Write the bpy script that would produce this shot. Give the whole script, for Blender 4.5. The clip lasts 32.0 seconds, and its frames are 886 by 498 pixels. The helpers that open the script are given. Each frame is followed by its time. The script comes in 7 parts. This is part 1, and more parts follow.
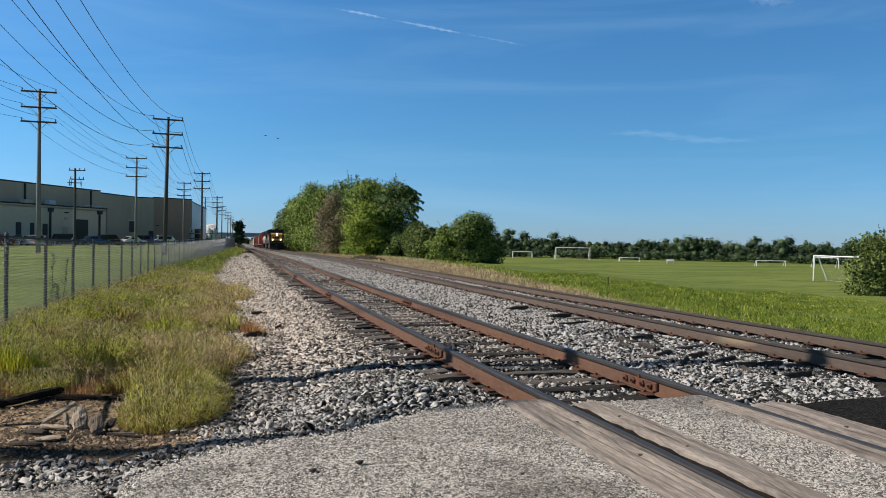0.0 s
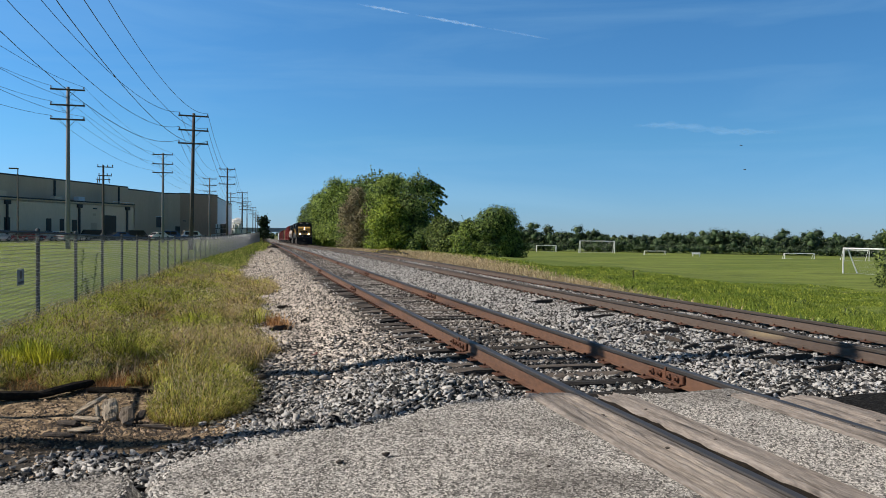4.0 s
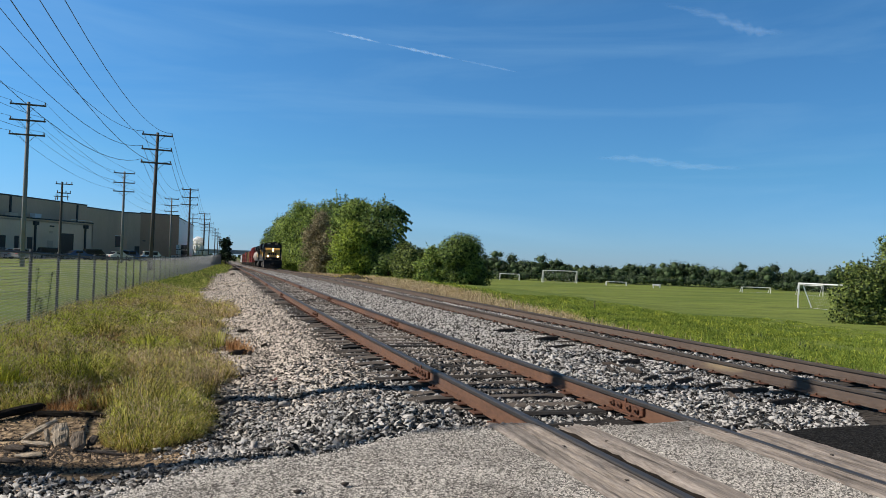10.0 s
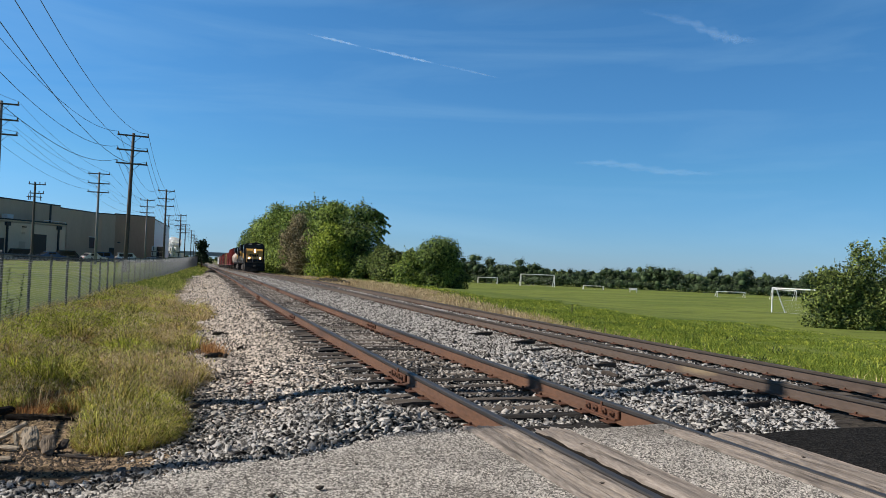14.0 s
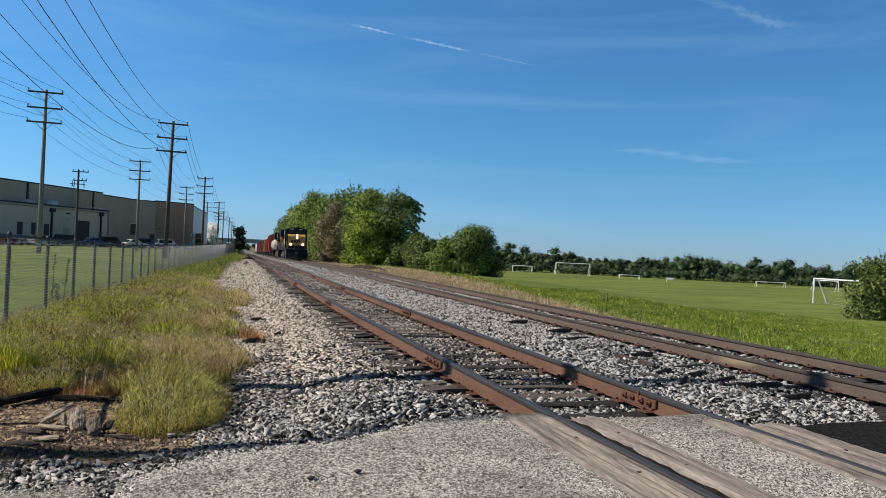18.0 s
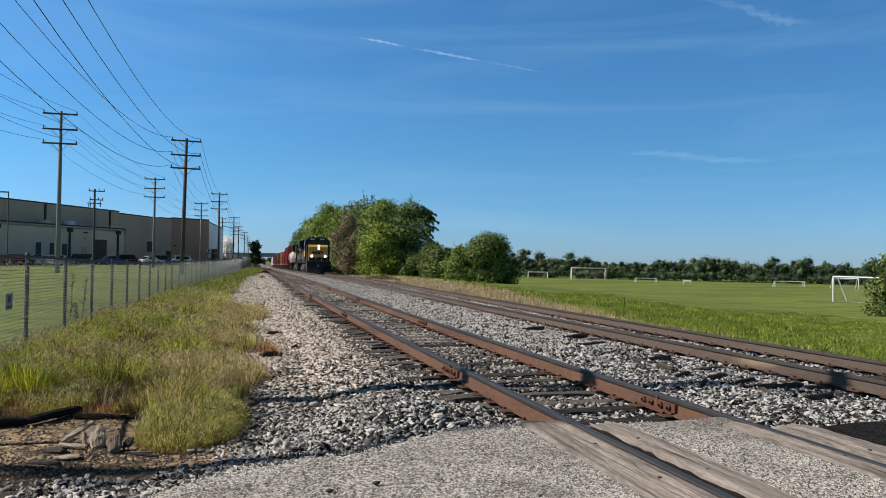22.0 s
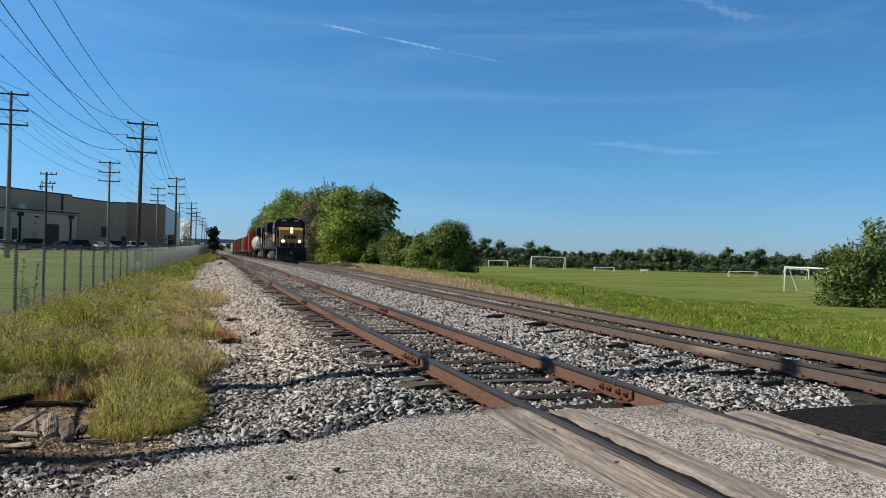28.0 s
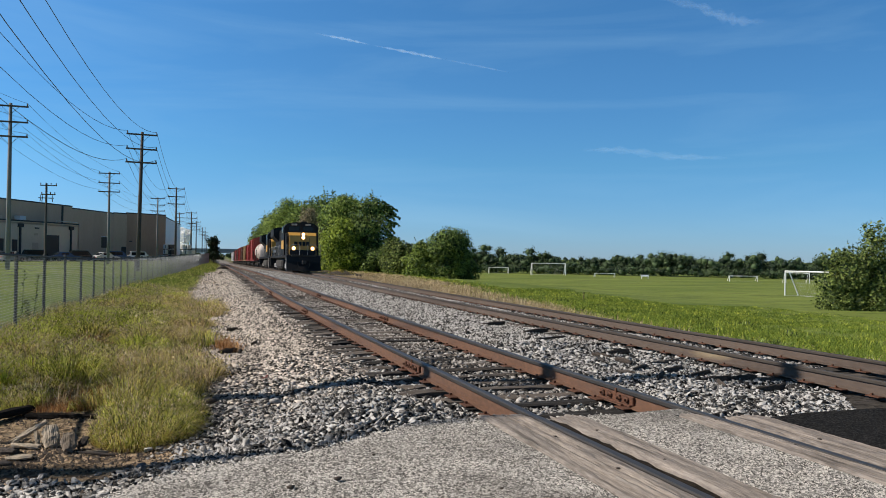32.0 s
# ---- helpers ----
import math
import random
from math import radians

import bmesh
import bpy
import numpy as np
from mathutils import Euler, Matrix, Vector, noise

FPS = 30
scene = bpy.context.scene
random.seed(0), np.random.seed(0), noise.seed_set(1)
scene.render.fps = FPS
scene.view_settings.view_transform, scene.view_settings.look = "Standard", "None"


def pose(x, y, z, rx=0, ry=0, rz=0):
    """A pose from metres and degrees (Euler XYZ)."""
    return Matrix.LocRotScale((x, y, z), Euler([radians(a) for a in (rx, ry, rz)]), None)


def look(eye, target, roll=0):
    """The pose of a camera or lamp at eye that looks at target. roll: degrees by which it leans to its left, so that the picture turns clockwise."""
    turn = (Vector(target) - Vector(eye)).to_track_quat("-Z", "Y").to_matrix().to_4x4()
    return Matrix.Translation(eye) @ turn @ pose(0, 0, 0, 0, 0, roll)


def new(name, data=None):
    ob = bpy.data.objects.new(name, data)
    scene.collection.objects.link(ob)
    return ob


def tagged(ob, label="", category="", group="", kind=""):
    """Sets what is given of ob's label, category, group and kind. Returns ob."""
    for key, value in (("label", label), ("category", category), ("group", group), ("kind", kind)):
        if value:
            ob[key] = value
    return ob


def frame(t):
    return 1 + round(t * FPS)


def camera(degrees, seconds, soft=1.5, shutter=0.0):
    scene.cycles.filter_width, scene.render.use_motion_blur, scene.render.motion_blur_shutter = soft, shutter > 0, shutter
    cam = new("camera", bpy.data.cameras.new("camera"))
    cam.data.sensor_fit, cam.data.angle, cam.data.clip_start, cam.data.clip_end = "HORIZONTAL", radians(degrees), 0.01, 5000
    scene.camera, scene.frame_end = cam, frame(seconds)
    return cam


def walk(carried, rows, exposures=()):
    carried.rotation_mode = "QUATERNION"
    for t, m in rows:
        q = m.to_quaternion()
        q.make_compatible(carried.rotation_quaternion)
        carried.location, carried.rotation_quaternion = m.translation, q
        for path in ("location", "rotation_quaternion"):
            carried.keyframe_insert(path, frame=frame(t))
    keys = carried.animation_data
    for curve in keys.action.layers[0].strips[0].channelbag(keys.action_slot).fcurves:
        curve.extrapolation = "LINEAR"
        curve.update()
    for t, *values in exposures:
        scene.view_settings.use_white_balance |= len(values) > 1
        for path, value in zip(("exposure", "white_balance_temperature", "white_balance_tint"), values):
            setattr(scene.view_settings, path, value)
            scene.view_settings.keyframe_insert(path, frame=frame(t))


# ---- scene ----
# ---------------------------------------------------------------- camera
cam = camera(60.29, 32.0, soft=0.4)
PATH = [
    (0, 0.002, 0.000, 1.357, 89.42, -0.79, -16.40),
    (0.5, 0.002, -0.007, 1.357, 89.26, -0.80, -16.24),
    (1, -0.006, -0.010, 1.355, 89.13, -0.81, -16.04),
    (1.5, -0.013, -0.006, 1.352, 89.00, -0.73, -15.78),
    (2, -0.012, -0.010, 1.347, 88.81, -0.57, -15.59),
    (2.5, -0.010, -0.006, 1.347, 88.74, -0.53, -15.22),
    (4.5, -0.008, 0.001, 1.351, 89.02, -0.51, -14.62),
    (5, -0.004, -0.005, 1.354, 89.11, -0.92, -15.17),
    (5.5, -0.007, -0.008, 1.356, 89.31, -1.10, -15.73),
    (6, -0.009, -0.011, 1.356, 89.53, -0.86, -15.79),
    (6.5, -0.006, -0.006, 1.355, 89.67, -0.81, -15.90),
    (7, -0.009, -0.006, 1.355, 89.84, -0.81, -16.20),
    (7.5, -0.006, -0.006, 1.356, 90.05, -0.65, -16.34),
    (8, -0.005, -0.010, 1.357, 90.33, -0.62, -16.48),
    (8.5, -0.011, -0.007, 1.358, 90.59, -0.86, -16.65),
    (9, -0.014, -0.008, 1.357, 90.70, -1.21, -16.88),
    (9.5, -0.018, 0.001, 1.358, 90.84, -1.56, -17.17),
    (10, -0.017, -0.000, 1.360, 91.01, -1.83, -17.34),
    (10.5, -0.013, -0.000, 1.359, 91.13, -1.90, -17.56),
    (11, -0.018, 0.006, 1.355, 91.22, -1.84, -17.80),
    (11.5, -0.017, 0.007, 1.358, 91.32, -2.07, -18.14),
    (12, -0.015, 0.008, 1.357, 91.43, -2.29, -18.71),
    (12.5, -0.006, 0.007, 1.357, 91.42, -2.30, -19.14),
    (13, 0.002, -0.006, 1.360, 91.35, -2.15, -19.10),
    (13.5, -0.000, 0.002, 1.359, 91.32, -2.03, -19.02),
    (15.5, -0.029, 0.002, 1.349, 90.74, -2.73, -18.68),
    (16, -0.023, -0.006, 1.350, 90.32, -2.72, -18.51),
    (16.5, -0.023, -0.002, 1.349, 90.33, -2.69, -17.95),
    (17, -0.019, -0.011, 1.351, 90.38, -2.51, -16.98),
    (17.5, -0.021, -0.011, 1.354, 90.38, -2.39, -16.50),
    (18, -0.029, -0.003, 1.351, 90.31, -2.46, -16.38),
    (18.5, -0.036, 0.005, 1.348, 90.32, -2.44, -16.24),
    (19, -0.046, 0.015, 1.343, 90.25, -2.18, -15.53),
    (19.5, -0.054, 0.014, 1.344, 90.22, -2.11, -14.70),
    (20, -0.057, 0.009, 1.345, 90.27, -1.98, -14.38),
    (20.5, -0.049, 0.013, 1.344, 90.50, -1.69, -14.62),
    (21, -0.036, 0.011, 1.344, 90.67, -1.20, -14.93),
    (21.5, -0.025, 0.005, 1.346, 90.72, -0.96, -15.22),
    (22, -0.013, -0.004, 1.355, 90.92, -0.83, -15.26),
    (22.5, -0.009, -0.006, 1.355, 91.18, -0.66, -15.34),
    (23, -0.023, 0.007, 1.353, 91.00, -0.69, -15.75),
    (23.5, -0.028, 0.011, 1.349, 90.53, -1.18, -16.02),
    (24, -0.030, 0.010, 1.345, 90.14, -1.30, -16.08),
    (24.5, -0.030, 0.005, 1.347, 89.70, -1.22, -16.17),
    (25, -0.030, -0.000, 1.344, 89.36, -1.20, -16.25),
    (25.5, -0.033, 0.007, 1.345, 89.25, -1.29, -16.35),
    (27.5, -0.023, 0.002, 1.344, 90.30, -1.41, -18.14),
    (28, -0.021, 0.001, 1.347, 90.08, -1.30, -18.20),
    (28.5, -0.017, -0.009, 1.350, 90.00, -1.29, -18.15),
    (29, -0.022, -0.006, 1.345, 90.00, -1.32, -18.14),
    (29.5, -0.031, -0.008, 1.346, 90.23, -1.22, -18.14),
    (30, -0.028, -0.015, 1.349, 90.21, -1.15, -18.08),
    (30.5, -0.024, -0.012, 1.350, 90.24, -1.09, -18.08),
    (31, -0.021, -0.010, 1.350, 90.39, -0.98, -18.13),
    (31.5, -0.020, -0.008, 1.349, 90.52, -0.86, -18.10),
    (32, -0.019, -0.012, 1.351, 90.63, -0.75, -18.18),
]
walk(cam, [(r[0], pose(*r[1:])) for r in PATH])

# ---------------------------------------------------------------- world, sun, exposure
SUN_EL, SUN_FROM = 38.0, (-1.0, 0.21)          # late sun from the fence side
scene.view_settings.exposure = 0.23
world = bpy.data.worlds.new("world")
scene.world = world
world.use_nodes = True
wn, wl = world.node_tree.nodes, world.node_tree.links
sky = wn.new("ShaderNodeTexSky")
sky.sky_type, sky.sun_disc = "NISHITA", False
sky.sun_elevation = radians(SUN_EL)
sky.sun_rotation = math.atan2(SUN_FROM[0], SUN_FROM[1])
sky.air_density, sky.dust_density, sky.ozone_density, sky.altitude = 1.0, 0.1, 1.6, 300
back = wn["Background"]
# thin high cloud wisps drawn out across the sky
geo = wn.new("ShaderNodeTexCoord")
mp = wn.new("ShaderNodeMapping")
mp.inputs["Scale"].default_value = (1.2, 1.2, 9.0)
mp.inputs["Rotation"].default_value = (0.1, 0.12, 0.5)
wl.new(geo.outputs["Generated"], mp.inputs["Vector"])
wisp = wn.new("ShaderNodeTexNoise")
wisp.inputs["Scale"].default_value, wisp.inputs["Detail"].default_value, wisp.inputs["Roughness"].default_value = 1.6, 7, 0.55
wisp.inputs["Distortion"].default_value = 0.6
wl.new(mp.outputs[0], wisp.inputs["Vector"])
wr = wn.new("ShaderNodeValToRGB")
wr.color_ramp.elements[0].position, wr.color_ramp.elements[1].position = 0.5, 0.85
wr.color_ramp.elements[1].color = (0.22, 0.22, 0.22, 1)
wl.new(wisp.outputs["Fac"], wr.inputs[0])
wm = wn.new("ShaderNodeMix")
wm.data_type = "RGBA"
wm.inputs[7].default_value = (3.6, 6.0, 8.0, 1)
wl.new(wr.outputs[0], wm.inputs[0])
# clear, dry air: a bluer horizon than the plain model gives
sep = wn.new("ShaderNodeSeparateXYZ")
wl.new(geo.outputs["Generated"], sep.inputs[0])
tint = wn.new("ShaderNodeValToRGB")
te = tint.color_ramp.elements
te[0].position, te[1].position = 0.0, 0.48
te[0].color, te[1].color = (0.40, 0.65, 1.21, 1), (0.22, 0.19, 0.165, 1)
te.new(0.12).color = (0.375, 0.775, 1.13, 1)
te.new(0.32).color = (0.41, 0.90, 1.27, 1)
wl.new(sep.outputs[2], tint.inputs[0])
hs = wn.new("ShaderNodeMix")
hs.data_type, hs.blend_type = "RGBA", "MULTIPLY"
hs.inputs[0].default_value = 1.0
wl.new(sky.outputs[0], hs.inputs[6])
wl.new(tint.outputs[0], hs.inputs[7])
# brighter towards the sun's side
side = wn.new("ShaderNodeMapRange")
side.inputs[1].default_value, side.inputs[2].default_value, side.inputs[3].default_value, side.inputs[4].default_value = -0.9, 0.9, 1.25, 0.76
wl.new(sep.outputs[0], side.inputs[0])
hv = wn.new("ShaderNodeMix")
hv.data_type, hv.blend_type = "RGBA", "MULTIPLY"
hv.inputs[0].default_value = 1.0
wl.new(hs.outputs[2], hv.inputs[6])
wl.new(side.outputs[0], hv.inputs[7])
wl.new(hv.outputs[2], wm.inputs[6])
wl.new(wm.outputs[2], back.inputs[0])
back.inputs[1].default_value = 0.094
sun = new("sun", bpy.data.lights.new("sun", "SUN"))
sun.data.energy, sun.data.angle, sun.data.color = 5.0, radians(0.53), (1.0, 0.92, 0.82)
_c = math.cos(radians(SUN_EL))
_n = math.hypot(*SUN_FROM)
sun_dir = Vector((SUN_FROM[0] / _n * _c, SUN_FROM[1] / _n * _c, math.sin(radians(SUN_EL))))
sun.matrix_world = look(sun_dir * 50, (0, 0, 0))
rng = np.random.default_rng(7)


# ---------------------------------------------------------------- materials
def mat(name, c1, c2=None, rough=0.8, metal=0.0, scale=4.0, bump=0.0, bscale=40.0, vary=0.0, island=False, spec=0.5,
        emit=0.0, alpha=1.0, stain=None, grain=None, pebbled=0.0, stretch=(1, 1, 1), trans=0.0, sub=None):
    """Colour between c1 and c2 by noise at two scales, with stains, relief and a change from piece to piece."""
    m = bpy.data.materials.new(name)
    m.use_nodes = True
    n, l = m.node_tree.nodes, m.node_tree.links
    b = n["Principled BSDF"]
    c2 = c2 or tuple(x * 0.75 for x in c1)
    tc = n.new("ShaderNodeTexCoord")
    mpn = n.new("ShaderNodeMapping")
    mpn.inputs["Scale"].default_value = stretch
    l.new(tc.outputs["Object"], mpn.inputs[0])
    a = n.new("ShaderNodeTexNoise")
    a.inputs["Scale"].default_value, a.inputs["Detail"].default_value = scale, 6
    f2 = n.new("ShaderNodeTexNoise")
    f2.inputs["Scale"].default_value, f2.inputs["Detail"].default_value = scale * 9, 4
    for q in (a, f2):
        l.new(mpn.outputs[0], q.inputs["Vector"])
    add = n.new("ShaderNodeMath")
    add.operation = "MULTIPLY_ADD"
    add.inputs[1].default_value = 0.55
    l.new(f2.outputs["Fac"], add.inputs[0])
    half = n.new("ShaderNodeMath")
    half.operation = "MULTIPLY"
    half.inputs[1].default_value = 0.5
    l.new(a.outputs["Fac"], half.inputs[0])
    l.new(half.outputs[0], add.inputs[2])
    fac = add.outputs[0]
    if vary:
        if island:
            r = n.new("ShaderNodeNewGeometry").outputs["Random Per Island"]
        else:
            r = n.new("ShaderNodeObjectInfo").outputs["Random"]
        mr = n.new("ShaderNodeMath")
        mr.operation = "MULTIPLY_ADD"
        l.new(r, mr.inputs[0])
        mr.inputs[1].default_value = vary
        sh = n.new("ShaderNodeMath")
        sh.operation = "SUBTRACT"
        l.new(fac, sh.inputs[0])
        sh.inputs[1].default_value = vary / 2
        l.new(sh.outputs[0], mr.inputs[2])
        fac = mr.outputs[0]
    ramp = n.new("ShaderNodeValToRGB")
    ramp.color_ramp.elements[0].position, ramp.color_ramp.elements[1].position = 0.3, 0.72
    ramp.color_ramp.elements[0].color, ramp.color_ramp.elements[1].color = (*c1, 1), (*c2, 1)
    l.new(fac, ramp.inputs[0])
    col = ramp.outputs[0]
    if stain:
        sc, sscale, lo, hi = stain
        s = n.new("ShaderNodeTexNoise")
        s.inputs["Scale"].default_value, s.inputs["Detail"].default_value = sscale, 8
        l.new(mpn.outputs[0], s.inputs["Vector"])
        sr = n.new("ShaderNodeValToRGB")
        sr.color_ramp.elements[0].position, sr.color_ramp.elements[1].position = lo, hi
        l.new(s.outputs["Fac"], sr.inputs[0])
        mx = n.new("ShaderNodeMix")
        mx.data_type = "RGBA"
        l.new(sr.outputs[0], mx.inputs[0])
        l.new(col, mx.inputs[6])
        mx.inputs[7].default_value = (*sc, 1)
        col = mx.outputs[2]
    if grain:
        gs, ga, gb = grain
        vg = n.new("ShaderNodeTexVoronoi")
        vg.inputs["Scale"].default_value = gs
        l.new(tc.outputs["Object"], vg.inputs["Vector"])
        gr = n.new("ShaderNodeValToRGB")
        gr.color_ramp.elements[0].position, gr.color_ramp.elements[1].position = 0.15, 0.85
        gr.color_ramp.elements[0].color, gr.color_ramp.elements[1].color = (ga, ga, ga, 1), (gb, gb, gb, 1)
        l.new(vg.outputs["Color"], gr.inputs[0])
        gm = n.new("ShaderNodeMix")
        gm.data_type, gm.blend_type = "RGBA", "MULTIPLY"
        gm.inputs[0].default_value = 1.0
        l.new(col, gm.inputs[6])
        l.new(gr.outputs[0], gm.inputs[7])
        col = gm.outputs[2]
        if pebbled:
            ve = n.new("ShaderNodeTexVoronoi")
            ve.feature = "DISTANCE_TO_EDGE"
            ve.inputs["Scale"].default_value = gs
            l.new(tc.outputs["Object"], ve.inputs["Vector"])
            er = n.new("ShaderNodeValToRGB")
            er.color_ramp.elements[0].position, er.color_ramp.elements[1].position = 0.0, 0.16
            er.color_ramp.elements[0].color = (0.22, 0.21, 0.20, 1)
            l.new(ve.outputs["Distance"], er.inputs[0])
            em = n.new("ShaderNodeMix")
            em.data_type, em.blend_type = "RGBA", "MULTIPLY"
            em.inputs[0].default_value = pebbled
            l.new(col, em.inputs[6])
            l.new(er.outputs[0], em.inputs[7])
            col = em.outputs[2]
            pb = n.new("ShaderNodeBump")
            pb.inputs["Strength"].default_value, pb.inputs["Distance"].default_value = 0.9, 0.012
            l.new(vg.outputs["Color"], pb.inputs["Height"])
            l.new(pb.outputs[0], b.inputs["Normal"])
    l.new(col, b.inputs["Base Color"])
    b.inputs["Roughness"].default_value, b.inputs["Metallic"].default_value = rough, metal
    b.inputs["Specular IOR Level"].default_value = spec
    b.inputs["Alpha"].default_value = alpha
    if emit:
        b.inputs["Emission Strength"].default_value = emit
        l.new(col, b.inputs["Emission Color"])
    if bump:
        bn = n.new("ShaderNodeTexNoise")
        bn.inputs["Scale"].default_value, bn.inputs["Detail"].default_value = bscale, 5
        l.new(mpn.outputs[0], bn.inputs["Vector"])
        bp = n.new("ShaderNodeBump")
        bp.inputs["Strength"].default_value, bp.inputs["Distance"].default_value = bump, 0.02
        l.new(bn.outputs["Fac"], bp.inputs["Height"])
        l.new(bp.outputs[0], b.inputs["Normal"])
    if trans:
        t = n.new("ShaderNodeBsdfTranslucent")
        l.new(col, t.inputs[0])
        ms = n.new("ShaderNodeMixShader")
        ms.inputs[0].default_value = trans
        out = n["Material Output"]
        l.new(b.outputs[0], ms.inputs[1])
        l.new(t.outputs[0], ms.inputs[2])
        l.new(ms.outputs[0], out.inputs[0])
    return m


M = {}
M["stone"] = mat("ballast_stone", (0.009, 0.009, 0.009), (0.465, 0.452, 0.438), 0.9, scale=3, vary=0.8, island=True, bump=0.3, bscale=60)
M["stone_dark"] = mat("dark_ballast_stone", (0.007, 0.007, 0.0072), (0.455, 0.438, 0.418), 0.9, scale=3, vary=0.8, island=True, bump=0.3, bscale=60)
M["stone_dirty"] = mat("dirty_ballast_stone", (0.009, 0.0084, 0.008), (0.37, 0.345, 0.322), 0.9, scale=3, vary=0.8, island=True, bump=0.3, bscale=60)
M["stone_warm"] = mat("tan_gravel", (0.014, 0.012, 0.0105), (0.60, 0.53, 0.463), 0.9, scale=3, vary=0.8, island=True, bump=0.3, bscale=60)
M["stone_dirt"] = mat("earthy_gravel", (0.022, 0.016, 0.012), (0.40, 0.29, 0.19), 0.95, scale=3, vary=0.9, island=True)
M["stone_flake"] = mat("flat_grey_stone", (0.018, 0.019, 0.021), (0.27, 0.262, 0.255), 0.9, scale=4, vary=0.7, bump=0.3, bscale=50)
M["chipping"] = mat("road_chippings", (0.07, 0.066, 0.062), (0.58, 0.55, 0.51), 0.95, scale=3, vary=0.85, island=True, spec=0.2, stain=((0.13, 0.12, 0.11), 0.8, 0.52, 0.74))
M["rust"] = mat("rusted_rail_web", (0.07, 0.034, 0.019), (0.15, 0.073, 0.04), 0.85, 0.0, scale=2.5, bump=0.15, bscale=30, stain=((0.07, 0.042, 0.032), 1.5, 0.5, 0.8), stretch=(1, 0.4, 1))
M["rust_grey"] = mat("dusty_rail_web", (0.062, 0.043, 0.033), (0.11, 0.079, 0.06), 0.85, scale=2.5, bump=0.1, bscale=30, stain=((0.30, 0.23, 0.13), 1.1, 0.68, 0.8), stretch=(1, 0.3, 1))
M["railtop"] = mat("worn_rail_head", (0.03, 0.028, 0.027), (0.058, 0.053, 0.05), 0.45, 0.0, spec=0.25, scale=3, stretch=(1, 0.2, 1))
M["railtop2"] = mat("rolled_rail_head", (0.04, 0.033, 0.028), (0.078, 0.065, 0.055), 0.55, 0.0, spec=0.15, scale=3, stretch=(1, 0.2, 1))
M["iron"] = mat("rusted_iron", (0.035, 0.017, 0.011), (0.15, 0.058, 0.028), 0.85, 0.1, scale=9, bump=0.3, bscale=50)
M["tie"] = mat("weathered_tie", (0.012, 0.0102, 0.009), (0.115, 0.095, 0.08), 0.9, scale=3.2, bump=0.6, bscale=22, vary=0.5, stretch=(0.35, 3.5, 3.5))
M["plank"] = mat("crossing_plank", (0.085, 0.07, 0.06), (0.32, 0.275, 0.238), 0.9, scale=2.4, bump=0.5, bscale=16, stretch=(7, 0.55, 4), stain=((0.05, 0.04, 0.033), 2.0, 0.56, 0.70))
M["old_wood"] = mat("split_old_wood", (0.045, 0.034, 0.024), (0.60, 0.49, 0.36), 0.9, scale=5, bump=0.9, bscale=14, stretch=(6, 6, 0.9))
M["brown_wood"] = mat("brown_split_wood", (0.05, 0.038, 0.028), (0.24, 0.19, 0.14), 0.95, scale=4, bump=0.7, bscale=16, stretch=(6, 6, 0.9))
M["dark_wood"] = mat("dark_rotten_wood", (0.025, 0.02, 0.017), (0.085, 0.065, 0.05), 0.95, scale=4, bump=0.7, bscale=20, stretch=(0.5, 5, 5))
M["chip"] = mat("chip_seal", (0.29, 0.275, 0.255), (0.50, 0.475, 0.44), 0.95, scale=3, stain=((0.15, 0.138, 0.125), 0.8, 0.52, 0.74), grain=(64, 0.25, 1.65), pebbled=0.85, spec=0.2)
M["asphalt"] = mat("fresh_asphalt", (0.012, 0.012, 0.012), (0.036, 0.034, 0.032), 1.0, scale=20, grain=(60, 0.3, 1.6), pebbled=1.0, spec=0.06)
M["char_wood"] = mat("black_rotten_wood", (0.008, 0.007, 0.006), (0.035, 0.028, 0.022), 0.95, scale=4, bump=0.8, bscale=18, stretch=(0.5, 5, 5), spec=0.1)
M["galv"] = mat("galvanised_steel", (0.20, 0.21, 0.22), (0.30, 0.31, 0.32), 0.6, 0.3, scale=8)
M["post"] = mat("dull_fence_post", (0.035, 0.038, 0.038), (0.075, 0.078, 0.076), 0.7, 0.1, scale=8)
M["pole"] = mat("pole_timber", (0.04, 0.034, 0.03), (0.095, 0.082, 0.073), 0.9, scale=2, bump=0.4, bscale=20, stretch=(4, 4, 0.3))
M["pole_pale"] = mat("pale_pole_timber", (0.14, 0.142, 0.145), (0.23, 0.232, 0.235), 0.9, scale=2, bump=0.4, bscale=20, stretch=(4, 4, 0.3))
M["arm"] = mat("crossarm_timber", (0.055, 0.045, 0.04), (0.12, 0.10, 0.085), 0.9, scale=3)
M["insul"] = mat("porcelain", (0.10, 0.06, 0.045), (0.2, 0.15, 0.12), 0.3, scale=3)
M["wire"] = mat("cable", (0.055, 0.06, 0.07), (0.10, 0.105, 0.115), 0.6, 0.2, scale=2)
M["bark"] = mat("bark", (0.06, 0.045, 0.033), (0.16, 0.125, 0.095), 0.95, scale=5, bump=0.7, bscale=20)


def leaf(name, c1, c2, vary=0.75):
    return mat(name, c1, c2, 0.6, scale=0.35, vary=vary, island=True, trans=0.16, spec=0.25)


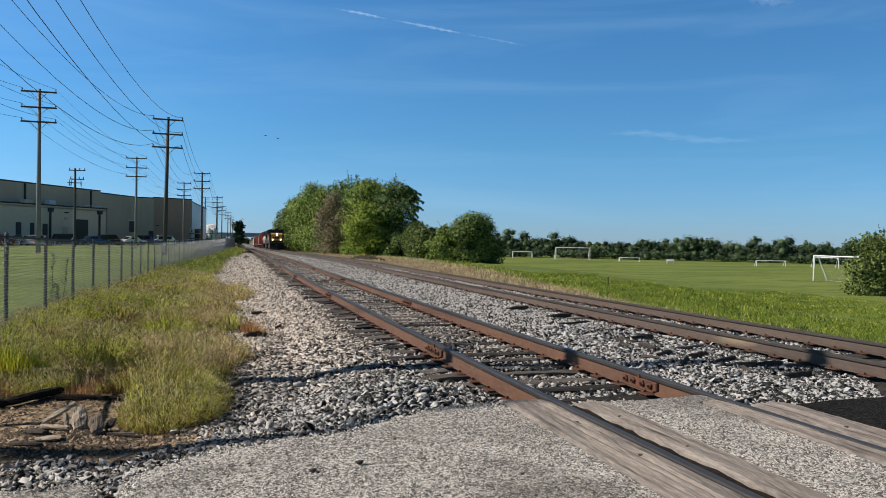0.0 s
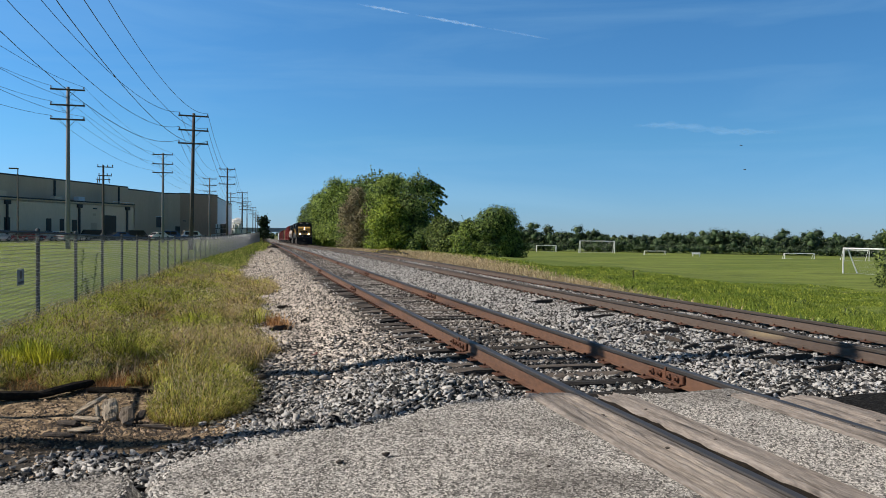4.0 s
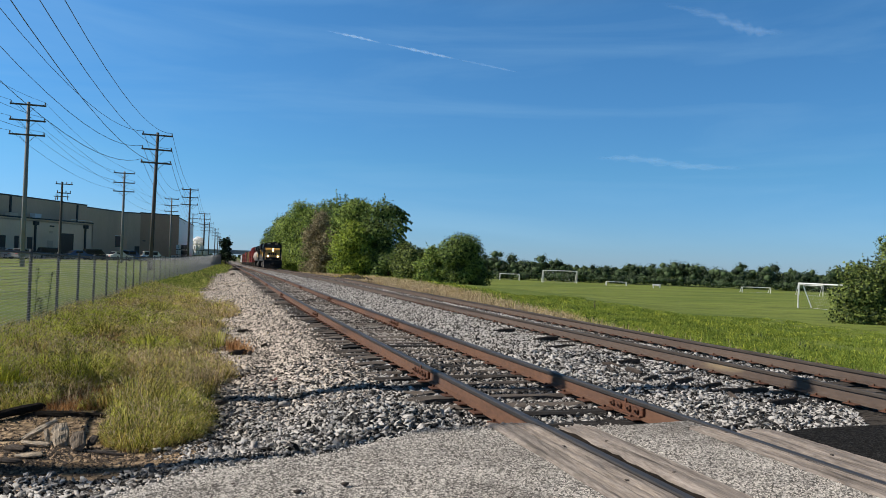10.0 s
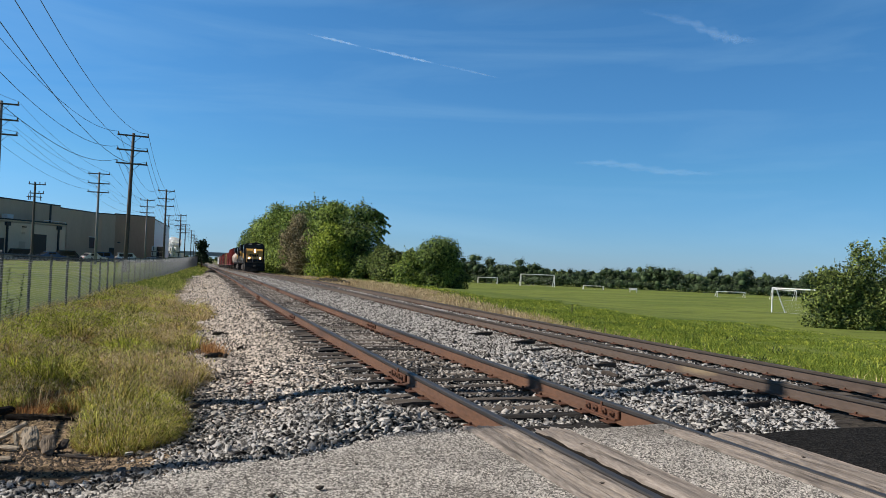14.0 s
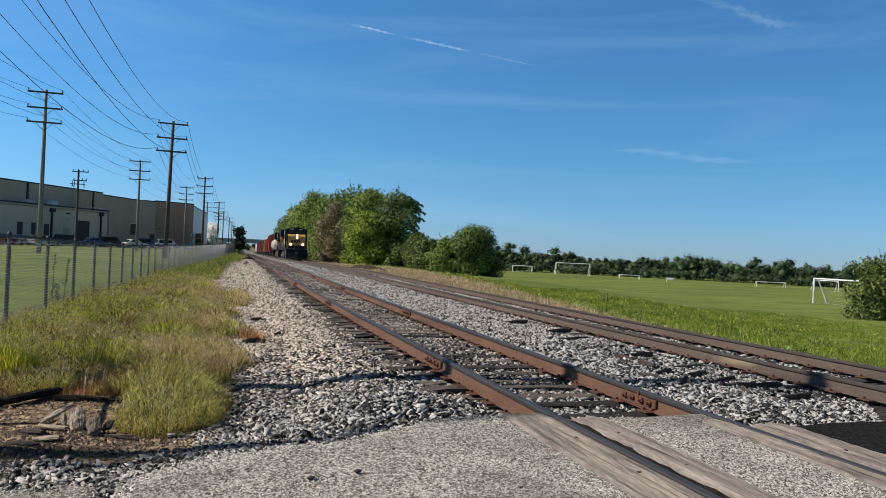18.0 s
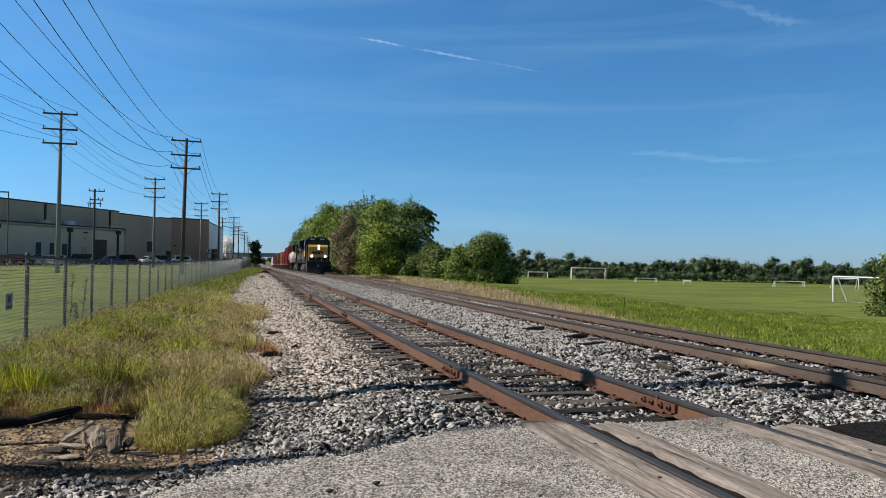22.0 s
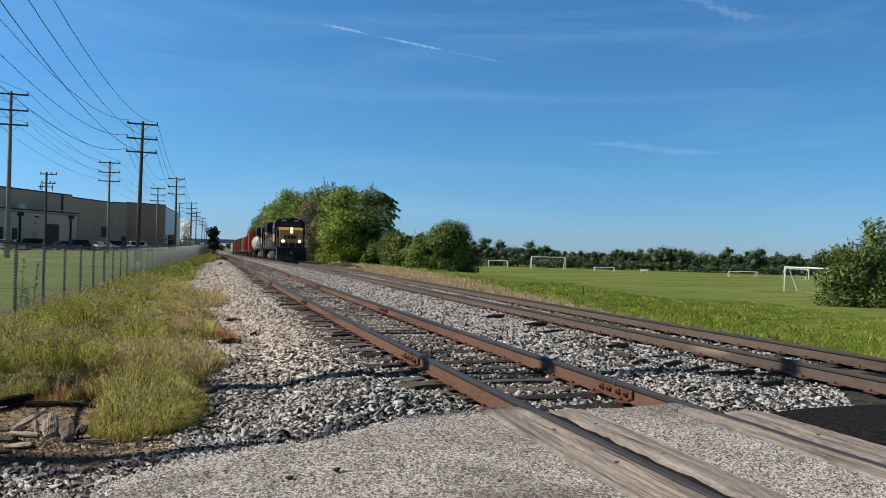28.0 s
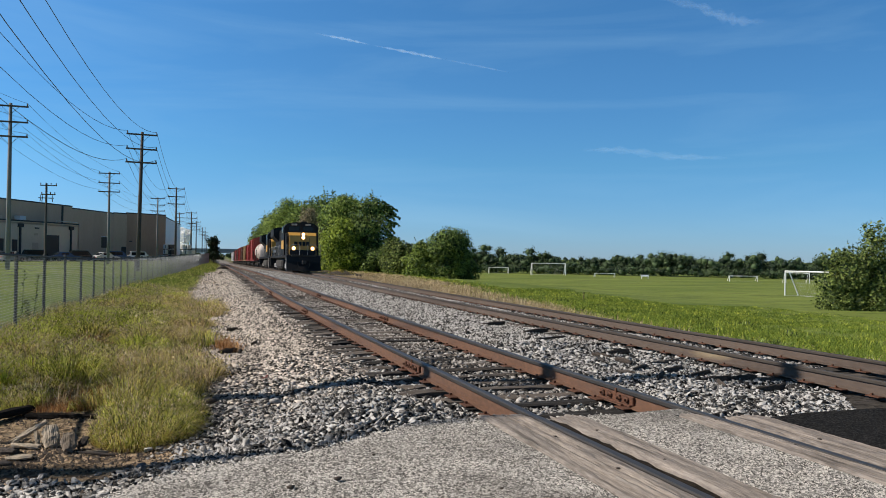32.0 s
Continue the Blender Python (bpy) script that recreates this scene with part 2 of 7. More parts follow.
M["leaf"] = leaf("bright_leaves", (0.03, 0.058, 0.012), (0.33, 0.43, 0.08))
M["leaf_lime"] = leaf("lime_leaves", (0.05, 0.085, 0.010), (0.39, 0.48, 0.058))
M["leaf_dark"] = leaf("dark_leaves", (0.013, 0.032, 0.009), (0.205, 0.285, 0.062))
M["leaf_far"] = leaf("far_leaves", (0.011, 0.024, 0.012), (0.085, 0.13, 0.055))
M["leaf_brown"] = leaf("bare_twigs", (0.09, 0.075, 0.04), (0.38, 0.32, 0.18))
M["leaf_bush"] = leaf("bush_leaves", (0.018, 0.036, 0.010), (0.25, 0.31, 0.075))
M["needle"] = leaf("dark_needles", (0.012, 0.025, 0.012), (0.03, 0.055, 0.022))
M["stalk"] = mat("seed_stalks", (0.30, 0.22, 0.12), (0.62, 0.52, 0.32), 0.8, scale=0.8, vary=0.7, island=True, trans=0.2, spec=0.2)
M["blade_old"] = mat("matted_old_grass", (0.10, 0.08, 0.042), (0.34, 0.26, 0.13), 0.85, scale=0.8, vary=0.7, island=True, trans=0.15, spec=0.2)
M["blade_dry"] = mat("dry_grass", (0.13, 0.115, 0.02), (0.76, 0.62, 0.19), 0.7, scale=0.55, vary=0.95, island=True, trans=0.28, spec=0.2)
M["blade_green"] = mat("lush_grass", (0.075, 0.12, 0.018), (0.265, 0.345, 0.055), 0.7, scale=0.2, vary=0.6, island=True, trans=0.35, spec=0.2)
M["blade_straw"] = mat("straw_grass", (0.24, 0.17, 0.085), (0.70, 0.55, 0.34), 0.75, scale=0.4, vary=0.6, island=True, trans=0.25, spec=0.2)
M["blade_olive"] = mat("olive_grass", (0.07, 0.088, 0.018), (0.60, 0.58, 0.15), 0.7, scale=0.6, vary=0.95, island=True, trans=0.28, spec=0.2)
M["blade_lime"] = mat("lime_grass", (0.15, 0.19, 0.024), (0.66, 0.69, 0.11), 0.7, scale=2, vary=0.9, island=True, trans=0.42, spec=0.2)
M["blade_tuft"] = mat("yellow_green_grass", (0.24, 0.25, 0.022), (0.78, 0.74, 0.09), 0.7, scale=2, vary=0.9, island=True, trans=0.42, spec=0.2)
M["blade_red"] = mat("russet_weeds", (0.22, 0.10, 0.042), (0.66, 0.38, 0.16), 0.75, scale=1.5, vary=0.7, island=True, trans=0.25, spec=0.2)
M["glass"] = mat("dark_glass", (0.008, 0.009, 0.01), (0.014, 0.015, 0.016), 0.12, scale=2, spec=0.25)
M["rubber"] = mat("rubber", (0.012, 0.012, 0.012), (0.025, 0.025, 0.025), 0.85, scale=5)
M["white"] = mat("white_paint", (0.66, 0.66, 0.65), (0.8, 0.8, 0.79), 0.45, scale=1.5)
M["net"] = mat("net_cord", (0.5, 0.5, 0.5), (0.62, 0.62, 0.62), 0.8)
M["lamp"] = mat("lit_headlamp", (1.0, 0.74, 0.36), (1.0, 0.74, 0.36), 0.3, emit=7.0)
# emitting orange disc that stands in for the glow round a lit lamp
M["lamp_glow"] = mat("lamp_glow_disc", (1.0, 0.50, 0.14), (1.0, 0.50, 0.14), 0.3, emit=0.75)


# ---------------------------------------------------------------- mesh helpers
def link(name, verts, faces, material, parent=None, label="", smooth=False, mats=None, idx=None):
    me = bpy.data.meshes.new(name)
    me.from_pydata([tuple(v) for v in verts], [], faces)
    for mm in (mats or [material]):
        me.materials.append(mm)
    if idx is not None:
        me.polygons.foreach_set("material_index", np.asarray(idx, dtype=np.int32))
    if smooth:
        me.polygons.foreach_set("use_smooth", np.ones(len(me.polygons), dtype=bool))
    me.update()
    ob = new(name, me)
    if parent is not None:
        ob.parent = parent
    if label:
        ob["label"] = label
    return ob


def fast(name, V, F, material, parent=None, smooth=False):
    """A large mesh from numpy arrays: V (n,3), F (m,k) of one face size."""
    me = bpy.data.meshes.new(name)
    k = F.shape[1]
    me.vertices.add(len(V))
    me.vertices.foreach_set("co", V.astype(np.float32).ravel())
    me.loops.add(F.size)
    me.loops.foreach_set("vertex_index", F.astype(np.int32).ravel())
    me.polygons.add(len(F))
    me.polygons.foreach_set("loop_start", np.arange(0, F.size, k, dtype=np.int32))
    me.polygons.foreach_set("loop_total", np.full(len(F), k, dtype=np.int32))
    if smooth:
        me.polygons.foreach_set("use_smooth", np.ones(len(F), dtype=bool))
    me.materials.append(material)
    me.update(calc_edges=True)
    me.validate()
    ob = new(name, me)
    if parent is not None:
        ob.parent = parent
    return ob


class Geo:
    """Collects shapes for one part."""

    def __init__(self):
        self.v, self.f = [], []

    def box(self, c, s, rz=0.0, rx=0.0, ry=0.0, bev=0.0, taper=1.0):
        """A box at c of size s; bev cuts its upright and top edges; taper narrows its top."""
        m = Euler((rx, ry, rz)).to_matrix()
        hx, hy, hz = s[0] / 2, s[1] / 2, s[2] / 2
        b = min(bev, hx * 0.9, hy * 0.9, hz * 0.9)
        base = len(self.v)
        if b <= 0:
            ring = [(-hx, -hy), (hx, -hy), (hx, hy), (-hx, hy)]
            levels = [(-hz, 1, 0), (hz, taper, 0)]
        else:
            ring = [(-hx + b, -hy), (hx - b, -hy), (hx, -hy + b), (hx, hy - b), (hx - b, hy), (-hx + b, hy), (-hx, hy - b), (-hx, -hy + b)]
            levels = [(-hz, 1, b), (-hz + b, 1, 0), (hz - b, taper, 0), (hz, taper, b)]
        k = len(ring)
        for z, tp, ins in levels:
            for x, y in ring:
                fx, fy = (hx - ins) / hx, (hy - ins) / hy
                p = m @ Vector((x * tp * fx, y * tp * fy, z))
                self.v.append((p.x + c[0], p.y + c[1], p.z + c[2]))
        for j in range(len(levels) - 1):
            for i in range(k):
                a, d = base + j * k + i, base + j * k + (i + 1) % k
                self.f.append((a, d, d + k, a + k))
        self.f.append(tuple(base + i for i in reversed(range(k))))
        top = base + (len(levels) - 1) * k
        self.f.append(tuple(top + i for i in range(k)))
        return self

    def tube(self, pts, r, n=8, cap=True):
        """A tube through pts; r is one radius or one for each point."""
        pts = [Vector(p) for p in pts]
        rs = r if isinstance(r, (list, tuple)) else [r] * len(pts)
        base = len(self.v)
        for i, p in enumerate(pts):
            t = (pts[min(i + 1, len(pts) - 1)] - pts[max(i - 1, 0)]).normalized()
            u = t.cross(Vector((0, 0, 1)) if abs(t.z) < 0.9 else Vector((1, 0, 0))).normalized()
            w = t.cross(u)
            for k in range(n):
                a = 2 * math.pi * k / n
                self.v.append(tuple(p + (u * math.cos(a) + w * math.sin(a)) * rs[i]))
        for i in range(len(pts) - 1):
            for k in range(n):
                a, b = base + i * n + k, base + i * n + (k + 1) % n
                self.f.append((a, a + n, b + n, b))
        if cap:
            self.f.append(tuple(base + k for k in range(n)))
            self.f.append(tuple(base + (len(pts) - 1) * n + k for k in reversed(range(n))))
        return self

    def prism(self, outline, z0, z1):
        """An upright prism over an outline in x, y (counter-clockwise)."""
        b, k = len(self.v), len(outline)
        self.v += [(x, y, z0) for x, y in outline] + [(x, y, z1) for x, y in outline]
        for i in range(k):
            j = (i + 1) % k
            self.f.append((b + i, b + j, b + k + j, b + k + i))
        self.f.append(tuple(b + i for i in reversed(range(k))))
        self.f.append(tuple(b + k + i for i in range(k)))
        return self

    def sweep_y(self, prof, y0, y1):
        """A profile of (x, z), counter-clockwise seen from -y, drawn out along y."""
        b, k = len(self.v), len(prof)
        self.v += [(x, y0, z) for x, z in prof] + [(x, y1, z) for x, z in prof]
        for i in range(k):
            j = (i + 1) % k
            self.f.append((b + i, b + j, b + k + j, b + k + i))
        self.f.append(tuple(b + i for i in reversed(range(k))))
        self.f.append(tuple(b + k + i for i in range(k)))
        return self

    def sweep_x(self, prof, x0, x1):
        """A profile of (y, z) drawn out along x."""
        b, k = len(self.v), len(prof)
        self.v += [(x0, y, z) for y, z in prof] + [(x1, y, z) for y, z in prof]
        for i in range(k):
            j = (i + 1) % k
            self.f.append((b + i, b + j, b + k + j, b + k + i))
        self.f.append(tuple(b + i for i in reversed(range(k))))
        self.f.append(tuple(b + k + i for i in range(k)))
        return self


def part(name, g, material, parent=None, label="", smooth=False):
    me = bpy.data.meshes.new(name)
    me.from_pydata(g.v, [], g.f)
    me.materials.append(material)
    bm = bmesh.new()
    bm.from_mesh(me)
    bmesh.ops.recalc_face_normals(bm, faces=bm.faces)
    bm.to_mesh(me)
    bm.free()
    if smooth:
        me.polygons.foreach_set("use_smooth", np.ones(len(me.polygons), dtype=bool))
    ob = new(name, me)
    if parent is not None:
        ob.parent = parent
    if label:
        ob["label"] = label
    return ob


def empty(name, m, label, category, group="", kind=""):
    ob = new(name)
    ob.empty_display_size = 0.2
    ob.matrix_world = m
    return tagged(ob, label, category, group, kind)


# ---------------------------------------------------------------- the line of the tracks
def shift(y):
    """Sideways bend of the line: straight, then a little to the right."""
    y = np.asarray(y, dtype=float)
    k = 0.0268
    a, b = 10.0, 45.0
    return np.where(y < a, 0.0, np.where(y < b, k * (y - a) ** 2 / (2 * (b - a)), k * (b - a) / 2 + k * (y - b)))


def drop(y):
    """The line falls gently away."""
    y = np.asarray(y, dtype=float)
    k = 0.0080
    a, b = 35.0, 65.0
    return -np.where(y < a, 0.0, np.where(y < b, k * (y - a) ** 2 / (2 * (b - a)), k * (b - a) / 2 + k * (y - b)))


NEAR, FAR = 3.56, 8.26          # centre lines
RAILS = {"near": (2.81, 4.315), "far": (7.51, 9.015)}
U = np.array([-4000, -60, -6, -3.6, -2.9, -2.0, -0.8, 0.3, 1.05, 1.35, 1.7, 2.05, 2.2, 2.6, 2.75, 4.75, 5.2, 5.9, 6.7, 6.95, 9.6, 10.2, 12, 15, 24, 40, 4000])
Z = np.array([0.0, 0.0, -0.08, -0.14, -0.27, -0.38, -0.41, -0.43, -0.40, -0.29, -0.23, -0.215, -0.238, -0.246, -0.228, -0.226, -0.2, -0.16, -0.21, -0.226, -0.226, -0.3, -0.6, -0.95, -1.6, -1.95, -1.95])
LIP = ((-40, 4.4), (-3, 4.8), (-1.3, 4.98), (-0.72, 4.95), (-0.5, 4.97), (-0.25, 5.09), (0.08, 5.33), (0.47, 5.45), (0.88, 5.52), (1.4, 5.87), (1.7, 6.06), (2.1, 6.12), (2.5, 5.95), (4.75, 5.75), (7.4, 5.45), (60, 5.2))


def lip(x):
    """Where the crossing road ends and the ballast begins."""
    return np.interp(x, [p[0] for p in LIP], [p[1] for p in LIP])


def fence_u(y):
    """The fence draws nearer to the track as it runs on."""
    return np.interp(y, [0, 40, 148, 260], [-3.27, -3.35, -0.4, 0.2])


def wob(x, y, s):
    """Cheap smooth unevenness, -1 to 1."""
    return (np.sin(x * 1.7 * s + 1.3 * np.sin(y * 0.9 * s)) + np.sin(y * 1.3 * s + 1.7 * np.sin(x * 1.1 * s + 2)) + np.sin((x + y) * 2.9 * s + 4)) / 3


def ground_z(x, y):
    x, y = np.asarray(x, dtype=float), np.asarray(y, dtype=float)
    u = x - shift(y)
    w = np.interp(u, [-1.0, 2.4, 12, 40], [0, 1, 1, 0.3])
    z = np.interp(u, U, Z) + drop(np.minimum(y, 500)) * w
    # the fence side dips a little, then rises
    z = z + np.interp(y, [14, 32, 60, 100, 150], [0, -0.10, -0.10, 0.05, 0.3]) * np.interp(u, [-9, -4, -0.5, 2.2], [0.0, 1, 1, 0])
    rough = np.interp(u, [-6, -3, 2.0, 2.4, 4.7, 5.2, 6.6, 7, 9.6, 10.4, 30], [0.01, 0.05, 0.03, 0.008, 0.008, 0.04, 0.03, 0.008, 0.008, 0.04, 0.05])
    z = z + rough * wob(x, y, 1.6)
    z = z + 0.10 * np.exp(-((x - 1.75) / 0.8) ** 2 - ((y - 7.25) / 0.8) ** 2)
    # fill banked up against the end of the road
    z = z + np.interp(y - lip(x), [0, 0.8, 2.4], [0.13, 0.12, 0.0]) * np.interp(x, [-1.4, 0.1, 1.3, 2.2], [0.0, 1, 1, 0])
    z = z + np.interp(y, [13, 22], [0, 0.016]) * np.interp(u, [2.0, 2.4, 9.6, 10], [0, 1, 1, 0])
    # further on the bank beyond the far track hardly falls
    z = z + np.interp(y, [38, 75], [0, 1]) * np.interp(u, [10.2, 13, 20, 30, 40], [0, 0.35, 0.8, 0.7, 0])
    return np.where(y < lip(x) - 0.05, np.minimum(z, -0.27), z)


# ---------------------------------------------------------------- ground: one sheet to the horizon
def spaced(stops):
    out = []
    for a, b, d in stops:
        out += list(np.arange(a, b, d))
    return np.array(out + [stops[-1][1]])


def build_ground():
    xs = spaced([(-3000, -400, 260), (-400, -60, 40), (-60, -14, 4), (-14, -5, 0.6), (-5, 11, 0.13), (11, 20, 0.5), (20, 60, 2), (60, 300, 20), (300, 3200, 290)])
    ys = spaced([(-400, -20, 60), (-20, 3, 2), (3, 15, 0.13), (15, 40, 0.45), (40, 110, 1.8), (110, 260, 6), (260, 600, 30), (600, 4500, 390)])
    X, Y = np.meshgrid(xs, ys)
    Zg = ground_z(X, Y)
    V = np.stack([X, Y, Zg], -1).reshape(-1, 3)
    nx, ny = len(xs), len(ys)
    i = np.arange(nx - 1)[None, :] + np.arange(ny - 1)[:, None] * nx
    F = np.stack([i, i + 1, i + nx + 1, i + nx], -1).reshape(-1, 4)
    m = bpy.data.materials.new("ground_cover")
    ob = fast("ground", V, F, m, smooth=True)
    tagged(ob, "open ground of mown grass, gravel and bare earth", "ground", kind="structure")
    u = (V[:, 0] - shift(V[:, 1]))
    nz = wob(V[:, 0], V[:, 1], 1.1)
    nz2 = wob(V[:, 0] + 9, V[:, 1], 3.3)
    e = 0.35 * nz + 0.15 * nz2
    yv = V[:, 1]
    edge = np.interp(yv, [5, 9, 14, 25, 60, 85, 110, 200], [0.5, 0.1, 0.35, -0.3, 0.0, 0.4, 1.3, 1.6])
    gravel = np.clip((u + e - edge + 0.25) * 2.2, 0, 1) * np.clip((10.6 - u + 0.5 * e) * 2, 0, 1)
    near_lip = np.clip(np.interp(V[:, 0], [-1.5, 0.3], [2.0, 1.6]) - (yv - lip(V[:, 0])) + 0.5 * e, 0, 1) * np.clip((u + 3.2) * 2, 0, 1) * (yv < 9)
    gravel = np.maximum(gravel, np.clip(near_lip * 2, 0, 1))
    dirt = np.clip((9.4 - yv + 1.2 * e) * 1.2, 0, 1) * np.clip((u + 5) * 1, 0, 1) * np.clip(1.5 - gravel, 0, 1)
    warm = np.clip((2.2 - u + e) * 1.0, 0, 1)
    mown = np.clip((u - 12.5 + 1.5 * nz) * 0.3, 0, 1)
    lawn = np.clip((fence_u(yv) - 0.15 - u + 0.3 * e) * 2, 0, 1)
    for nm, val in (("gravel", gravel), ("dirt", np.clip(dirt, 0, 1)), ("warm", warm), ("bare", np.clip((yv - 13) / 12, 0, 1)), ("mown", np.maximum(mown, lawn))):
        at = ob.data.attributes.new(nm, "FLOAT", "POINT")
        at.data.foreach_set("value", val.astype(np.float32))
    m.use_nodes = True
    n, l = m.node_tree.nodes, m.node_tree.links
    b = n["Principled BSDF"]
    tc = n.new("ShaderNodeTexCoord")

    def tex(scale, detail=6, stretch=None):
        t = n.new("ShaderNodeTexNoise")
        t.inputs["Scale"].default_value, t.inputs["Detail"].default_value = scale, detail
        if stretch:
            q = n.new("ShaderNodeMapping")
            q.inputs["Scale"].default_value = stretch
            l.new(tc.outputs["Object"], q.inputs[0])
            l.new(q.outputs[0], t.inputs["Vector"])
        else:
            l.new(tc.outputs["Object"], t.inputs["Vector"])
        return t.outputs["Fac"]

    def ramp(fac, *stops):
        r = n.new("ShaderNodeValToRGB")
        el = r.color_ramp.elements
        el[0].position, el[1].position = stops[0][0], stops[-1][0]
        el[0].color, el[1].color = (*stops[0][1], 1), (*stops[-1][1], 1)
        for p, c in stops[1:-1]:
            el.new(p).color = (*c, 1)
        l.new(fac, r.inputs[0])
        return r.outputs[0]

    def mixc(fac, a, c):
        x = n.new("ShaderNodeMix")
        x.data_type = "RGBA"
        l.new(fac, x.inputs[0])
        l.new(a, x.inputs[6])
        l.new(c, x.inputs[7])
        return x.outputs[2]

    def att(nm):
        a = n.new("ShaderNodeAttribute")
        a.attribute_name = nm
        return a.outputs["Fac"]

    vo = n.new("ShaderNodeTexVoronoi")
    vo.inputs["Scale"].default_value = 17
    l.new(tc.outputs["Object"], vo.inputs["Vector"])
    grey = ramp(vo.outputs["Color"], (0.1, (0.04, 0.038, 0.036)), (0.9, (0.36, 0.34, 0.315)))
    tan = ramp(vo.outputs["Color"], (0.1, (0.08, 0.066, 0.054)), (0.9, (0.50, 0.43, 0.36)))
    stones = mixc(att("warm"), grey, tan)
    # nearby, the shade between stones is painted into the near-black fines colour
    gap_shade = ramp(vo.outputs["Color"], (0.1, (0.010, 0.009, 0.008)), (0.9, (0.06, 0.053, 0.046)))
    stones = mixc(att("bare"), gap_shade, stones)
    stones = mixc(ramp(tex(0.7), (0.45, (0, 0, 0)), (0.8, (0.3, 0.3, 0.3))), stones, ramp(tex(3.0), (0.3, (0.16, 0.135, 0.11)), (0.7, (0.30, 0.26, 0.21))))
    wild = ramp(tex(0.9), (0.3, (0.05, 0.048, 0.02)), (0.55, (0.12, 0.10, 0.045)), (0.75, (0.22, 0.155, 0.08)))
    mownc = ramp(tex(0.05, 8, (1, 2.2, 1)), (0.35, (0.10, 0.148, 0.025)), (0.7, (0.205, 0.25, 0.05)))
    mownc = mixc(ramp(tex(0.8, 8, (0.4, 2.0, 1)), (0.50, (0, 0, 0)), (0.66, (0.75, 0.75, 0.75))), mownc, ramp(tex(6), (0.3, (0.035, 0.055, 0.012)), (0.7, (0.085, 0.10, 0.025))))
    mownc = mixc(ramp(tex(2.5, 8), (0.4, (0, 0, 0)), (0.75, (0.45, 0.45, 0.45))), mownc, ramp(tex(9), (0.3, (0.08, 0.10, 0.02)), (0.7, (0.24, 0.25, 0.07))))
    earth = ramp(tex(7, 9), (0.32, (0.045, 0.032, 0.021)), (0.5, (0.23, 0.165, 0.10)), (0.68, (0.50, 0.37, 0.23)))
    c = mixc(att("mown"), wild, mownc)
    c = mixc(att("dirt"), c, earth)
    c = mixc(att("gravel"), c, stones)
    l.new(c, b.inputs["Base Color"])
    b.inputs["Roughness"].default_value = 0.95
    b.inputs["Specular IOR Level"].default_value = 0.2
    bp = n.new("ShaderNodeBump")
    bp.inputs["Strength"].default_value, bp.inputs["Distance"].default_value = 0.6, 0.03
    l.new(vo.outputs["Distance"], bp.inputs["Height"])
    l.new(bp.outputs[0], b.inputs["Normal"])
    return ob


build_ground()


# ---------------------------------------------------------------- the crossing: road surface and planks
def slab(name, outline, z0, z1, material, label, tilt=None):
    g = Geo().prism(outline, z0, z1)
    if tilt:
        g.v = [(x, y, z + (tilt(x) if z > (z0 + z1) / 2 else 0)) for x, y, z in g.v]
    return tagged(part(name, g, material, label=label), label, "road", kind="structure")


def ragged(pts, amp, step=0.12):
    out = []
    for (x0, y0), (x1, y1) in zip(pts, pts[1:]):
        k = max(1, int(math.hypot(x1 - x0, y1 - y0) / step))
        for i in range(k):
            f = i / k
            x, y = x0 + (x1 - x0) * f, y0 + (y1 - y0) * f
            out.append((x + amp * wob(x * 6, y * 6, 1.7), y + amp * wob(x * 5 + 3, y * 7, 2.1)))
    return out + [pts[-1]]


def build_apron():
    """Chip-seal approach, a fine sheet that falls a little to the left."""
    xs, ys = spaced([(-26, -4, 2), (-4, -1.2, 0.2), (-1.2, 2.33, 0.06)]), spaced([(-12, 1, 1.5), (1, 6.5, 0.06)])
    idx, V, F = {}, [], []
    for j, y in enumerate(ys):
        for i, x in enumerate(xs):
            zz = float(np.interp(x, [-26, -3, 0, 2.4], [-0.3, -0.17, -0.06, -0.012])) + 0.006 * float(wob(x, y, 2.0))
            # a rotted hole where two pours meet, and the lower, older surface beyond it
            hole = math.exp(-((x + 0.58 + 0.04 * math.sin(y * 9)) / 0.075) ** 4) * (1 if y > 4.1 else 0)
            V.append([x, y, zz - 0.13 * hole - (0.035 if x < -0.58 else 0)])
    nx = len(xs)
    V = np.array(V)
    lipy = lip(V[:, 0]) - 0.02 + 0.05 * wob(V[:, 0] * 4, V[:, 1] * 0, 2.2) + 0.025 * wob(V[:, 0] * 15, V[:, 1] * 0, 2.2)
    over = V[:, 1] > lipy
    V[over, 1] = lipy[over]
    V[over, 2] -= 0.004
    for j in range(len(ys) - 1):
        for i in range(nx - 1):
            q = [j * nx + i, j * nx + i + 1, (j + 1) * nx + i + 1, (j + 1) * nx + i]
            if all(over[k] for k in q):
                continue
            F.append(q)
    top = len(V)
    # skirt down at the ragged lip
    rim = {}
    for f in F:
        for a, b in zip(f, f[1:] + f[:1]):
            if over[a] and over[b]:
                for k in (a, b):
                    if k not in rim:
                        rim[k] = top + len(rim)
    Vs = [V[k] + np.array([0, 0.03, -0.35]) for k in rim]
    F2 = []
    for f in F:
        for a, b in zip(f, f[1:] + f[:1]):
            if over[a] and over[b]:
                F2.append([b, a, rim[a], rim[b]])
    V = np.vstack([V, np.array(Vs)])
    ob = fast("road", V, np.array(F + F2), M["chip"], smooth=True)
    tagged(ob, "worn grey chip-seal road apron beside the rails", "road", kind="structure")


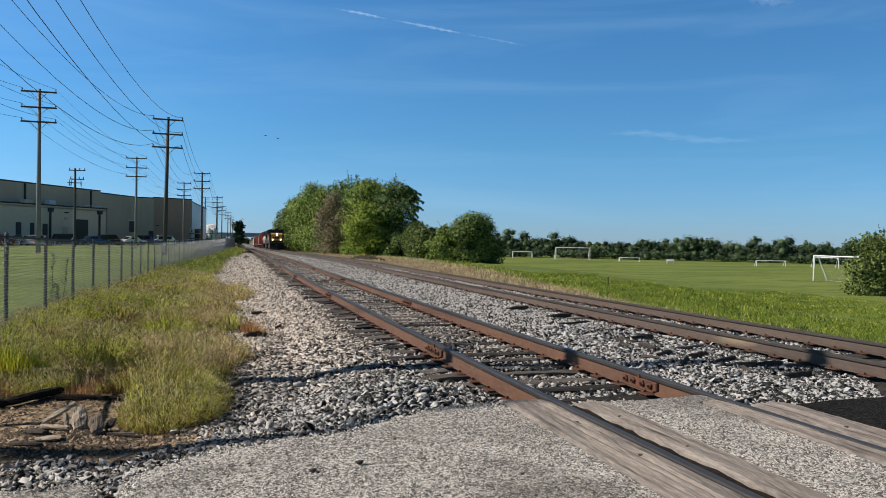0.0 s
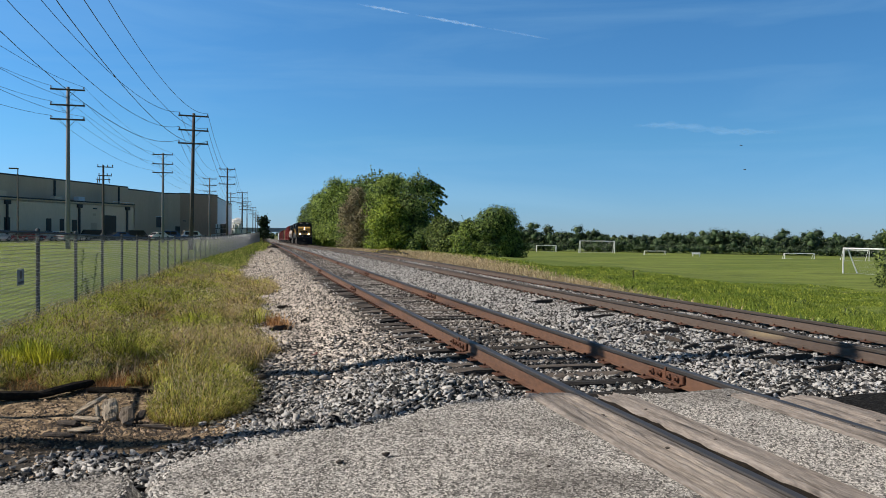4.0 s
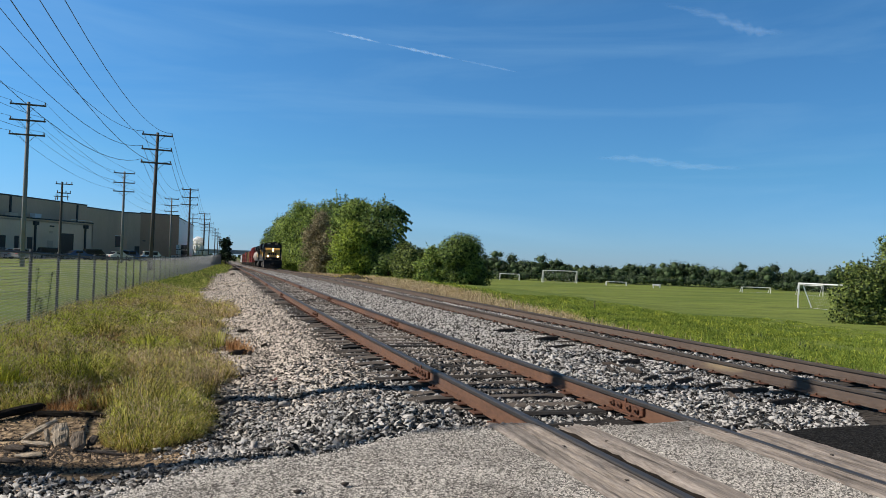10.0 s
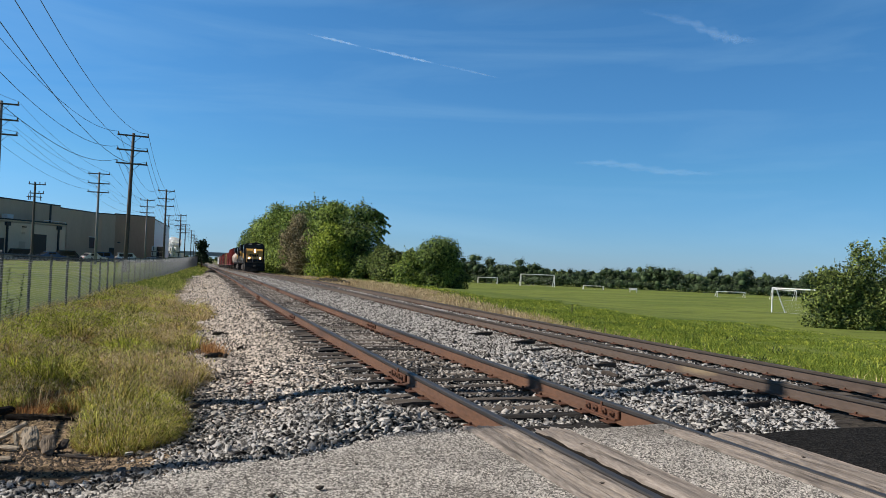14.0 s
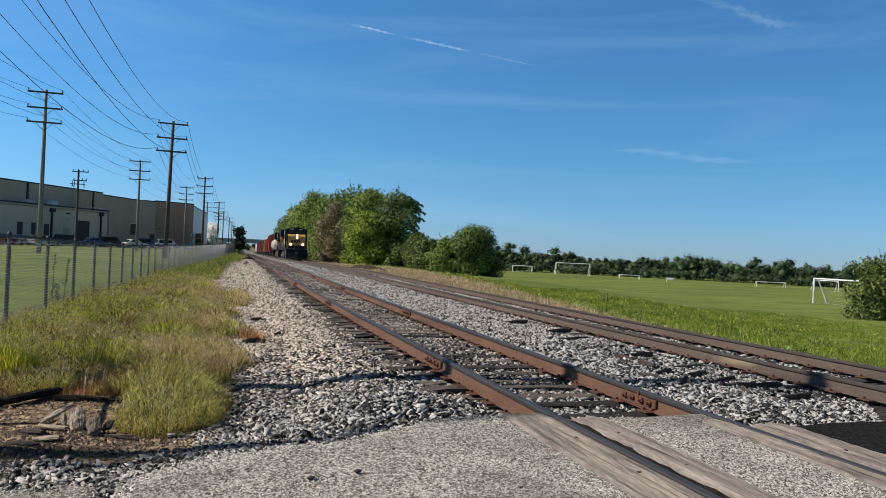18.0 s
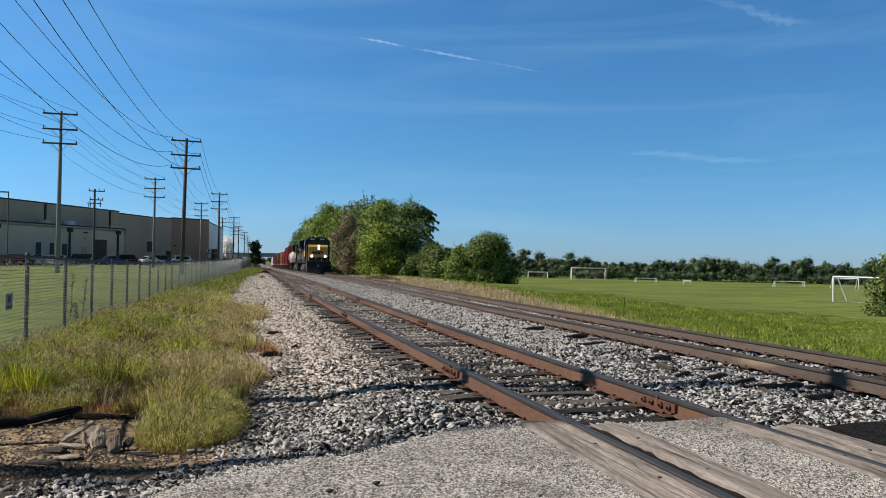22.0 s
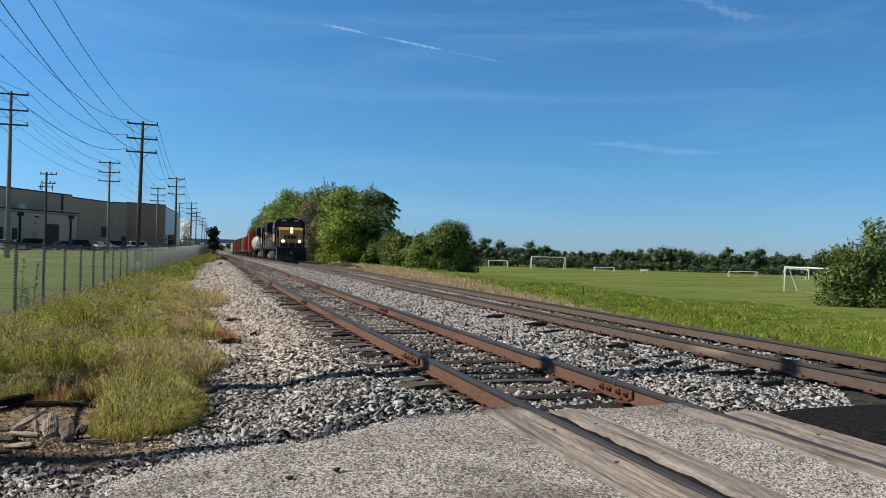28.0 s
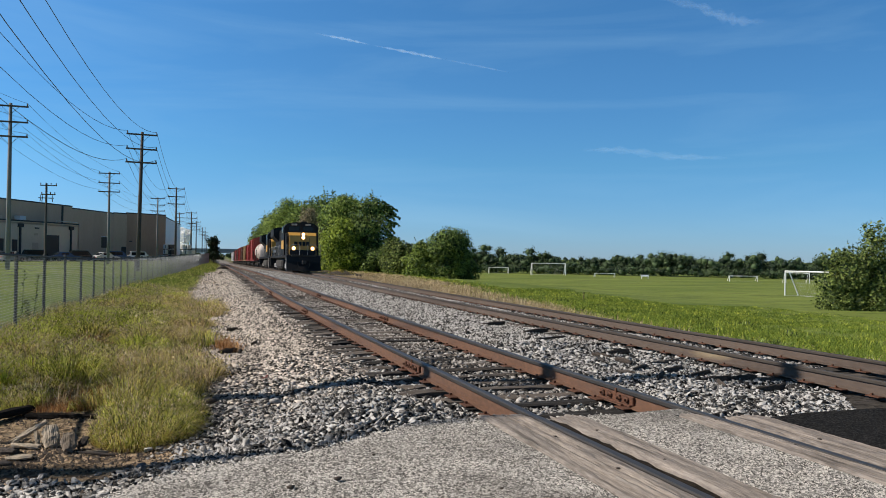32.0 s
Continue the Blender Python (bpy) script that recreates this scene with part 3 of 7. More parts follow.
build_apron()
slab("road_infill", [(3.225, -12), (4.02, -12), (4.02, 5.72), (4.24, 5.74), (4.24, 5.98), (4.0, 5.95), (3.77, 5.92), (3.5, 5.88), (3.36, 5.93), (3.225, 5.86)], -0.27, -0.008, M["chip"], "grey chip-seal filling between the crossing planks")
slab("road_asphalt", ragged([(4.77, -12), (7.38, -12), (7.38, 5.35), (6.6, 5.5), (5.9, 5.5), (5.2, 5.5), (4.77, 5.42), (4.77, -12)], 0.025, 0.2)[:-1], -0.27, -0.004, M["asphalt"], "black fresh asphalt between the two tracks")


def plank(x0, x1, y0, y1, z, seed):
    """A heavy worn crossing timber: open split grain along it, crumbled edges, a broken end."""
    r = random.Random(seed)
    g = Geo()
    w = x1 - x0
    n, k = 44, 19
    cut = [(r.uniform(0.005, 0.022) if r.random() < 0.38 else r.uniform(0.0, 0.004), r.uniform(0, 6.3), r.uniform(0.8, 2.6)) for i in range(k)]
    across = [0.0]
    for i in range(k - 1):
        across.append(across[-1] + r.uniform(0.5, 1.5))
    across = [q / across[-1] for q in across]
    fray = [r.uniform(-0.16, 0.03) for i in range(k)]
    for j in range(n + 1):
        y = y0 + (y1 - y0) * j / n
        end = max(0.0, 1 - (y1 - y) / 0.3)
        for i in range(k):
            f = across[i]
            d, ph, fr = cut[i]
            x = x0 + w * f + 0.004 * math.sin(y * 1.9 + ph)
            lift = 0.012 * math.sin(f * math.pi) + 0.003 * r.uniform(-1, 1) - d * max(0.0, 0.35 + math.sin(y * fr + ph)) - 0.035 * end ** 2 * r.uniform(0.5, 1.3)
            yy = y + (fray[i] if j == n else 0)
            if i in (0, k - 1):
                lift -= 0.016 + 0.022 * max(0, math.sin(y * 2.3 + ph)) * r.random()
                x += r.uniform(0.0, 0.022) * (1 if i == 0 else -1)
            g.v.append((x, yy, z + lift))
        g.v.append((x1, y + (fray[k - 1] if j == n else 0), z - 0.18))
        g.v.append((x0, y + (fray[0] if j == n else 0), z - 0.18))
    m = k + 2
    for j in range(n):
        for i in range(m):
            a, b = j * m + i, j * m + (i + 1) % m
            g.f.append((a, b, b + m, a + m))
    g.f.append(tuple(range(m)))
    g.f.append(tuple(n * m + i for i in range(m)))
    return g


crossing = empty("level_crossing", pose(0, 0, 0), "weathered timber crossing planks along both rails", "level crossing")
for i, (a, b, y1) in enumerate(((2.335, 2.745, 6.2), (2.94, 3.215, 6.0), (4.03, 4.25, 5.8), (4.40, 4.76, 5.62))):
    for k, (ya, yb) in enumerate(((1.6, y1), (-2.9, 1.58), (-7.4, -2.92), (-11.9, -7.42))):
        p = part("plank", plank(a, b, ya, yb, 0.005, i * 3 + k), M["plank"], crossing, smooth=False)
    for yy in (5.2, 4.3, 3.1, 2.0):
        part("spike", Geo().box(((a + b) / 2 + 0.06 * (-1) ** i, yy + 0.1 * i, 0.013), (0.03, 0.022, 0.008), rz=0.5 * i, bev=0.003), M["dark_wood"], p)


# packed black grease and dirt in the flangeways
for x0, x1, y1, z in ((2.849, 2.955, 5.9, -0.028), (4.352, 4.396, 5.5, -0.03)):
    g = Geo()
    for j, y in enumerate(np.linspace(-12, y1, 180)):
        for x in (x0, (x0 + x1) / 2, x1):
            g.v.append((x, float(y), z + 0.010 * float(wob(x * 30, y * 9, 1.0))))
    g.f = [(3 * j + i, 3 * j + i + 1, 3 * j + i + 4, 3 * j + i + 3) for j in range(179) for i in range(2)]
    part("flangeway_dirt", g, M["char_wood"], crossing, "black greasy dirt packed beside the rail")


# ---------------------------------------------------------------- tracks
RAIL_PROFILE = [(-0.07, -0.172), (0.07, -0.172), (0.07, -0.16), (0.012, -0.143), (0.009, -0.05), (0.034, -0.04), (0.036, -0.01), (0.028, 0.0), (-0.028, 0.0), (-0.036, -0.01), (-0.034, -0.04), (-0.009, -0.05), (-0.012, -0.143), (-0.07, -0.16)]


def rail_mesh(x0, web, top):
    ys = spaced([(-25, 10, 5), (10, 70, 1.5), (70, 430, 8)])
    k = len(RAIL_PROFILE)
    V, F, idx = [], [], []
    for y in ys:
        s, d = float(shift(y)), float(drop(y))
        V += [(x0 + s + px, y, pz + d) for px, pz in RAIL_PROFILE]
    for j in range(len(ys) - 1):
        for i in range(k):
            a, b = j * k + i, j * k + (i + 1) % k
            F.append((a, b, b + k, a + k))
            idx.append(1 if i in (5, 6, 7, 8, 9) else 0)
    return V, F, idx, [web, top]


def tie_mesh(seed):
    """A split, worn timber: ragged ends, a sunken and cracked top."""
    r = random.Random(seed)
    g = Geo()
    n, k = 10, 5
    lean = r.uniform(-0.012, 0.012)
    for j in range(n + 1):
        f = j / n * 2 - 1
        end = abs(f) > 0.99
        for i in range(k):
            q = i / (k - 1) * 2 - 1
            z = r.uniform(-0.014, 0.003) - (0.02 if abs(q) == 1 else 0) - (r.uniform(0.01, 0.035) if end else 0) + lean * q
            g.v.append((f * 1.3 + (r.uniform(-0.06, 0.03) * f if end else 0), q * 0.1125 + (r.uniform(-0.012, 0.008) * q if abs(q) == 1 else 0), z))
        g.v += [(f * 1.3, 0.11, -0.18), (f * 1.3, -0.11, -0.18)]
    m = k + 2
    for j in range(n):
        for i in range(m):
            a, b = j * m + i, j * m + (i + 1) % m
            g.f.append((a, b, b + m, a + m))
    g.f.append(tuple(range(m)))
    g.f.append(tuple(n * m + i for i in range(m)))
    return g


def bar_mesh():
    """Bolted joint bar on one side of a rail, with nuts."""
    g = Geo().box((-0.028, 0, -0.098), (0.034, 0.66, 0.092), bev=0.008)
    g.box((-0.052, 0, -0.146), (0.05, 0.64, 0.022), bev=0.004)
    for y in (-0.24, -0.09, 0.09, 0.24):
        g.box((-0.056, y, -0.095), (0.03, 0.052, 0.05), rx=y * 5, bev=0.006)
        g.tube([(-0.06, y, -0.095), (-0.098, y, -0.095)], 0.014, 6)
    g.box((-0.035, 0.0, -0.06), (0.03, 0.03, 0.1), bev=0.004)
    return g


def track(name, key, centre, label, web, top, first, joints):
    th = empty(name, pose(0, 0, 0), label, "railway track", group="railway tracks")
    for x in RAILS[key]:
        V, F, idx, mats = rail_mesh(x, web, top)
        link("rail", V, F, None, th, mats=mats, idx=idx)
    shapes = []
    for k in range(7):
        o = part("tie", tie_mesh(k + 11 * centre), M["tie"], th)
        shapes.append(o.data)
        bpy.data.objects.remove(o)
    plate = Geo().box((0, 0, 0.006), (0.33, 0.19, 0.014), bev=0.004)
    for sx, sy in ((-0.105, 0.05), (0.105, -0.05), (0.105, 0.06)):
        plate.box((sx, sy, 0.022), (0.03, 0.022, 0.03), bev=0.004)
    pl = part("tie_plate", plate, M["iron"], th)
    pdat = pl.data
    bpy.data.objects.remove(pl)
    y, i, rest = first, 0, Geo()
    r = random.Random(int(centre * 100))
    while y < 400:
        s, d = float(shift(y)), float(drop(y))
        ang = -math.atan(float(shift(y + 1) - shift(y - 1)) / 2) + radians(r.uniform(-2.2, 2.2))
        dx = r.uniform(-0.13, 0.13)
        low = 0.016 if key == "far" else 0.0
        if i < 230:
            o = new("tie", shapes[(i * 3 + i // 7) % 7])
            o.parent = th
            o.matrix_basis = pose(centre + s + dx, y, d - low - 0.174 + r.uniform(-0.024, 0.006), r.uniform(-4, 4), r.uniform(-0.5, 0.5), math.degrees(ang))
            if i < 48:
                for x in RAILS[key]:
                    q = new("tie_plate", pdat)
                    q.parent = th
                    q.matrix_basis = pose(x + s, y, d - 0.174, 0, 0, math.degrees(ang) + r.uniform(-2, 2))
        else:
            rest.box((centre + s + dx, y, d - 0.268), (2.6, 0.225, 0.18))
        y += 0.515 + r.uniform(-0.03, 0.03)
        i += 1
    tagged(part("far_ties", rest, M["tie"], th), kind="stuff")
    bg = bar_mesh()
    bd = None
    for x, y0 in zip(RAILS[key], joints):
        for k in range(7):
            y = y0 + 10.42 * k
            for side in (0, 180):
                if bd is None:
                    o = part("joint_bar", bg, M["iron"], th)
                    bd = o.data
                else:
                    o = new("joint_bar", bd)
                    o.parent = th
                o.matrix_basis = pose(x + float(shift(y)), y, float(drop(y)), 0, 0, side)
    return th


track("near_track", "near", NEAR, "rusty jointed track on weathered ties, leading through the crossing", M["rust"], M["railtop"], 6.35, (9.75, 7.12))
track("far_track", "far", FAR, "dusty brown welded track on weathered ties in grey ballast", M["rust_grey"], M["railtop2"], 6.2, ())


# ---------------------------------------------------------------- ballast stones
def ico():
    p = (1 + 5 ** 0.5) / 2
    v = np.array([(-1, p, 0), (1, p, 0), (-1, -p, 0), (1, -p, 0), (0, -1, p), (0, 1, p), (0, -1, -p), (0, 1, -p), (p, 0, -1), (p, 0, 1), (-p, 0, -1), (-p, 0, 1)], dtype=float)
    f = np.array([(0, 11, 5), (0, 5, 1), (0, 1, 7), (0, 7, 10), (0, 10, 11), (1, 5, 9), (5, 11, 4), (11, 10, 2), (10, 7, 6), (7, 1, 8), (3, 9, 4), (3, 4, 2), (3, 2, 6), (3, 6, 8), (3, 8, 9), (4, 9, 5), (2, 4, 11), (6, 2, 10), (8, 6, 7), (9, 8, 1)])
    return v / np.linalg.norm(v[0]), f


def stones(name, P, size, material, label, flat=0.5, small=False):
    """Broken angular stones lying at the points P, open underneath."""
    v = np.array([(-1, -1, -1), (1, -1, -1), (1, 1, -1), (-1, 1, -1), (-1, -1, 1), (1, -1, 1), (1, 1, 1), (-1, 1, 1)], dtype=float) * 0.72
    f = np.array([(4, 5, 6, 7), (0, 1, 5, 4), (1, 2, 6, 5), (2, 3, 7, 6), (3, 0, 4, 7)])
    n = len(P)
    far = (P[:, 1] > 12.5) | small
    if far.any() and not far.all():
        stones(name + "_beyond", P[far], size[far], material, label + ", further on", flat)
        return stones(name, P[~far], size[~far], material, label, flat)
    if far.all():
        # low broken wedges
        a = rng.uniform(0, 2 * math.pi, n)[:, None] + np.array([0, 1.6, 3.1, 4.7]) + rng.uniform(-0.4, 0.4, (n, 4))
        rad = rng.uniform(0.7, 1.35, (n, 4)) * size[:, None]
        low = np.stack([np.cos(a) * rad, np.sin(a) * rad, -0.35 * size[:, None] * np.ones((n, 4))], -1)
        top = np.stack([rng.uniform(-0.5, 0.5, n), rng.uniform(-0.5, 0.5, n), rng.uniform(0.35, 0.85, n)], -1) * size[:, None]
        W = np.concatenate([low, top[:, None, :]], 1) + P[:, None, :]
        f = np.array([(0, 1, 4), (1, 2, 4), (2, 3, 4), (3, 0, 4)])
        return tagged(fast(name, W.reshape(-1, 3), (f[None] + (np.arange(n) * 5)[:, None, None]).reshape(-1, 3), material), label, "ballast", kind="stuff")
    W = (v[None] + rng.uniform(-0.45, 0.45, (n, 8, 3))) * np.stack([rng.uniform(0.8, 1.9, n), rng.uniform(0.6, 1.1, n), rng.uniform(0.16, 0.5, n)], -1)[:, None, :]
    a, tx, ty = rng.uniform(0, 2 * math.pi, n), flat * rng.normal(size=n), flat * rng.normal(size=n)
    x, y, z = W[..., 0], W[..., 1], W[..., 2]
    y, z = y * np.cos(tx)[:, None] - z * np.sin(tx)[:, None], y * np.sin(tx)[:, None] + z * np.cos(tx)[:, None]
    x, z = x * np.cos(ty)[:, None] + z * np.sin(ty)[:, None], -x * np.sin(ty)[:, None] + z * np.cos(ty)[:, None]
    x, y = x * np.cos(a)[:, None] - y * np.sin(a)[:, None], x * np.sin(a)[:, None] + y * np.cos(a)[:, None]
    W = np.stack([x, y, z], -1) * size[:, None, None] + P[:, None, :]
    F = (f[None] + (np.arange(n) * 8)[:, None, None]).reshape(-1, 4)
    return tagged(fast(name, W.reshape(-1, 3), F, material), label, "ballast", kind="stuff")


def scatter(u0, u1, y0, y1, per, keep=None):
    """Points on the ballast, per square metre, within the stretch of ground that fans out from the crossing."""
    n = int((u1 - u0) * (y1 - y0) * per)
    u, y = rng.uniform(u0, u1, n), rng.uniform(y0, y1, n)
    x = u + shift(y)
    ok = (y > lip(x) + 0.03) & ((np.abs(u - 2.81) > 0.075) & (np.abs(u - 4.315) > 0.075) & (np.abs(u - 7.51) > 0.075) & (np.abs(u - 9.015) > 0.075))
    ok &= (x < 0.86 * y + 1.2) & (x > -0.5 * y - 0.5)
    if keep is not None:
        ok &= keep(u, y)
    x, y = x[ok], y[ok]
    return np.stack([x, y, ground_z(x, y) + rng.uniform(-0.010, 0.012, len(x))], -1)


def gravel_keep(u, y):
    e = np.interp(y, [5, 9, 14, 25, 60], [0.4, 0.05, 0.35, -0.3, 0.0])
    return (u - e + 0.45 * wob(u, y, 1.1) + 0.25 * rng.normal(size=len(u))) > 0


def lay_ballast():
    sets = []
    for y0, y1, n, s in ((5, 9, 2900, 0.0150), (9, 14, 1950, 0.0178), (14, 22, 860, 0.0255), (22, 42, 400, 0.028), (42, 85, 60, 0.042)):
        P = scatter(-0.9, 2.35, y0, y1, n, gravel_keep)
        sets.append((P, np.clip(rng.lognormal(0, 0.42, len(P)), 0.4, 2.3) * s))
    P = np.vstack([q[0] for q in sets])
    S = np.concatenate([q[1] for q in sets])
    P[:, 2] -= 0.012 * ((P[:, 0] - shift(P[:, 1]) > 2.05) & (P[:, 1] > 8.3))
    cool = P[:, 1] + 1.1 * rng.normal(size=len(P)) + 0.5 * wob(P[:, 0], P[:, 1], 1.2) < 9.7
    stones("shoulder_gravel", P[~cool], S[~cool], M["stone_warm"], "pale tan broken stone along the track shoulder", 0.3)
    stones("dark_ballast", P[cool], S[cool], M["stone_dark"], "grey broken ballast stone by the crossing")
    sets = []
    for u0, u1, dens in ((2.3, 4.85, 0.75), (4.8, 7.0, 1.0), (6.9, 9.7, 0.72), (9.6, 10.7, 0.75)):
        for y0, y1, n, s in ((5.3, 10, 1550, 0.0192), (10, 16, 950, 0.0245), (16, 26, 440, 0.031), (26, 46, 180, 0.037), (46, 90, 30, 0.045)):
            P = scatter(u0, u1, y0, y1, n * dens)
            P[:, 2] += np.where(np.abs(P[:, 0] - shift(P[:, 1]) - NEAR) < 0.7, np.interp(P[:, 1], [9, 15], [0.004, 0.010]), -0.008) if dens == 0.75 else 0.0
            sets.append((P, np.clip(rng.lognormal(0, 0.38, len(P)), 0.4, 2.2) * s))
    P = np.vstack([q[0] for q in sets])
    S = np.concatenate([q[1] for q in sets])
    q = rng.normal(size=(2400, 2)) * np.array([0.62, 0.4]) + np.array([1.75, 7.0])
    q = q[(q[:, 0] < 2.62) & (q[:, 1] > lip(q[:, 0]) - 0.12)]
    P = np.vstack([P, np.column_stack([q, ground_z(q[:, 0], q[:, 1] + 0.12) + rng.uniform(0.0, 0.05, len(q))])])
    S = np.concatenate([S, np.clip(rng.lognormal(0, 0.4, len(q)), 0.5, 1.9) * 0.0185])
    near = (P[:, 0] < 4.4) & (P[:, 1] + 0.4 * rng.normal(size=len(P)) < 8.3)
    gauge = np.abs(P[:, 0] - shift(P[:, 1]) - NEAR) < 0.74
    ok = ~near & ~gauge
    stones("track_ballast", P[ok], S[ok], M["stone"], "grey broken ballast stone round the ties", 0.5)
    ok = ~near & gauge
    stones("gauge_ballast", P[ok], S[ok], M["stone_dirty"], "dirty brown-grey ballast stone between the rails", 0.5)
    stones("sooty_ballast", P[near], S[near], M["stone_dark"], "dark grey ballast stone heaped by the crossing", 0.5)
    # a thin scatter on the dirt and along the road's lip
    P = scatter(-3.0, 1.4, 3.4, 7.4, 2500)
    P = P[P[:, 1] < lip(P[:, 0]) + np.interp(P[:, 0], [-2.2, -1.2, 0.3, 1.2], [0.7, 1.45, 1.65, 0.8]) + 0.3 * wob(P[:, 0], P[:, 1], 2.0)]
    lips = stones("lip_stones", P, np.clip(rng.lognormal(0, 0.45, len(P)), 0.4, 2.4) * 0.0142, M["stone_dark"], "dark grey broken stone along the road's edge")
    # the largest flat stones along the lip, each on its own
    shapes = []
    for k in range(12):
        g = Geo().box((0, 0, 0), (0.05 + 0.003 * k, 0.036, 0.02), bev=0.006)
        r = random.Random(k)
        g.v = [(x * r.uniform(0.75, 1.2), y * r.uniform(0.7, 1.25), z * r.uniform(0.6, 1.3)) for x, y, z in g.v]
        o = part("stone", g, M["stone_flake"])
        shapes.append(o.data)
        bpy.data.objects.remove(o)
    P = scatter(-1.9, 1.9, 3.7, 7.6, 60)
    P = P[(P[:, 1] < lip(P[:, 0]) + 1.6)][:300]
    for k, p in enumerate(P):
        o = new("stone", shapes[k % 12])
        o.parent = lips
        o.matrix_basis = pose(p[0], p[1], p[2] + 0.014, rng.uniform(-22, 22), rng.uniform(-22, 22), rng.uniform(0, 360))
    P = scatter(-3.6, 0.0, 4.2, 8.9, 1000)
    stones("loose_stones", P, np.clip(rng.lognormal(0, 0.5, len(P)), 0.3, 2.2) * 0.0092, M["stone_dirt"], "loose small stones on bare earth", 0.3, True)
    # bark litter round the broken timber
    q = rng.normal(size=(1700, 2)) * np.array([0.55, 0.28]) + np.array([-1.25, 7.15])
    q = np.vstack([q, rng.normal(size=(900, 2)) * np.array([0.5, 0.12]) + np.array([-1.2, 9.0])])
    stones("bark_litter", np.column_stack([q, ground_z(q[:, 0], q[:, 1]) + 0.004]), np.clip(rng.lognormal(0, 0.5, len(q)), 0.4, 2.4) * 0.012, M["dark_wood"], "dark bark crumbs on the earth round the old timber", 0.3, True)
    # loose chippings of the road surface
    n = 52000
    x, y = rng.uniform(-1.6, 4.18, n), rng.uniform(3.1, 6.5, n)
    ok = (y < lip(x) + 0.03) & ((x < 2.32) | ((x > 3.24) & (y < 5.95))) & ((np.abs(x + 0.58) > 0.07) | (y < 4.1)) & ((x < 4.01) | (y > 5.9))
    x, y = x[ok], y[ok]
    z = np.where(x < 2.41, np.interp(x, [-26, -3, 0, 2.4], [-0.3, -0.17, -0.06, -0.012]) + 0.006 * wob(x, y, 2.0) - 0.035 * (x < -0.58), -0.008)
    stones("road_chippings", np.stack([x, y, z + 0.001], -1), np.clip(rng.lognormal(0, 0.35, len(x)), 0.5, 1.9) * 0.0074, M["chipping"], "loose grey chippings on the road surface", 0.3, True)


lay_ballast()


# ---------------------------------------------------------------- grass and weeds
def blades(name, P, h, w, material, label, lean=0.45, category="grass", out=None, droop=0.25):
    """Bent tapering blades rooted at P: three faces each."""
    n = len(P)
    a = rng.uniform(0, 2 * math.pi, n)
    side = np.stack([np.cos(a), np.sin(a), np.zeros(n)], -1) * (w / 2)[:, None]
    b = rng.uniform(0, 2 * math.pi, n)
    bend = np.stack([np.cos(b), np.sin(b), np.zeros(n)], -1) * (h * rng.uniform(0.1, 1.0, n) * lean)[:, None]
    if out is not None:
        bend[:, :2] = 0.6 * bend[:, :2] + out * (h * lean)[:, None]
    up = np.zeros((n, 3))
    up[:, 2] = h
    tip = up * (1 - droop * rng.uniform(0, 1.6, n))[:, None]
    V = np.stack([P - side, P + side, P + side * 0.8 + up * 0.62 + bend * 0.4, P - side * 0.8 + up * 0.62 + bend * 0.4, P + tip + bend], 1)
    base = (np.arange(n) * 5)[:, None]
    F = np.concatenate([base + np.array([[0, 1, 2]]), base + np.array([[0, 2, 3]]), base + np.array([[3, 2, 4]])], 1).reshape(-1, 3)
    return tagged(fast(name, V.reshape(-1, 3), F, material), label, category, kind="stuff")


def tufts(centres, per, spread, lo=0.5, hi=1.25):
    """Blades set round each centre: shorter and leaning out towards the rim, so that every tuft is a mound."""
    k = len(centres)
    c = np.repeat(np.arange(k), per)
    d = rng.normal(size=(len(c), 2))
    p = centres[c] + d * spread * rng.uniform(0.6, 1.4, k)[c][:, None]
    tufts.out = d * 0.5
    tufts.scale = rng.uniform(lo, hi, k)[c] * np.exp(-0.22 * (d ** 2).sum(1))
    return p


def on_ground(p, sink=0.01):
    return np.column_stack([p, ground_z(p[:, 0], p[:, 1]) - sink])


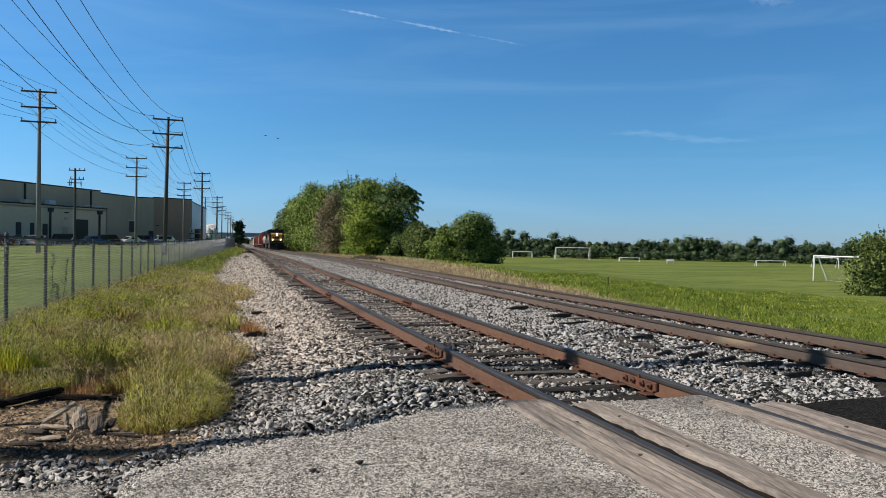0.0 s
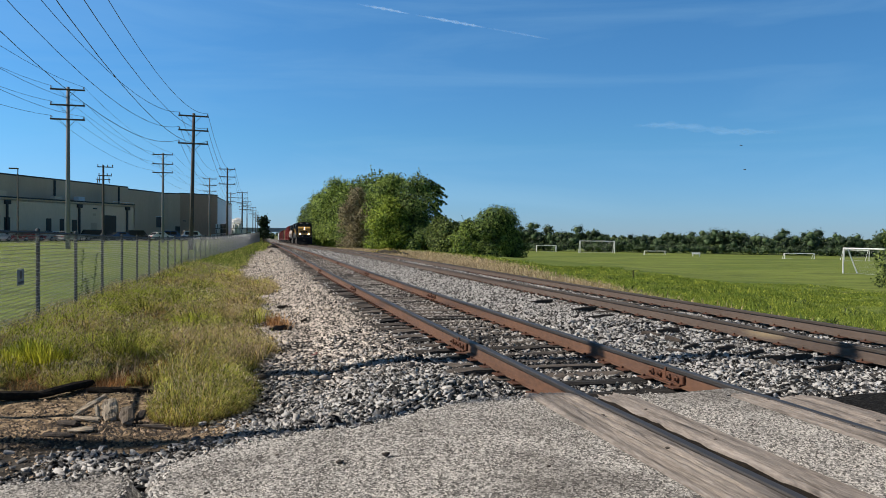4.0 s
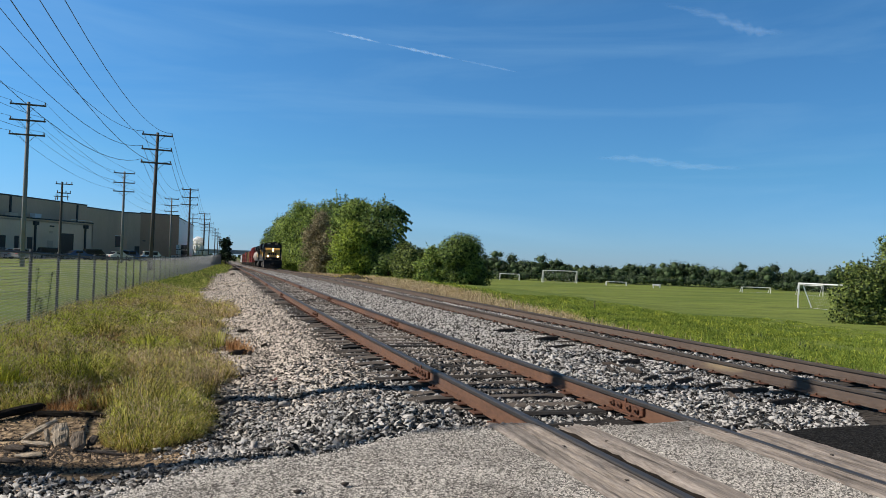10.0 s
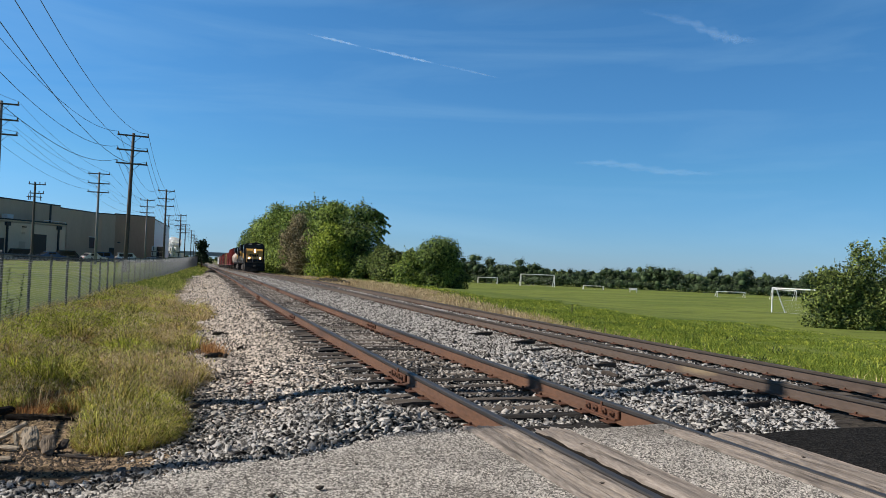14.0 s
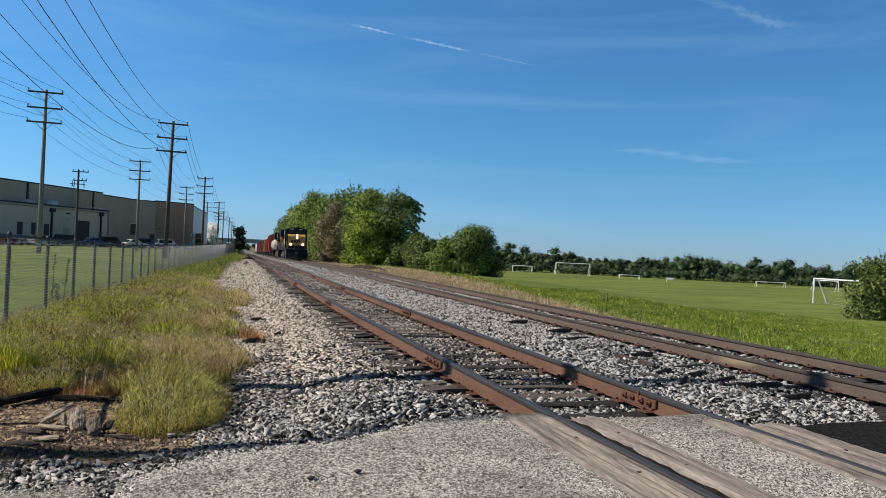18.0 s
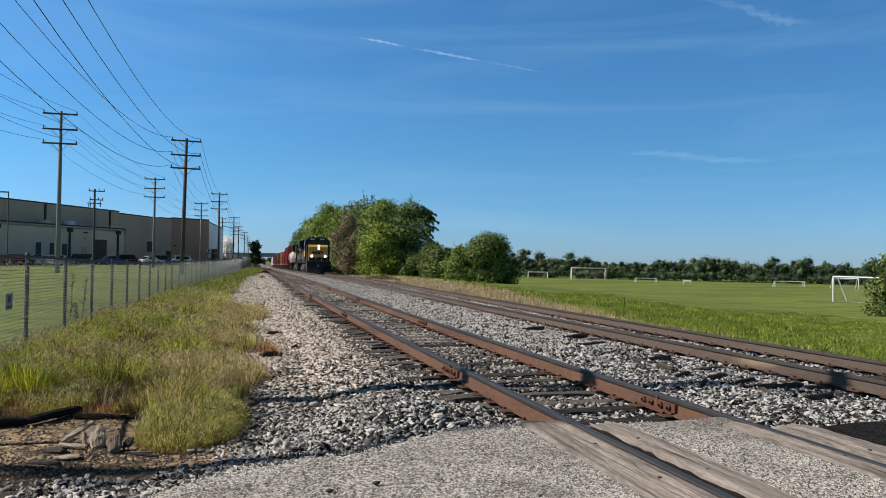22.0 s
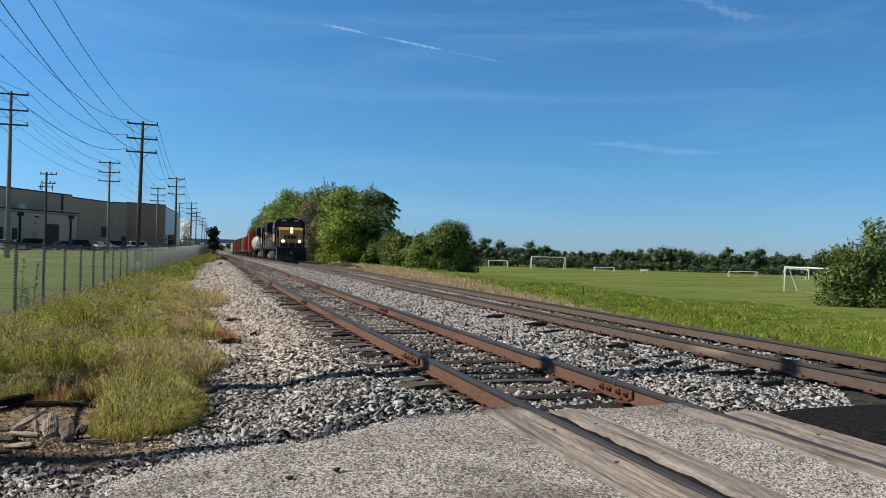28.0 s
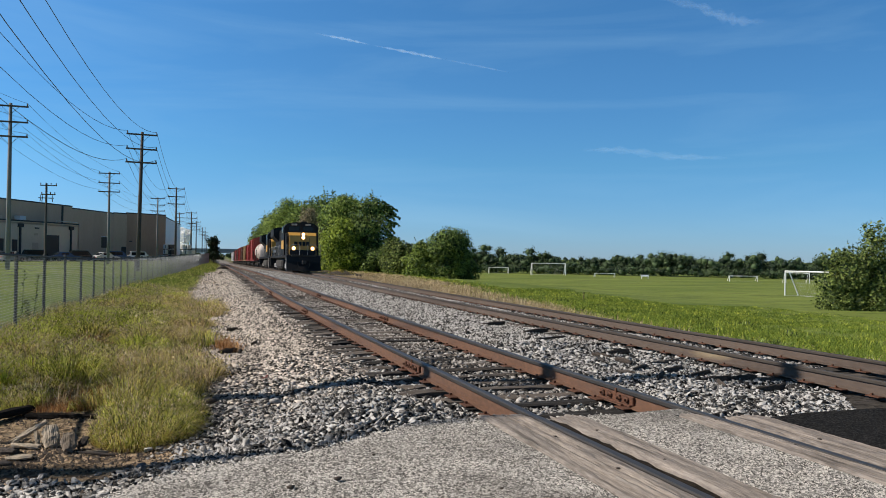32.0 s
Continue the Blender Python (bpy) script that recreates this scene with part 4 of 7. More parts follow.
def grow():
    # fence-side verge: where the grass stands
    def cover(u, y):
        n = len(u)
        e = np.interp(y, [5, 7.4, 9, 12, 14, 18, 21, 24, 27, 30, 34, 40, 64, 90, 110, 200], [-2.2, -0.6, -0.1, 0.2, 0.35, 0.35, 0.45, 0.95, 0.9, 0.0, -0.5, -0.9, -0.7, 0.3, 1.2, 1.5])
        ok = (u + 0.35 * wob(u, y, 1.1) + 0.10 * rng.normal(size=n) < e - 0.1) & (u > fence_u(y) - 0.12)
        # bare earth in front, and a trodden gap that runs back into the grass
        ok &= y > 9.3 - 0.2 * np.clip(-u - 1.6, 0, 1.0) + 0.25 * wob(u, y, 2.0)
        ok &= np.abs(u + 1.58 - 0.375 * (y - 9.2) + 0.12 * wob(u, y, 2.2)) > np.where((y > 8.8) & (y < 11.1), 0.18, 0.0)
        ok &= np.abs(y - 10.3 - 0.8 * (u + 0.8) + 0.1 * wob(u, y, 2.2)) > np.where((u > -1.1) & (u < -0.1), 0.17, 0.0)
        return ok

    # mounds: a centre, a radius, a height each; the canopy is the highest of them
    k = 185
    mu, my = rng.uniform(-3.9, 0.5, k), 8.6 + 33 * rng.uniform(0, 1, k) ** 1.25
    MC = np.column_stack([mu + shift(my), my])
    MR, MH = rng.uniform(0.26, 0.62, k) * np.interp(my, [9, 20, 40], [0.95, 1.3, 2.0]), 0.13 + 0.44 * rng.uniform(0, 1, k) ** 1.4
    MH *= np.interp(mu - fence_u(my), [0, 0.5, 1.2], [0.55, 0.75, 1.0]) * np.interp(my, [9, 22, 40], [1.0, 0.9, 0.75])
    own = np.array([(-0.54, 7.78, 0.34, 0.27), (-0.34, 8.0, 0.36, 0.30), (-0.62, 8.1, 0.32, 0.27), (-0.25, 8.4, 0.36, 0.28), (-0.55, 8.5, 0.36, 0.26), (-0.15, 8.8, 0.3, 0.22),
                    (-0.45, 11.3, 0.6, 0.38), (0.1, 11.0, 0.5, 0.34), (-0.95, 11.8, 0.6, 0.36), (0.22, 11.9, 0.5, 0.34), (-0.2, 12.5, 0.65, 0.42), (0.15, 10.1, 0.4, 0.30),
                    (0.75, 23.4, 0.8, 0.24), (1.0, 25.2, 0.9, 0.26), (0.45, 26.6, 0.9, 0.24), (0.3, 24.4, 0.8, 0.28)])
    # a low, trodden patch behind the first tufts
    MH = MH * np.where((np.abs(mu + 0.9) < 0.75) & (np.abs(my - 10.0) < 0.85), 0.15, 1.0) * np.where((np.abs(mu + 1.75) < 0.5) & (my < 11.2), 0.5, 1.0)
    MC, MR, MH = np.vstack([own[:, :2], MC]), np.concatenate([own[:, 2], MR]), np.concatenate([own[:, 3], MH])
    hue = rng.uniform(0, 1, len(MH))
    hue[:6] = 0.4
    MH[:6] *= 0.97

    def canopy(x, y):
        best, who = 0.03 + 0.02 * wob(x, y, 2.4), np.full(len(x), -1)
        for j in range(len(MH)):
            near = np.flatnonzero((np.abs(x - MC[j, 0]) < MR[j]) & (np.abs(y - MC[j, 1]) < MR[j] * 1.15))
            if not len(near):
                continue
            d2 = ((x[near] - MC[j, 0]) / MR[j]) ** 2 + ((y[near] - MC[j, 1]) / (MR[j] * 1.15)) ** 2
            hh = MH[j] * np.clip(1 - d2, 0, 1) ** 0.6
            up = hh > best[near]
            best[near[up]], who[near[up]] = hh[up], j
        return best, who

    wide = ([7, 12, 20, 60, 130, 230], [0.0046, 0.0078, 0.015, 0.03, 0.05, 0.085])
    bands = ((7.0, 11.5, 5600), (11.5, 16, 3000), (16, 24, 1500), (24, 42, 560))
    X, Y = [], []
    for y0, y1, per in bands:
        n = int(5.5 * (y1 - y0) * per)
        u, y = rng.uniform(-4.2, 1.3, n), rng.uniform(y0, y1, n)
        x = u + shift(y)
        own_ok = np.zeros(n, bool)
        for cx, cy, cr, ch in own[:6]:
            own_ok |= ((x - cx) ** 2 + (y - cy) ** 2 / 1.3) < cr ** 2
        ok = (cover(u, y) | own_ok) & (x > -0.44 * y - 0.2)
        X.append(x[ok])
        Y.append(y[ok])
    x, y = np.concatenate(X), np.concatenate(Y)
    hc, who = canopy(x, y)
    d = np.where(who[:, None] >= 0, (np.column_stack([x, y]) - MC[who]) / MR[who][:, None], 0)
    u = x - shift(y)
    h = np.maximum(hc * rng.uniform(0.32, 1.25, len(x)), 0.02)
    root = np.column_stack([x, y, ground_z(x, y) - 0.01])
    low = hc < 0.07
    g = hue[who] * 1.25 - 0.1 + 0.26 * rng.normal(size=len(x)) + np.interp(u - fence_u(y), [0.3, 1.5], [-0.75, 0.0]) * np.interp(y, [10.5, 12.5], [0.15, 1.0]) + 0.3 * wob(x, y, 0.8)
    kinds = np.select([low & (u - fence_u(y) > 1.0), g < 0.0, g < 0.42, g < 0.84], [0, 1, 2, 3], 4)
    for kd, name, mt, label in ((0, "matted_grass", "blade_old", "matted brown old grass low in the verge"), (1, "green_weeds", "blade_lime", "fresh green weeds among the verge grass"),
                                (2, "olive_grass", "blade_olive", "wild olive-green grass in soft mounds along the fence"), (3, "verge_grass", "blade_dry", "wild yellowing grass, going to seed, along the fence"),
                                (4, "straw_grass", "blade_straw", "dry straw-coloured grass among the verge mounds")):
        ok = kinds == kd
        blades(name, root[ok], h[ok] * (1.6 if kd == 0 else 1.0), np.interp(y[ok], *wide), M[mt], label, 1.15, out=d[ok] * 1.0 + np.array([0.15, -0.05]), droop=0.6)
    # fine nodding seed heads over the mounds
    ok = ~low & (rng.uniform(0, 1, len(x)) < np.interp(y, [8, 14, 42], [0.36, 0.32, 0.28]))
    tip = root[ok] + np.column_stack([d[ok] * (h[ok] * 0.5)[:, None], h[ok] * 0.95])
    heads = tip + rng.normal(size=tip.shape) * np.array([0.02, 0.02, 0.015])
    sel = rng.uniform(0, 1, len(heads)) < 0.6
    for pick, name, mt, label in ((sel, "seed_heads", "stalk", "feathery pale seed heads of the verge grass"), (~sel, "green_heads", "blade_olive", "soft green seed heads of the verge grass")):
        blades(name, heads[pick], rng.uniform(0.02, 0.06, int(pick.sum())), np.interp(heads[pick, 1], *wide) * 1.3, M[mt], label, 2.0, droop=0.7)
    # russet dead stems in the hollows and at the feet of the mounds
    ok = (hc < 0.13) & (rng.uniform(0, 1, len(x)) < 0.13) & (wob(x, y, 1.2) > -0.1) & (y < 18)
    blades("russet_litter", root[ok], rng.uniform(0.04, 0.13, int(ok.sum())), np.interp(y[ok], *wide) * 1.1, M["blade_red"], "russet dead stems low in the verge", 1.4, "weeds")
    # further on the verge runs thin along the fence
    def far_verge(n, y0, y1, u0, u1):
        u, y = rng.uniform(u0, u1, n), rng.uniform(y0, y1, n)
        ok = cover(u, y)
        return np.stack([u + shift(y), y], -1)[ok]

    for name, mt, label, q in (("far_verge_grass", "blade_green", "fresh green grass running on along the fence", 1.0), ("far_olive_grass", "blade_olive", "olive-green grass running on along the fence", 1.3)):
        sets = [(far_verge(int(900 * q), 38, 62, -3.9, 0.4), 22, 0.22), (far_verge(int(800 * q), 60, 130, -3.6, 0.9), 12, 0.3), (far_verge(int(500 * q), 120, 220, -3.6, 1.6), 9, 0.5)]
        ps, hs, os = [], [], []
        for pts, per, spread in sets:
            ps.append(tufts(pts, per, spread))
            hs.append(tufts.scale)
            os.append(tufts.out)
        p = np.vstack(ps)
        blades(name, on_ground(p), rng.uniform(0.10, 0.32, len(p)) * np.concatenate(hs), np.interp(p[:, 1], *wide), M[mt], label, 1.0, out=np.vstack(os))
    c = np.array([(-2.5, 10.2), (-2.3, 10.0), (-2.6, 10.5), (-2.12, 10.2), (-2.7, 9.9)])
    p = tufts(c, 420, 0.13, 0.85, 1.15)
    blades("grass_tuft", on_ground(p), rng.uniform(0.22, 0.48, len(p)) * tufts.scale, np.full(len(p), 0.0075), M["blade_tuft"], "bright green grass tuft in the verge", 0.6, out=tufts.out)
    c = np.array([(-1.45, 9.4), (-1.3, 9.55), (-1.15, 9.5), (-1.0, 9.8), (-0.75, 10.0), (-1.75, 10.6), (-1.6, 11.5), (-0.5, 9.9), (-0.2, 9.8), (-2.9, 10.4), (-1.35, 9.9), (-1.2, 10.3), (-1.05, 10.5), (-0.95, 10.1), (-1.5, 9.2), (-0.75, 9.6)])
    p = tufts(c, 210, 0.13)
    blades("russet_weeds", on_ground(p), rng.uniform(0.06, 0.18, len(p)) * tufts.scale, np.full(len(p), 0.006), M["blade_red"], "russet dried weeds in the verge", 0.8, "weeds", out=tufts.out)
    p = tufts(np.array([(-1.45, 9.6), (-1.2, 9.7), (-1.3, 9.9), (-1.7, 9.4), (-1.6, 9.6), (-1.85, 9.5)]), 45, 0.11)
    blades("tall_stalks", on_ground(p), rng.uniform(0.2, 0.42, len(p)) * tufts.scale, np.full(len(p), 0.006), M["blade_straw"], "tall dry stalks leaning over the old timber", 0.7, out=tufts.out)
    p = tufts(np.array([(0.62, 14.7), (0.52, 14.95), (0.70, 14.5)]), 160, 0.09, 0.8, 1.2)
    blades("dead_weed", on_ground(p), rng.uniform(0.10, 0.36, len(p)) * tufts.scale, np.full(len(p), 0.008), M["blade_red"], "orange-brown dead weed standing in gravel", 0.8, "weeds", out=tufts.out)
    # sparse weeds in the shoulder
    u, y = rng.uniform(0.0, 1.9, 420), rng.uniform(13, 55, 420)
    ok = wob(u, y, 0.7) > 0.42
    p = tufts(np.stack([u + shift(y), y], -1)[ok], 16, 0.22)
    blades("shoulder_weeds", on_ground(p), rng.uniform(0.02, 0.09, len(p)), np.full(len(p), 0.010), M["blade_straw"], "sparse dry weeds in the gravel shoulder", 0.9, "weeds")

    # lush strip beyond the far track
    def strip(n, u0, u1, y0, y1):
        u, y = rng.uniform(u0, u1, n), rng.uniform(y0, y1, n)
        return np.stack([u + shift(y), y], -1)

    def past(p):
        """How far beyond the outer edge of the dry strip."""
        return p[:, 0] - shift(p[:, 1]) - np.interp(p[:, 1], [18, 25, 33, 45, 60], [11.8, 13.0, 15.5, 18.0, 20.5])

    def swell(p):
        return np.interp(wob(p[:, 0], p[:, 1], 0.45) + 0.6 * wob(p[:, 0] + 7, p[:, 1], 1.3), [-1.2, 0, 1.2], [0.35, 0.8, 1.45])

    for name, mt, q, label in (("tall_grass", "blade_green", 1.0, "lush green grass below the track bank"), ("olive_strip", "blade_lime", 0.22, "bright lime-green grass below the track bank")):
        c = np.vstack([strip(int(2300 * q), 11.2, 22, 9, 30), strip(int(2300 * q), 14.2, 30, 28, 60), strip(int(2600 * q), 18, 38, 16, 44), strip(int(1500 * q), 15.5, 24, 50, 110)])
        c = c[(c[:, 0] < 1.2 * c[:, 1] + 2) & (past(c) + 0.7 * rng.normal(size=len(c)) > 0)]
        p = tufts(c, 26, 0.30)
        w = np.hypot(p[:, 0], p[:, 1])
        h = rng.uniform(0.12, 0.44, len(p)) * swell(p) * tufts.scale * np.interp(p[:, 0] - shift(p[:, 1]), [10, 24, 37], [1.0, 0.9, 0.3])
        blades(name, on_ground(p), h, np.interp(w, [10, 30, 60, 110], [0.006, 0.013, 0.036, 0.080]), M[mt], label, 1.7, out=tufts.out, droop=0.5)
    c = strip(170, 12.5, 24, 14, 45)
    p = tufts(c[wob(c[:, 0], c[:, 1], 0.4) > 0], 70, 0.3)
    blades("field_weeds", on_ground(p), rng.uniform(0.12, 0.36, len(p)) * tufts.scale, np.full(len(p), 0.04), M["leaf_bush"], "dark leafy weeds in the grass below the track", 1.0, "weeds", out=tufts.out)
    c = np.vstack([strip(620, 10.4, 12.6, 9, 26), strip(4200, 10.2, 14.0, 22, 60), strip(5200, 10.4, 15.5, 44, 110), strip(3000, 12, 20.0, 50, 100), strip(3600, 12, 20.5, 24, 62)])
    c = c[past(c) + 0.6 * rng.normal(size=len(c)) < 0.3]
    ok = wob(c[:, 0], c[:, 1], 0.5) + 0.5 * rng.normal(size=len(c)) > np.interp(c[:, 1], [8, 18, 26, 50, 70], [0.2, -0.1, -0.55, -0.6, -0.4])
    p = tufts(c[ok], 11, 0.22)
    w = np.hypot(p[:, 0], p[:, 1])
    h = rng.uniform(0.12, 0.46, len(p)) * tufts.scale * np.interp(p[:, 1], [12, 24, 50, 70], [0.8, 1.1, 1.0, 0.75])
    wd = np.interp(w, [10, 30, 60, 110], [0.009, 0.020, 0.042, 0.075])
    dry = wob(p[:, 0], p[:, 1], 0.7) + 0.8 * rng.normal(size=len(p)) > np.interp(past(p), [-3.5, 0.5], [-1.6, 0.0])
    blades("dry_grass", on_ground(p[dry]), h[dry], wd[dry], M["blade_straw"], "pale dry standing grass along the far track", 1.0, out=tufts.out[dry])
    blades("rough_grass", on_ground(p[~dry]), h[~dry] * 0.9, wd[~dry], M["blade_olive"], "olive-green grass among the dry along the far track", 1.0, out=tufts.out[~dry])


grow()


# ---------------------------------------------------------------- chain-link fence
def fence_line(y):
    x = float(fence_u(y)) + float(shift(y))
    return x, float(ground_z(x, y))


def fence_top(y):
    return float(np.interp(y, [8, 14, 20, 32, 60, 100, 148, 200], [1.36, 1.33, 1.24, 1.13, 1.15, 1.32, 1.58, 1.6]))


def build_fence():
    th = empty("chain_link_fence", pose(0, 0, 0), "grey galvanised chain-link fence with a top rail, beside the lawn", "fence")
    y1, gap = 152.0, 2.9
    ys = np.arange(10.95 - gap, y1, gap)
    for y in ys:
        x, z = fence_line(y)
        t = fence_top(y)
        part("post", Geo().tube([(x, y, z - 0.15), (x, y, t + 0.02)], 0.033, 8), M["post"], th)
        if y < 60:
            part("post_cap", Geo().tube([(x, y, t + 0.02), (x, y, t + 0.05), (x, y, t + 0.075)], [0.04, 0.036, 0.012], 8), M["post"], th)
    pts = [(fence_line(y)[0], y, fence_top(y)) for y in np.arange(ys[0], y1, 3.05)]
    part("top_rail", Geo().tube(pts, 0.024, 6), M["post"], th)
    # woven wire: slanted strands both ways, one part for each stretch
    for a, b, pitch, r in ((ys[0], 40.0, 0.065, 0.0006), (40.0, 110.0, 0.10, 0.0022), (110.0, y1 - 2, 0.22, 0.006)):
        V, F, k = [], [], 0
        for y in np.arange(a, b, pitch):
            xb, zb = fence_line(y)
            h = fence_top(y) - zb - 0.05
            for sgn in (1, -1):
                dy = sgn * h * 0.85
                x2 = fence_line(y + dy)[0] + 0.006 * sgn
                p0, p1 = np.array((xb + 0.036 + 0.004 * sgn, y, zb + 0.04)), np.array((x2 + 0.036 + 0.004 * sgn, y + dy, fence_top(y + dy) - 0.01))
                for p in (p0, p1):
                    for q in ((r, 0, 0), (-r, r * 0.8, 0), (-r, -r * 0.8, 0)):
                        V.append(p + np.array(q))
                for i in range(3):
                    F.append((k + i, k + (i + 1) % 3, k + 3 + (i + 1) % 3, k + 3 + i))
                k += 6
        o = fast("wire_mesh", np.array(V), np.array(F), M["galv"], th)
        tagged(o, kind="stuff")
    # line wires of the mesh, drawn tight from post to post
    for k in range(27):
        lines = Geo()
        f = (k + 0.5) / 27
        lines.tube([(fence_line(y)[0] + 0.034, y, fence_line(y)[1] + 0.05 + f * (fence_top(y) - fence_line(y)[1] - 0.07)) for y in list(np.arange(ys[0], 34.0, 3.05)) + [36.0]], 0.0042, 3, False)
        part("line_wire", lines, M["galv"], th)
    # small sign tied to the wire
    x, z = fence_line(12.2)
    sg = empty("fence_sign", pose(x + 0.05, 12.65, 0.66, 0, 0, 90), "small pale metal notice tied to the fence", "sign")
    part("plate", Geo().box((0, 0, 0), (0.36, 0.006, 0.24), bev=0.002), M["galv"], sg)
    part("emblem", Geo().tube([(0, -0.004, 0.035), (0, -0.008, 0.035)], 0.062, 14), M["arm"], sg)
    part("text_bar", Geo().box((0, -0.006, -0.08), (0.26, 0.004, 0.035)), M["arm"], sg)


build_fence()


def tall_weed(x, y, h, lean, seed):
    """A thin weed with narrow leaves all the way up its stem."""
    r = random.Random(seed)
    z = float(ground_z(x, y))
    th = empty("tall_weed", pose(x, y, z), "tall thin dark green weed growing against the fence", "weed", group="weeds at the fence")
    part("stem", Geo().tube([(0, 0, -0.05), (lean * 0.4, 0, h * 0.5), (lean, 0, h)], [0.012, 0.009, 0.004], 5), M["leaf_dark"], th)
    g = Geo()
    for k in range(95):
        f = r.uniform(0.02, 1)
        a, q = r.uniform(0, 6.28), r.uniform(0.06, 0.17) * (1.25 - f * 0.7)
        p = Vector((lean * f, 0, h * f))
        d = Vector((math.cos(a) * q, math.sin(a) * q, q * r.uniform(0.2, 1.0)))
        w = Vector((-math.sin(a), math.cos(a), 0)) * 0.016
        b = len(g.v)
        g.v += [tuple(p), tuple(p + d * 0.5 + w), tuple(p + d), tuple(p + d * 0.5 - w)]
        g.f.append((b, b + 1, b + 2, b + 3))
    part("leaves", g, M["leaf_bush"], th)


tall_weed(-3.52, 18.6, 1.15, 0.03, 1)
tall_weed(-3.42, 19.3, 1.05, 0.10, 2)
tall_weed(-3.45, 18.9, 0.5, -0.05, 3)


# ---------------------------------------------------------------- power lines
def utility_pole(x, y, zb, top, arm_len=2.5, pale=False, arms=(0.25, 1.5, 2.65), turn=0.0, lean=0.0, label=""):
    th = empty("utility_pole", pose(x, y, zb, 0, lean, turn), label or "tall timber utility pole with three crossarms", "utility pole", group="utility poles along the line")
    h = top - zb
    g = Geo().tube([(0, 0, -0.3), (0, 0, h * 0.5), (0, 0, h)], [0.19, 0.16, 0.12], 10)
    part("shaft", g, M["pole_pale"] if pale else M["pole"], th, smooth=True)
    ends = []
    for a in arms:
        z = h - a
        arm = part("crossarm", Geo().box((0, -0.17, z), (arm_len, 0.1, 0.13), bev=0.01), M["arm"], th)
        for s in (-1, 1):
            part("brace", Geo().tube([(s * 0.62, -0.16, z - 0.04), (s * 0.06, -0.13, z - 0.62)], 0.018, 5), M["arm"], arm)
            part("insulator", Geo().tube([(s * (arm_len / 2 - 0.08), -0.17, z + 0.06), (s * (arm_len / 2 - 0.08), -0.17, z + 0.15), (s * (arm_len / 2 - 0.08), -0.17, z + 0.19), (s * (arm_len / 2 - 0.08), -0.17, z + 0.26)], [0.02, 0.06, 0.03, 0.05], 8), M["insul"], arm)
            ends.append(Matrix(th.matrix_basis) @ Vector((s * (arm_len / 2 - 0.08), -0.17, z + 0.27)))
    return ends


def hang(ends_list, sag, label, r=0.016):
    """Cables through the insulators of a row of poles, sagging in each span."""
    for k in range(len(ends_list[0])):
        pts = []
        for a, b in zip(ends_list, ends_list[1:]):
            p, q = a[k], b[k]
            n = 14
            s = sag * ((q - p).length / 57) ** 2
            for i in range(n):
                f = i / n
                v = p.lerp(q, f)
                pts.append((v.x, v.y, v.z - s * 4 * f * (1 - f)))
        pts.append(tuple(ends_list[-1][k]))
        o = part("power_cable", Geo().tube(pts, r, 4), M["wire"])
        tagged(o, label, "cable", group="power cables")


ROW_A = ((-6.6, 11.14, 11.4), (-4.46, 70.2, 11.78), (-2.6, 128.0, 11.9), (-0.4, 187.0, 11.2), (0.95, 244.8, 11.4), (3.4, 305, 11.6), (5.3, 362, 11.4), (7.0, 420, 11.0))
ends = [utility_pole(x, y, float(ground_z(x, y)) - 0.05, t, lean=0.9 if y == 70.2 else 0.0) for x, y, t in ROW_A]
hang(ends, 2.1, "dark power cable sagging between timber poles")
ROW_B = ((-14.9, 9.62, 13.1), (-13.85, 67.8, 13.09), (-10.5, 108.4, 12.0), (-6.6, 158.3, 12.3), (-3.7, 230.5, 13.2), (-0.5, 300, 13.0))
ends = [utility_pole(x, y, 0.0 if i else -0.05, t, arm_len=2.6, pale=i in (1, 2, 3), label="tall pale timber utility pole with three crossarms on the lawn" if i in (1, 2, 3) else "") for i, (x, y, t) in enumerate(ROW_B)]
hang(ends, 1.65, "dark power cable sagging over the lawn", 0.013)


def service_pole():
    """The shorter pole by the building, with its cut-outs and stand-off arms."""
    th = empty("service_pole", pose(-17.2, 104.2, 0), "short pale service pole with cut-outs beside the parking", "utility pole")
    part("shaft", Geo().tube([(0, 0, -0.3), (0, 0, 9.8)], [0.17, 0.12], 9), M["pole"], th)
    for z, w in ((9.55, 1.9), (8.45, 1.6)):
        arm = part("crossarm", Geo().box((0.25, -0.15, z), (w, 0.1, 0.12), bev=0.01), M["arm"], th)
        for k in range(4):
            xx = 0.25 + w * (k / 3 - 0.5) * 0.9
            part("insulator", Geo().tube([(xx, -0.15, z + 0.06), (xx, -0.15, z + 0.3)], [0.05, 0.06], 7), M["insul"], arm)
    for k in range(3):
        part("cutout", Geo().tube([(-0.45 - 0.2 * k if k < 2 else 0.75, -0.2, 7.55), (-0.4 - 0.2 * k if k < 2 else 0.7, -0.22, 7.9), (-0.4 - 0.2 * k if k < 2 else 0.7, -0.2, 8.42)], [0.05, 0.06, 0.02], 7), M["insul"], th)
    part("lower_arm", Geo().box((0.0, -0.15, 8.0), (1.7, 0.08, 0.1), bev=0.01), M["arm"], th)


service_pole()


def lamp_post():
    th = empty("lamp_post", pose(-26.0, 100.6, 0), "slim dark parking-lot lamp post", "lamp post")
    part("shaft", Geo().tube([(0, 0, -0.2), (0, 0, 8.8)], [0.09, 0.06], 8), M["arm"], th)
    part("lamp_head", Geo().box((-0.45, 0, 8.8), (1.0, 0.4, 0.14), bev=0.04), M["arm"], th)


lamp_post()

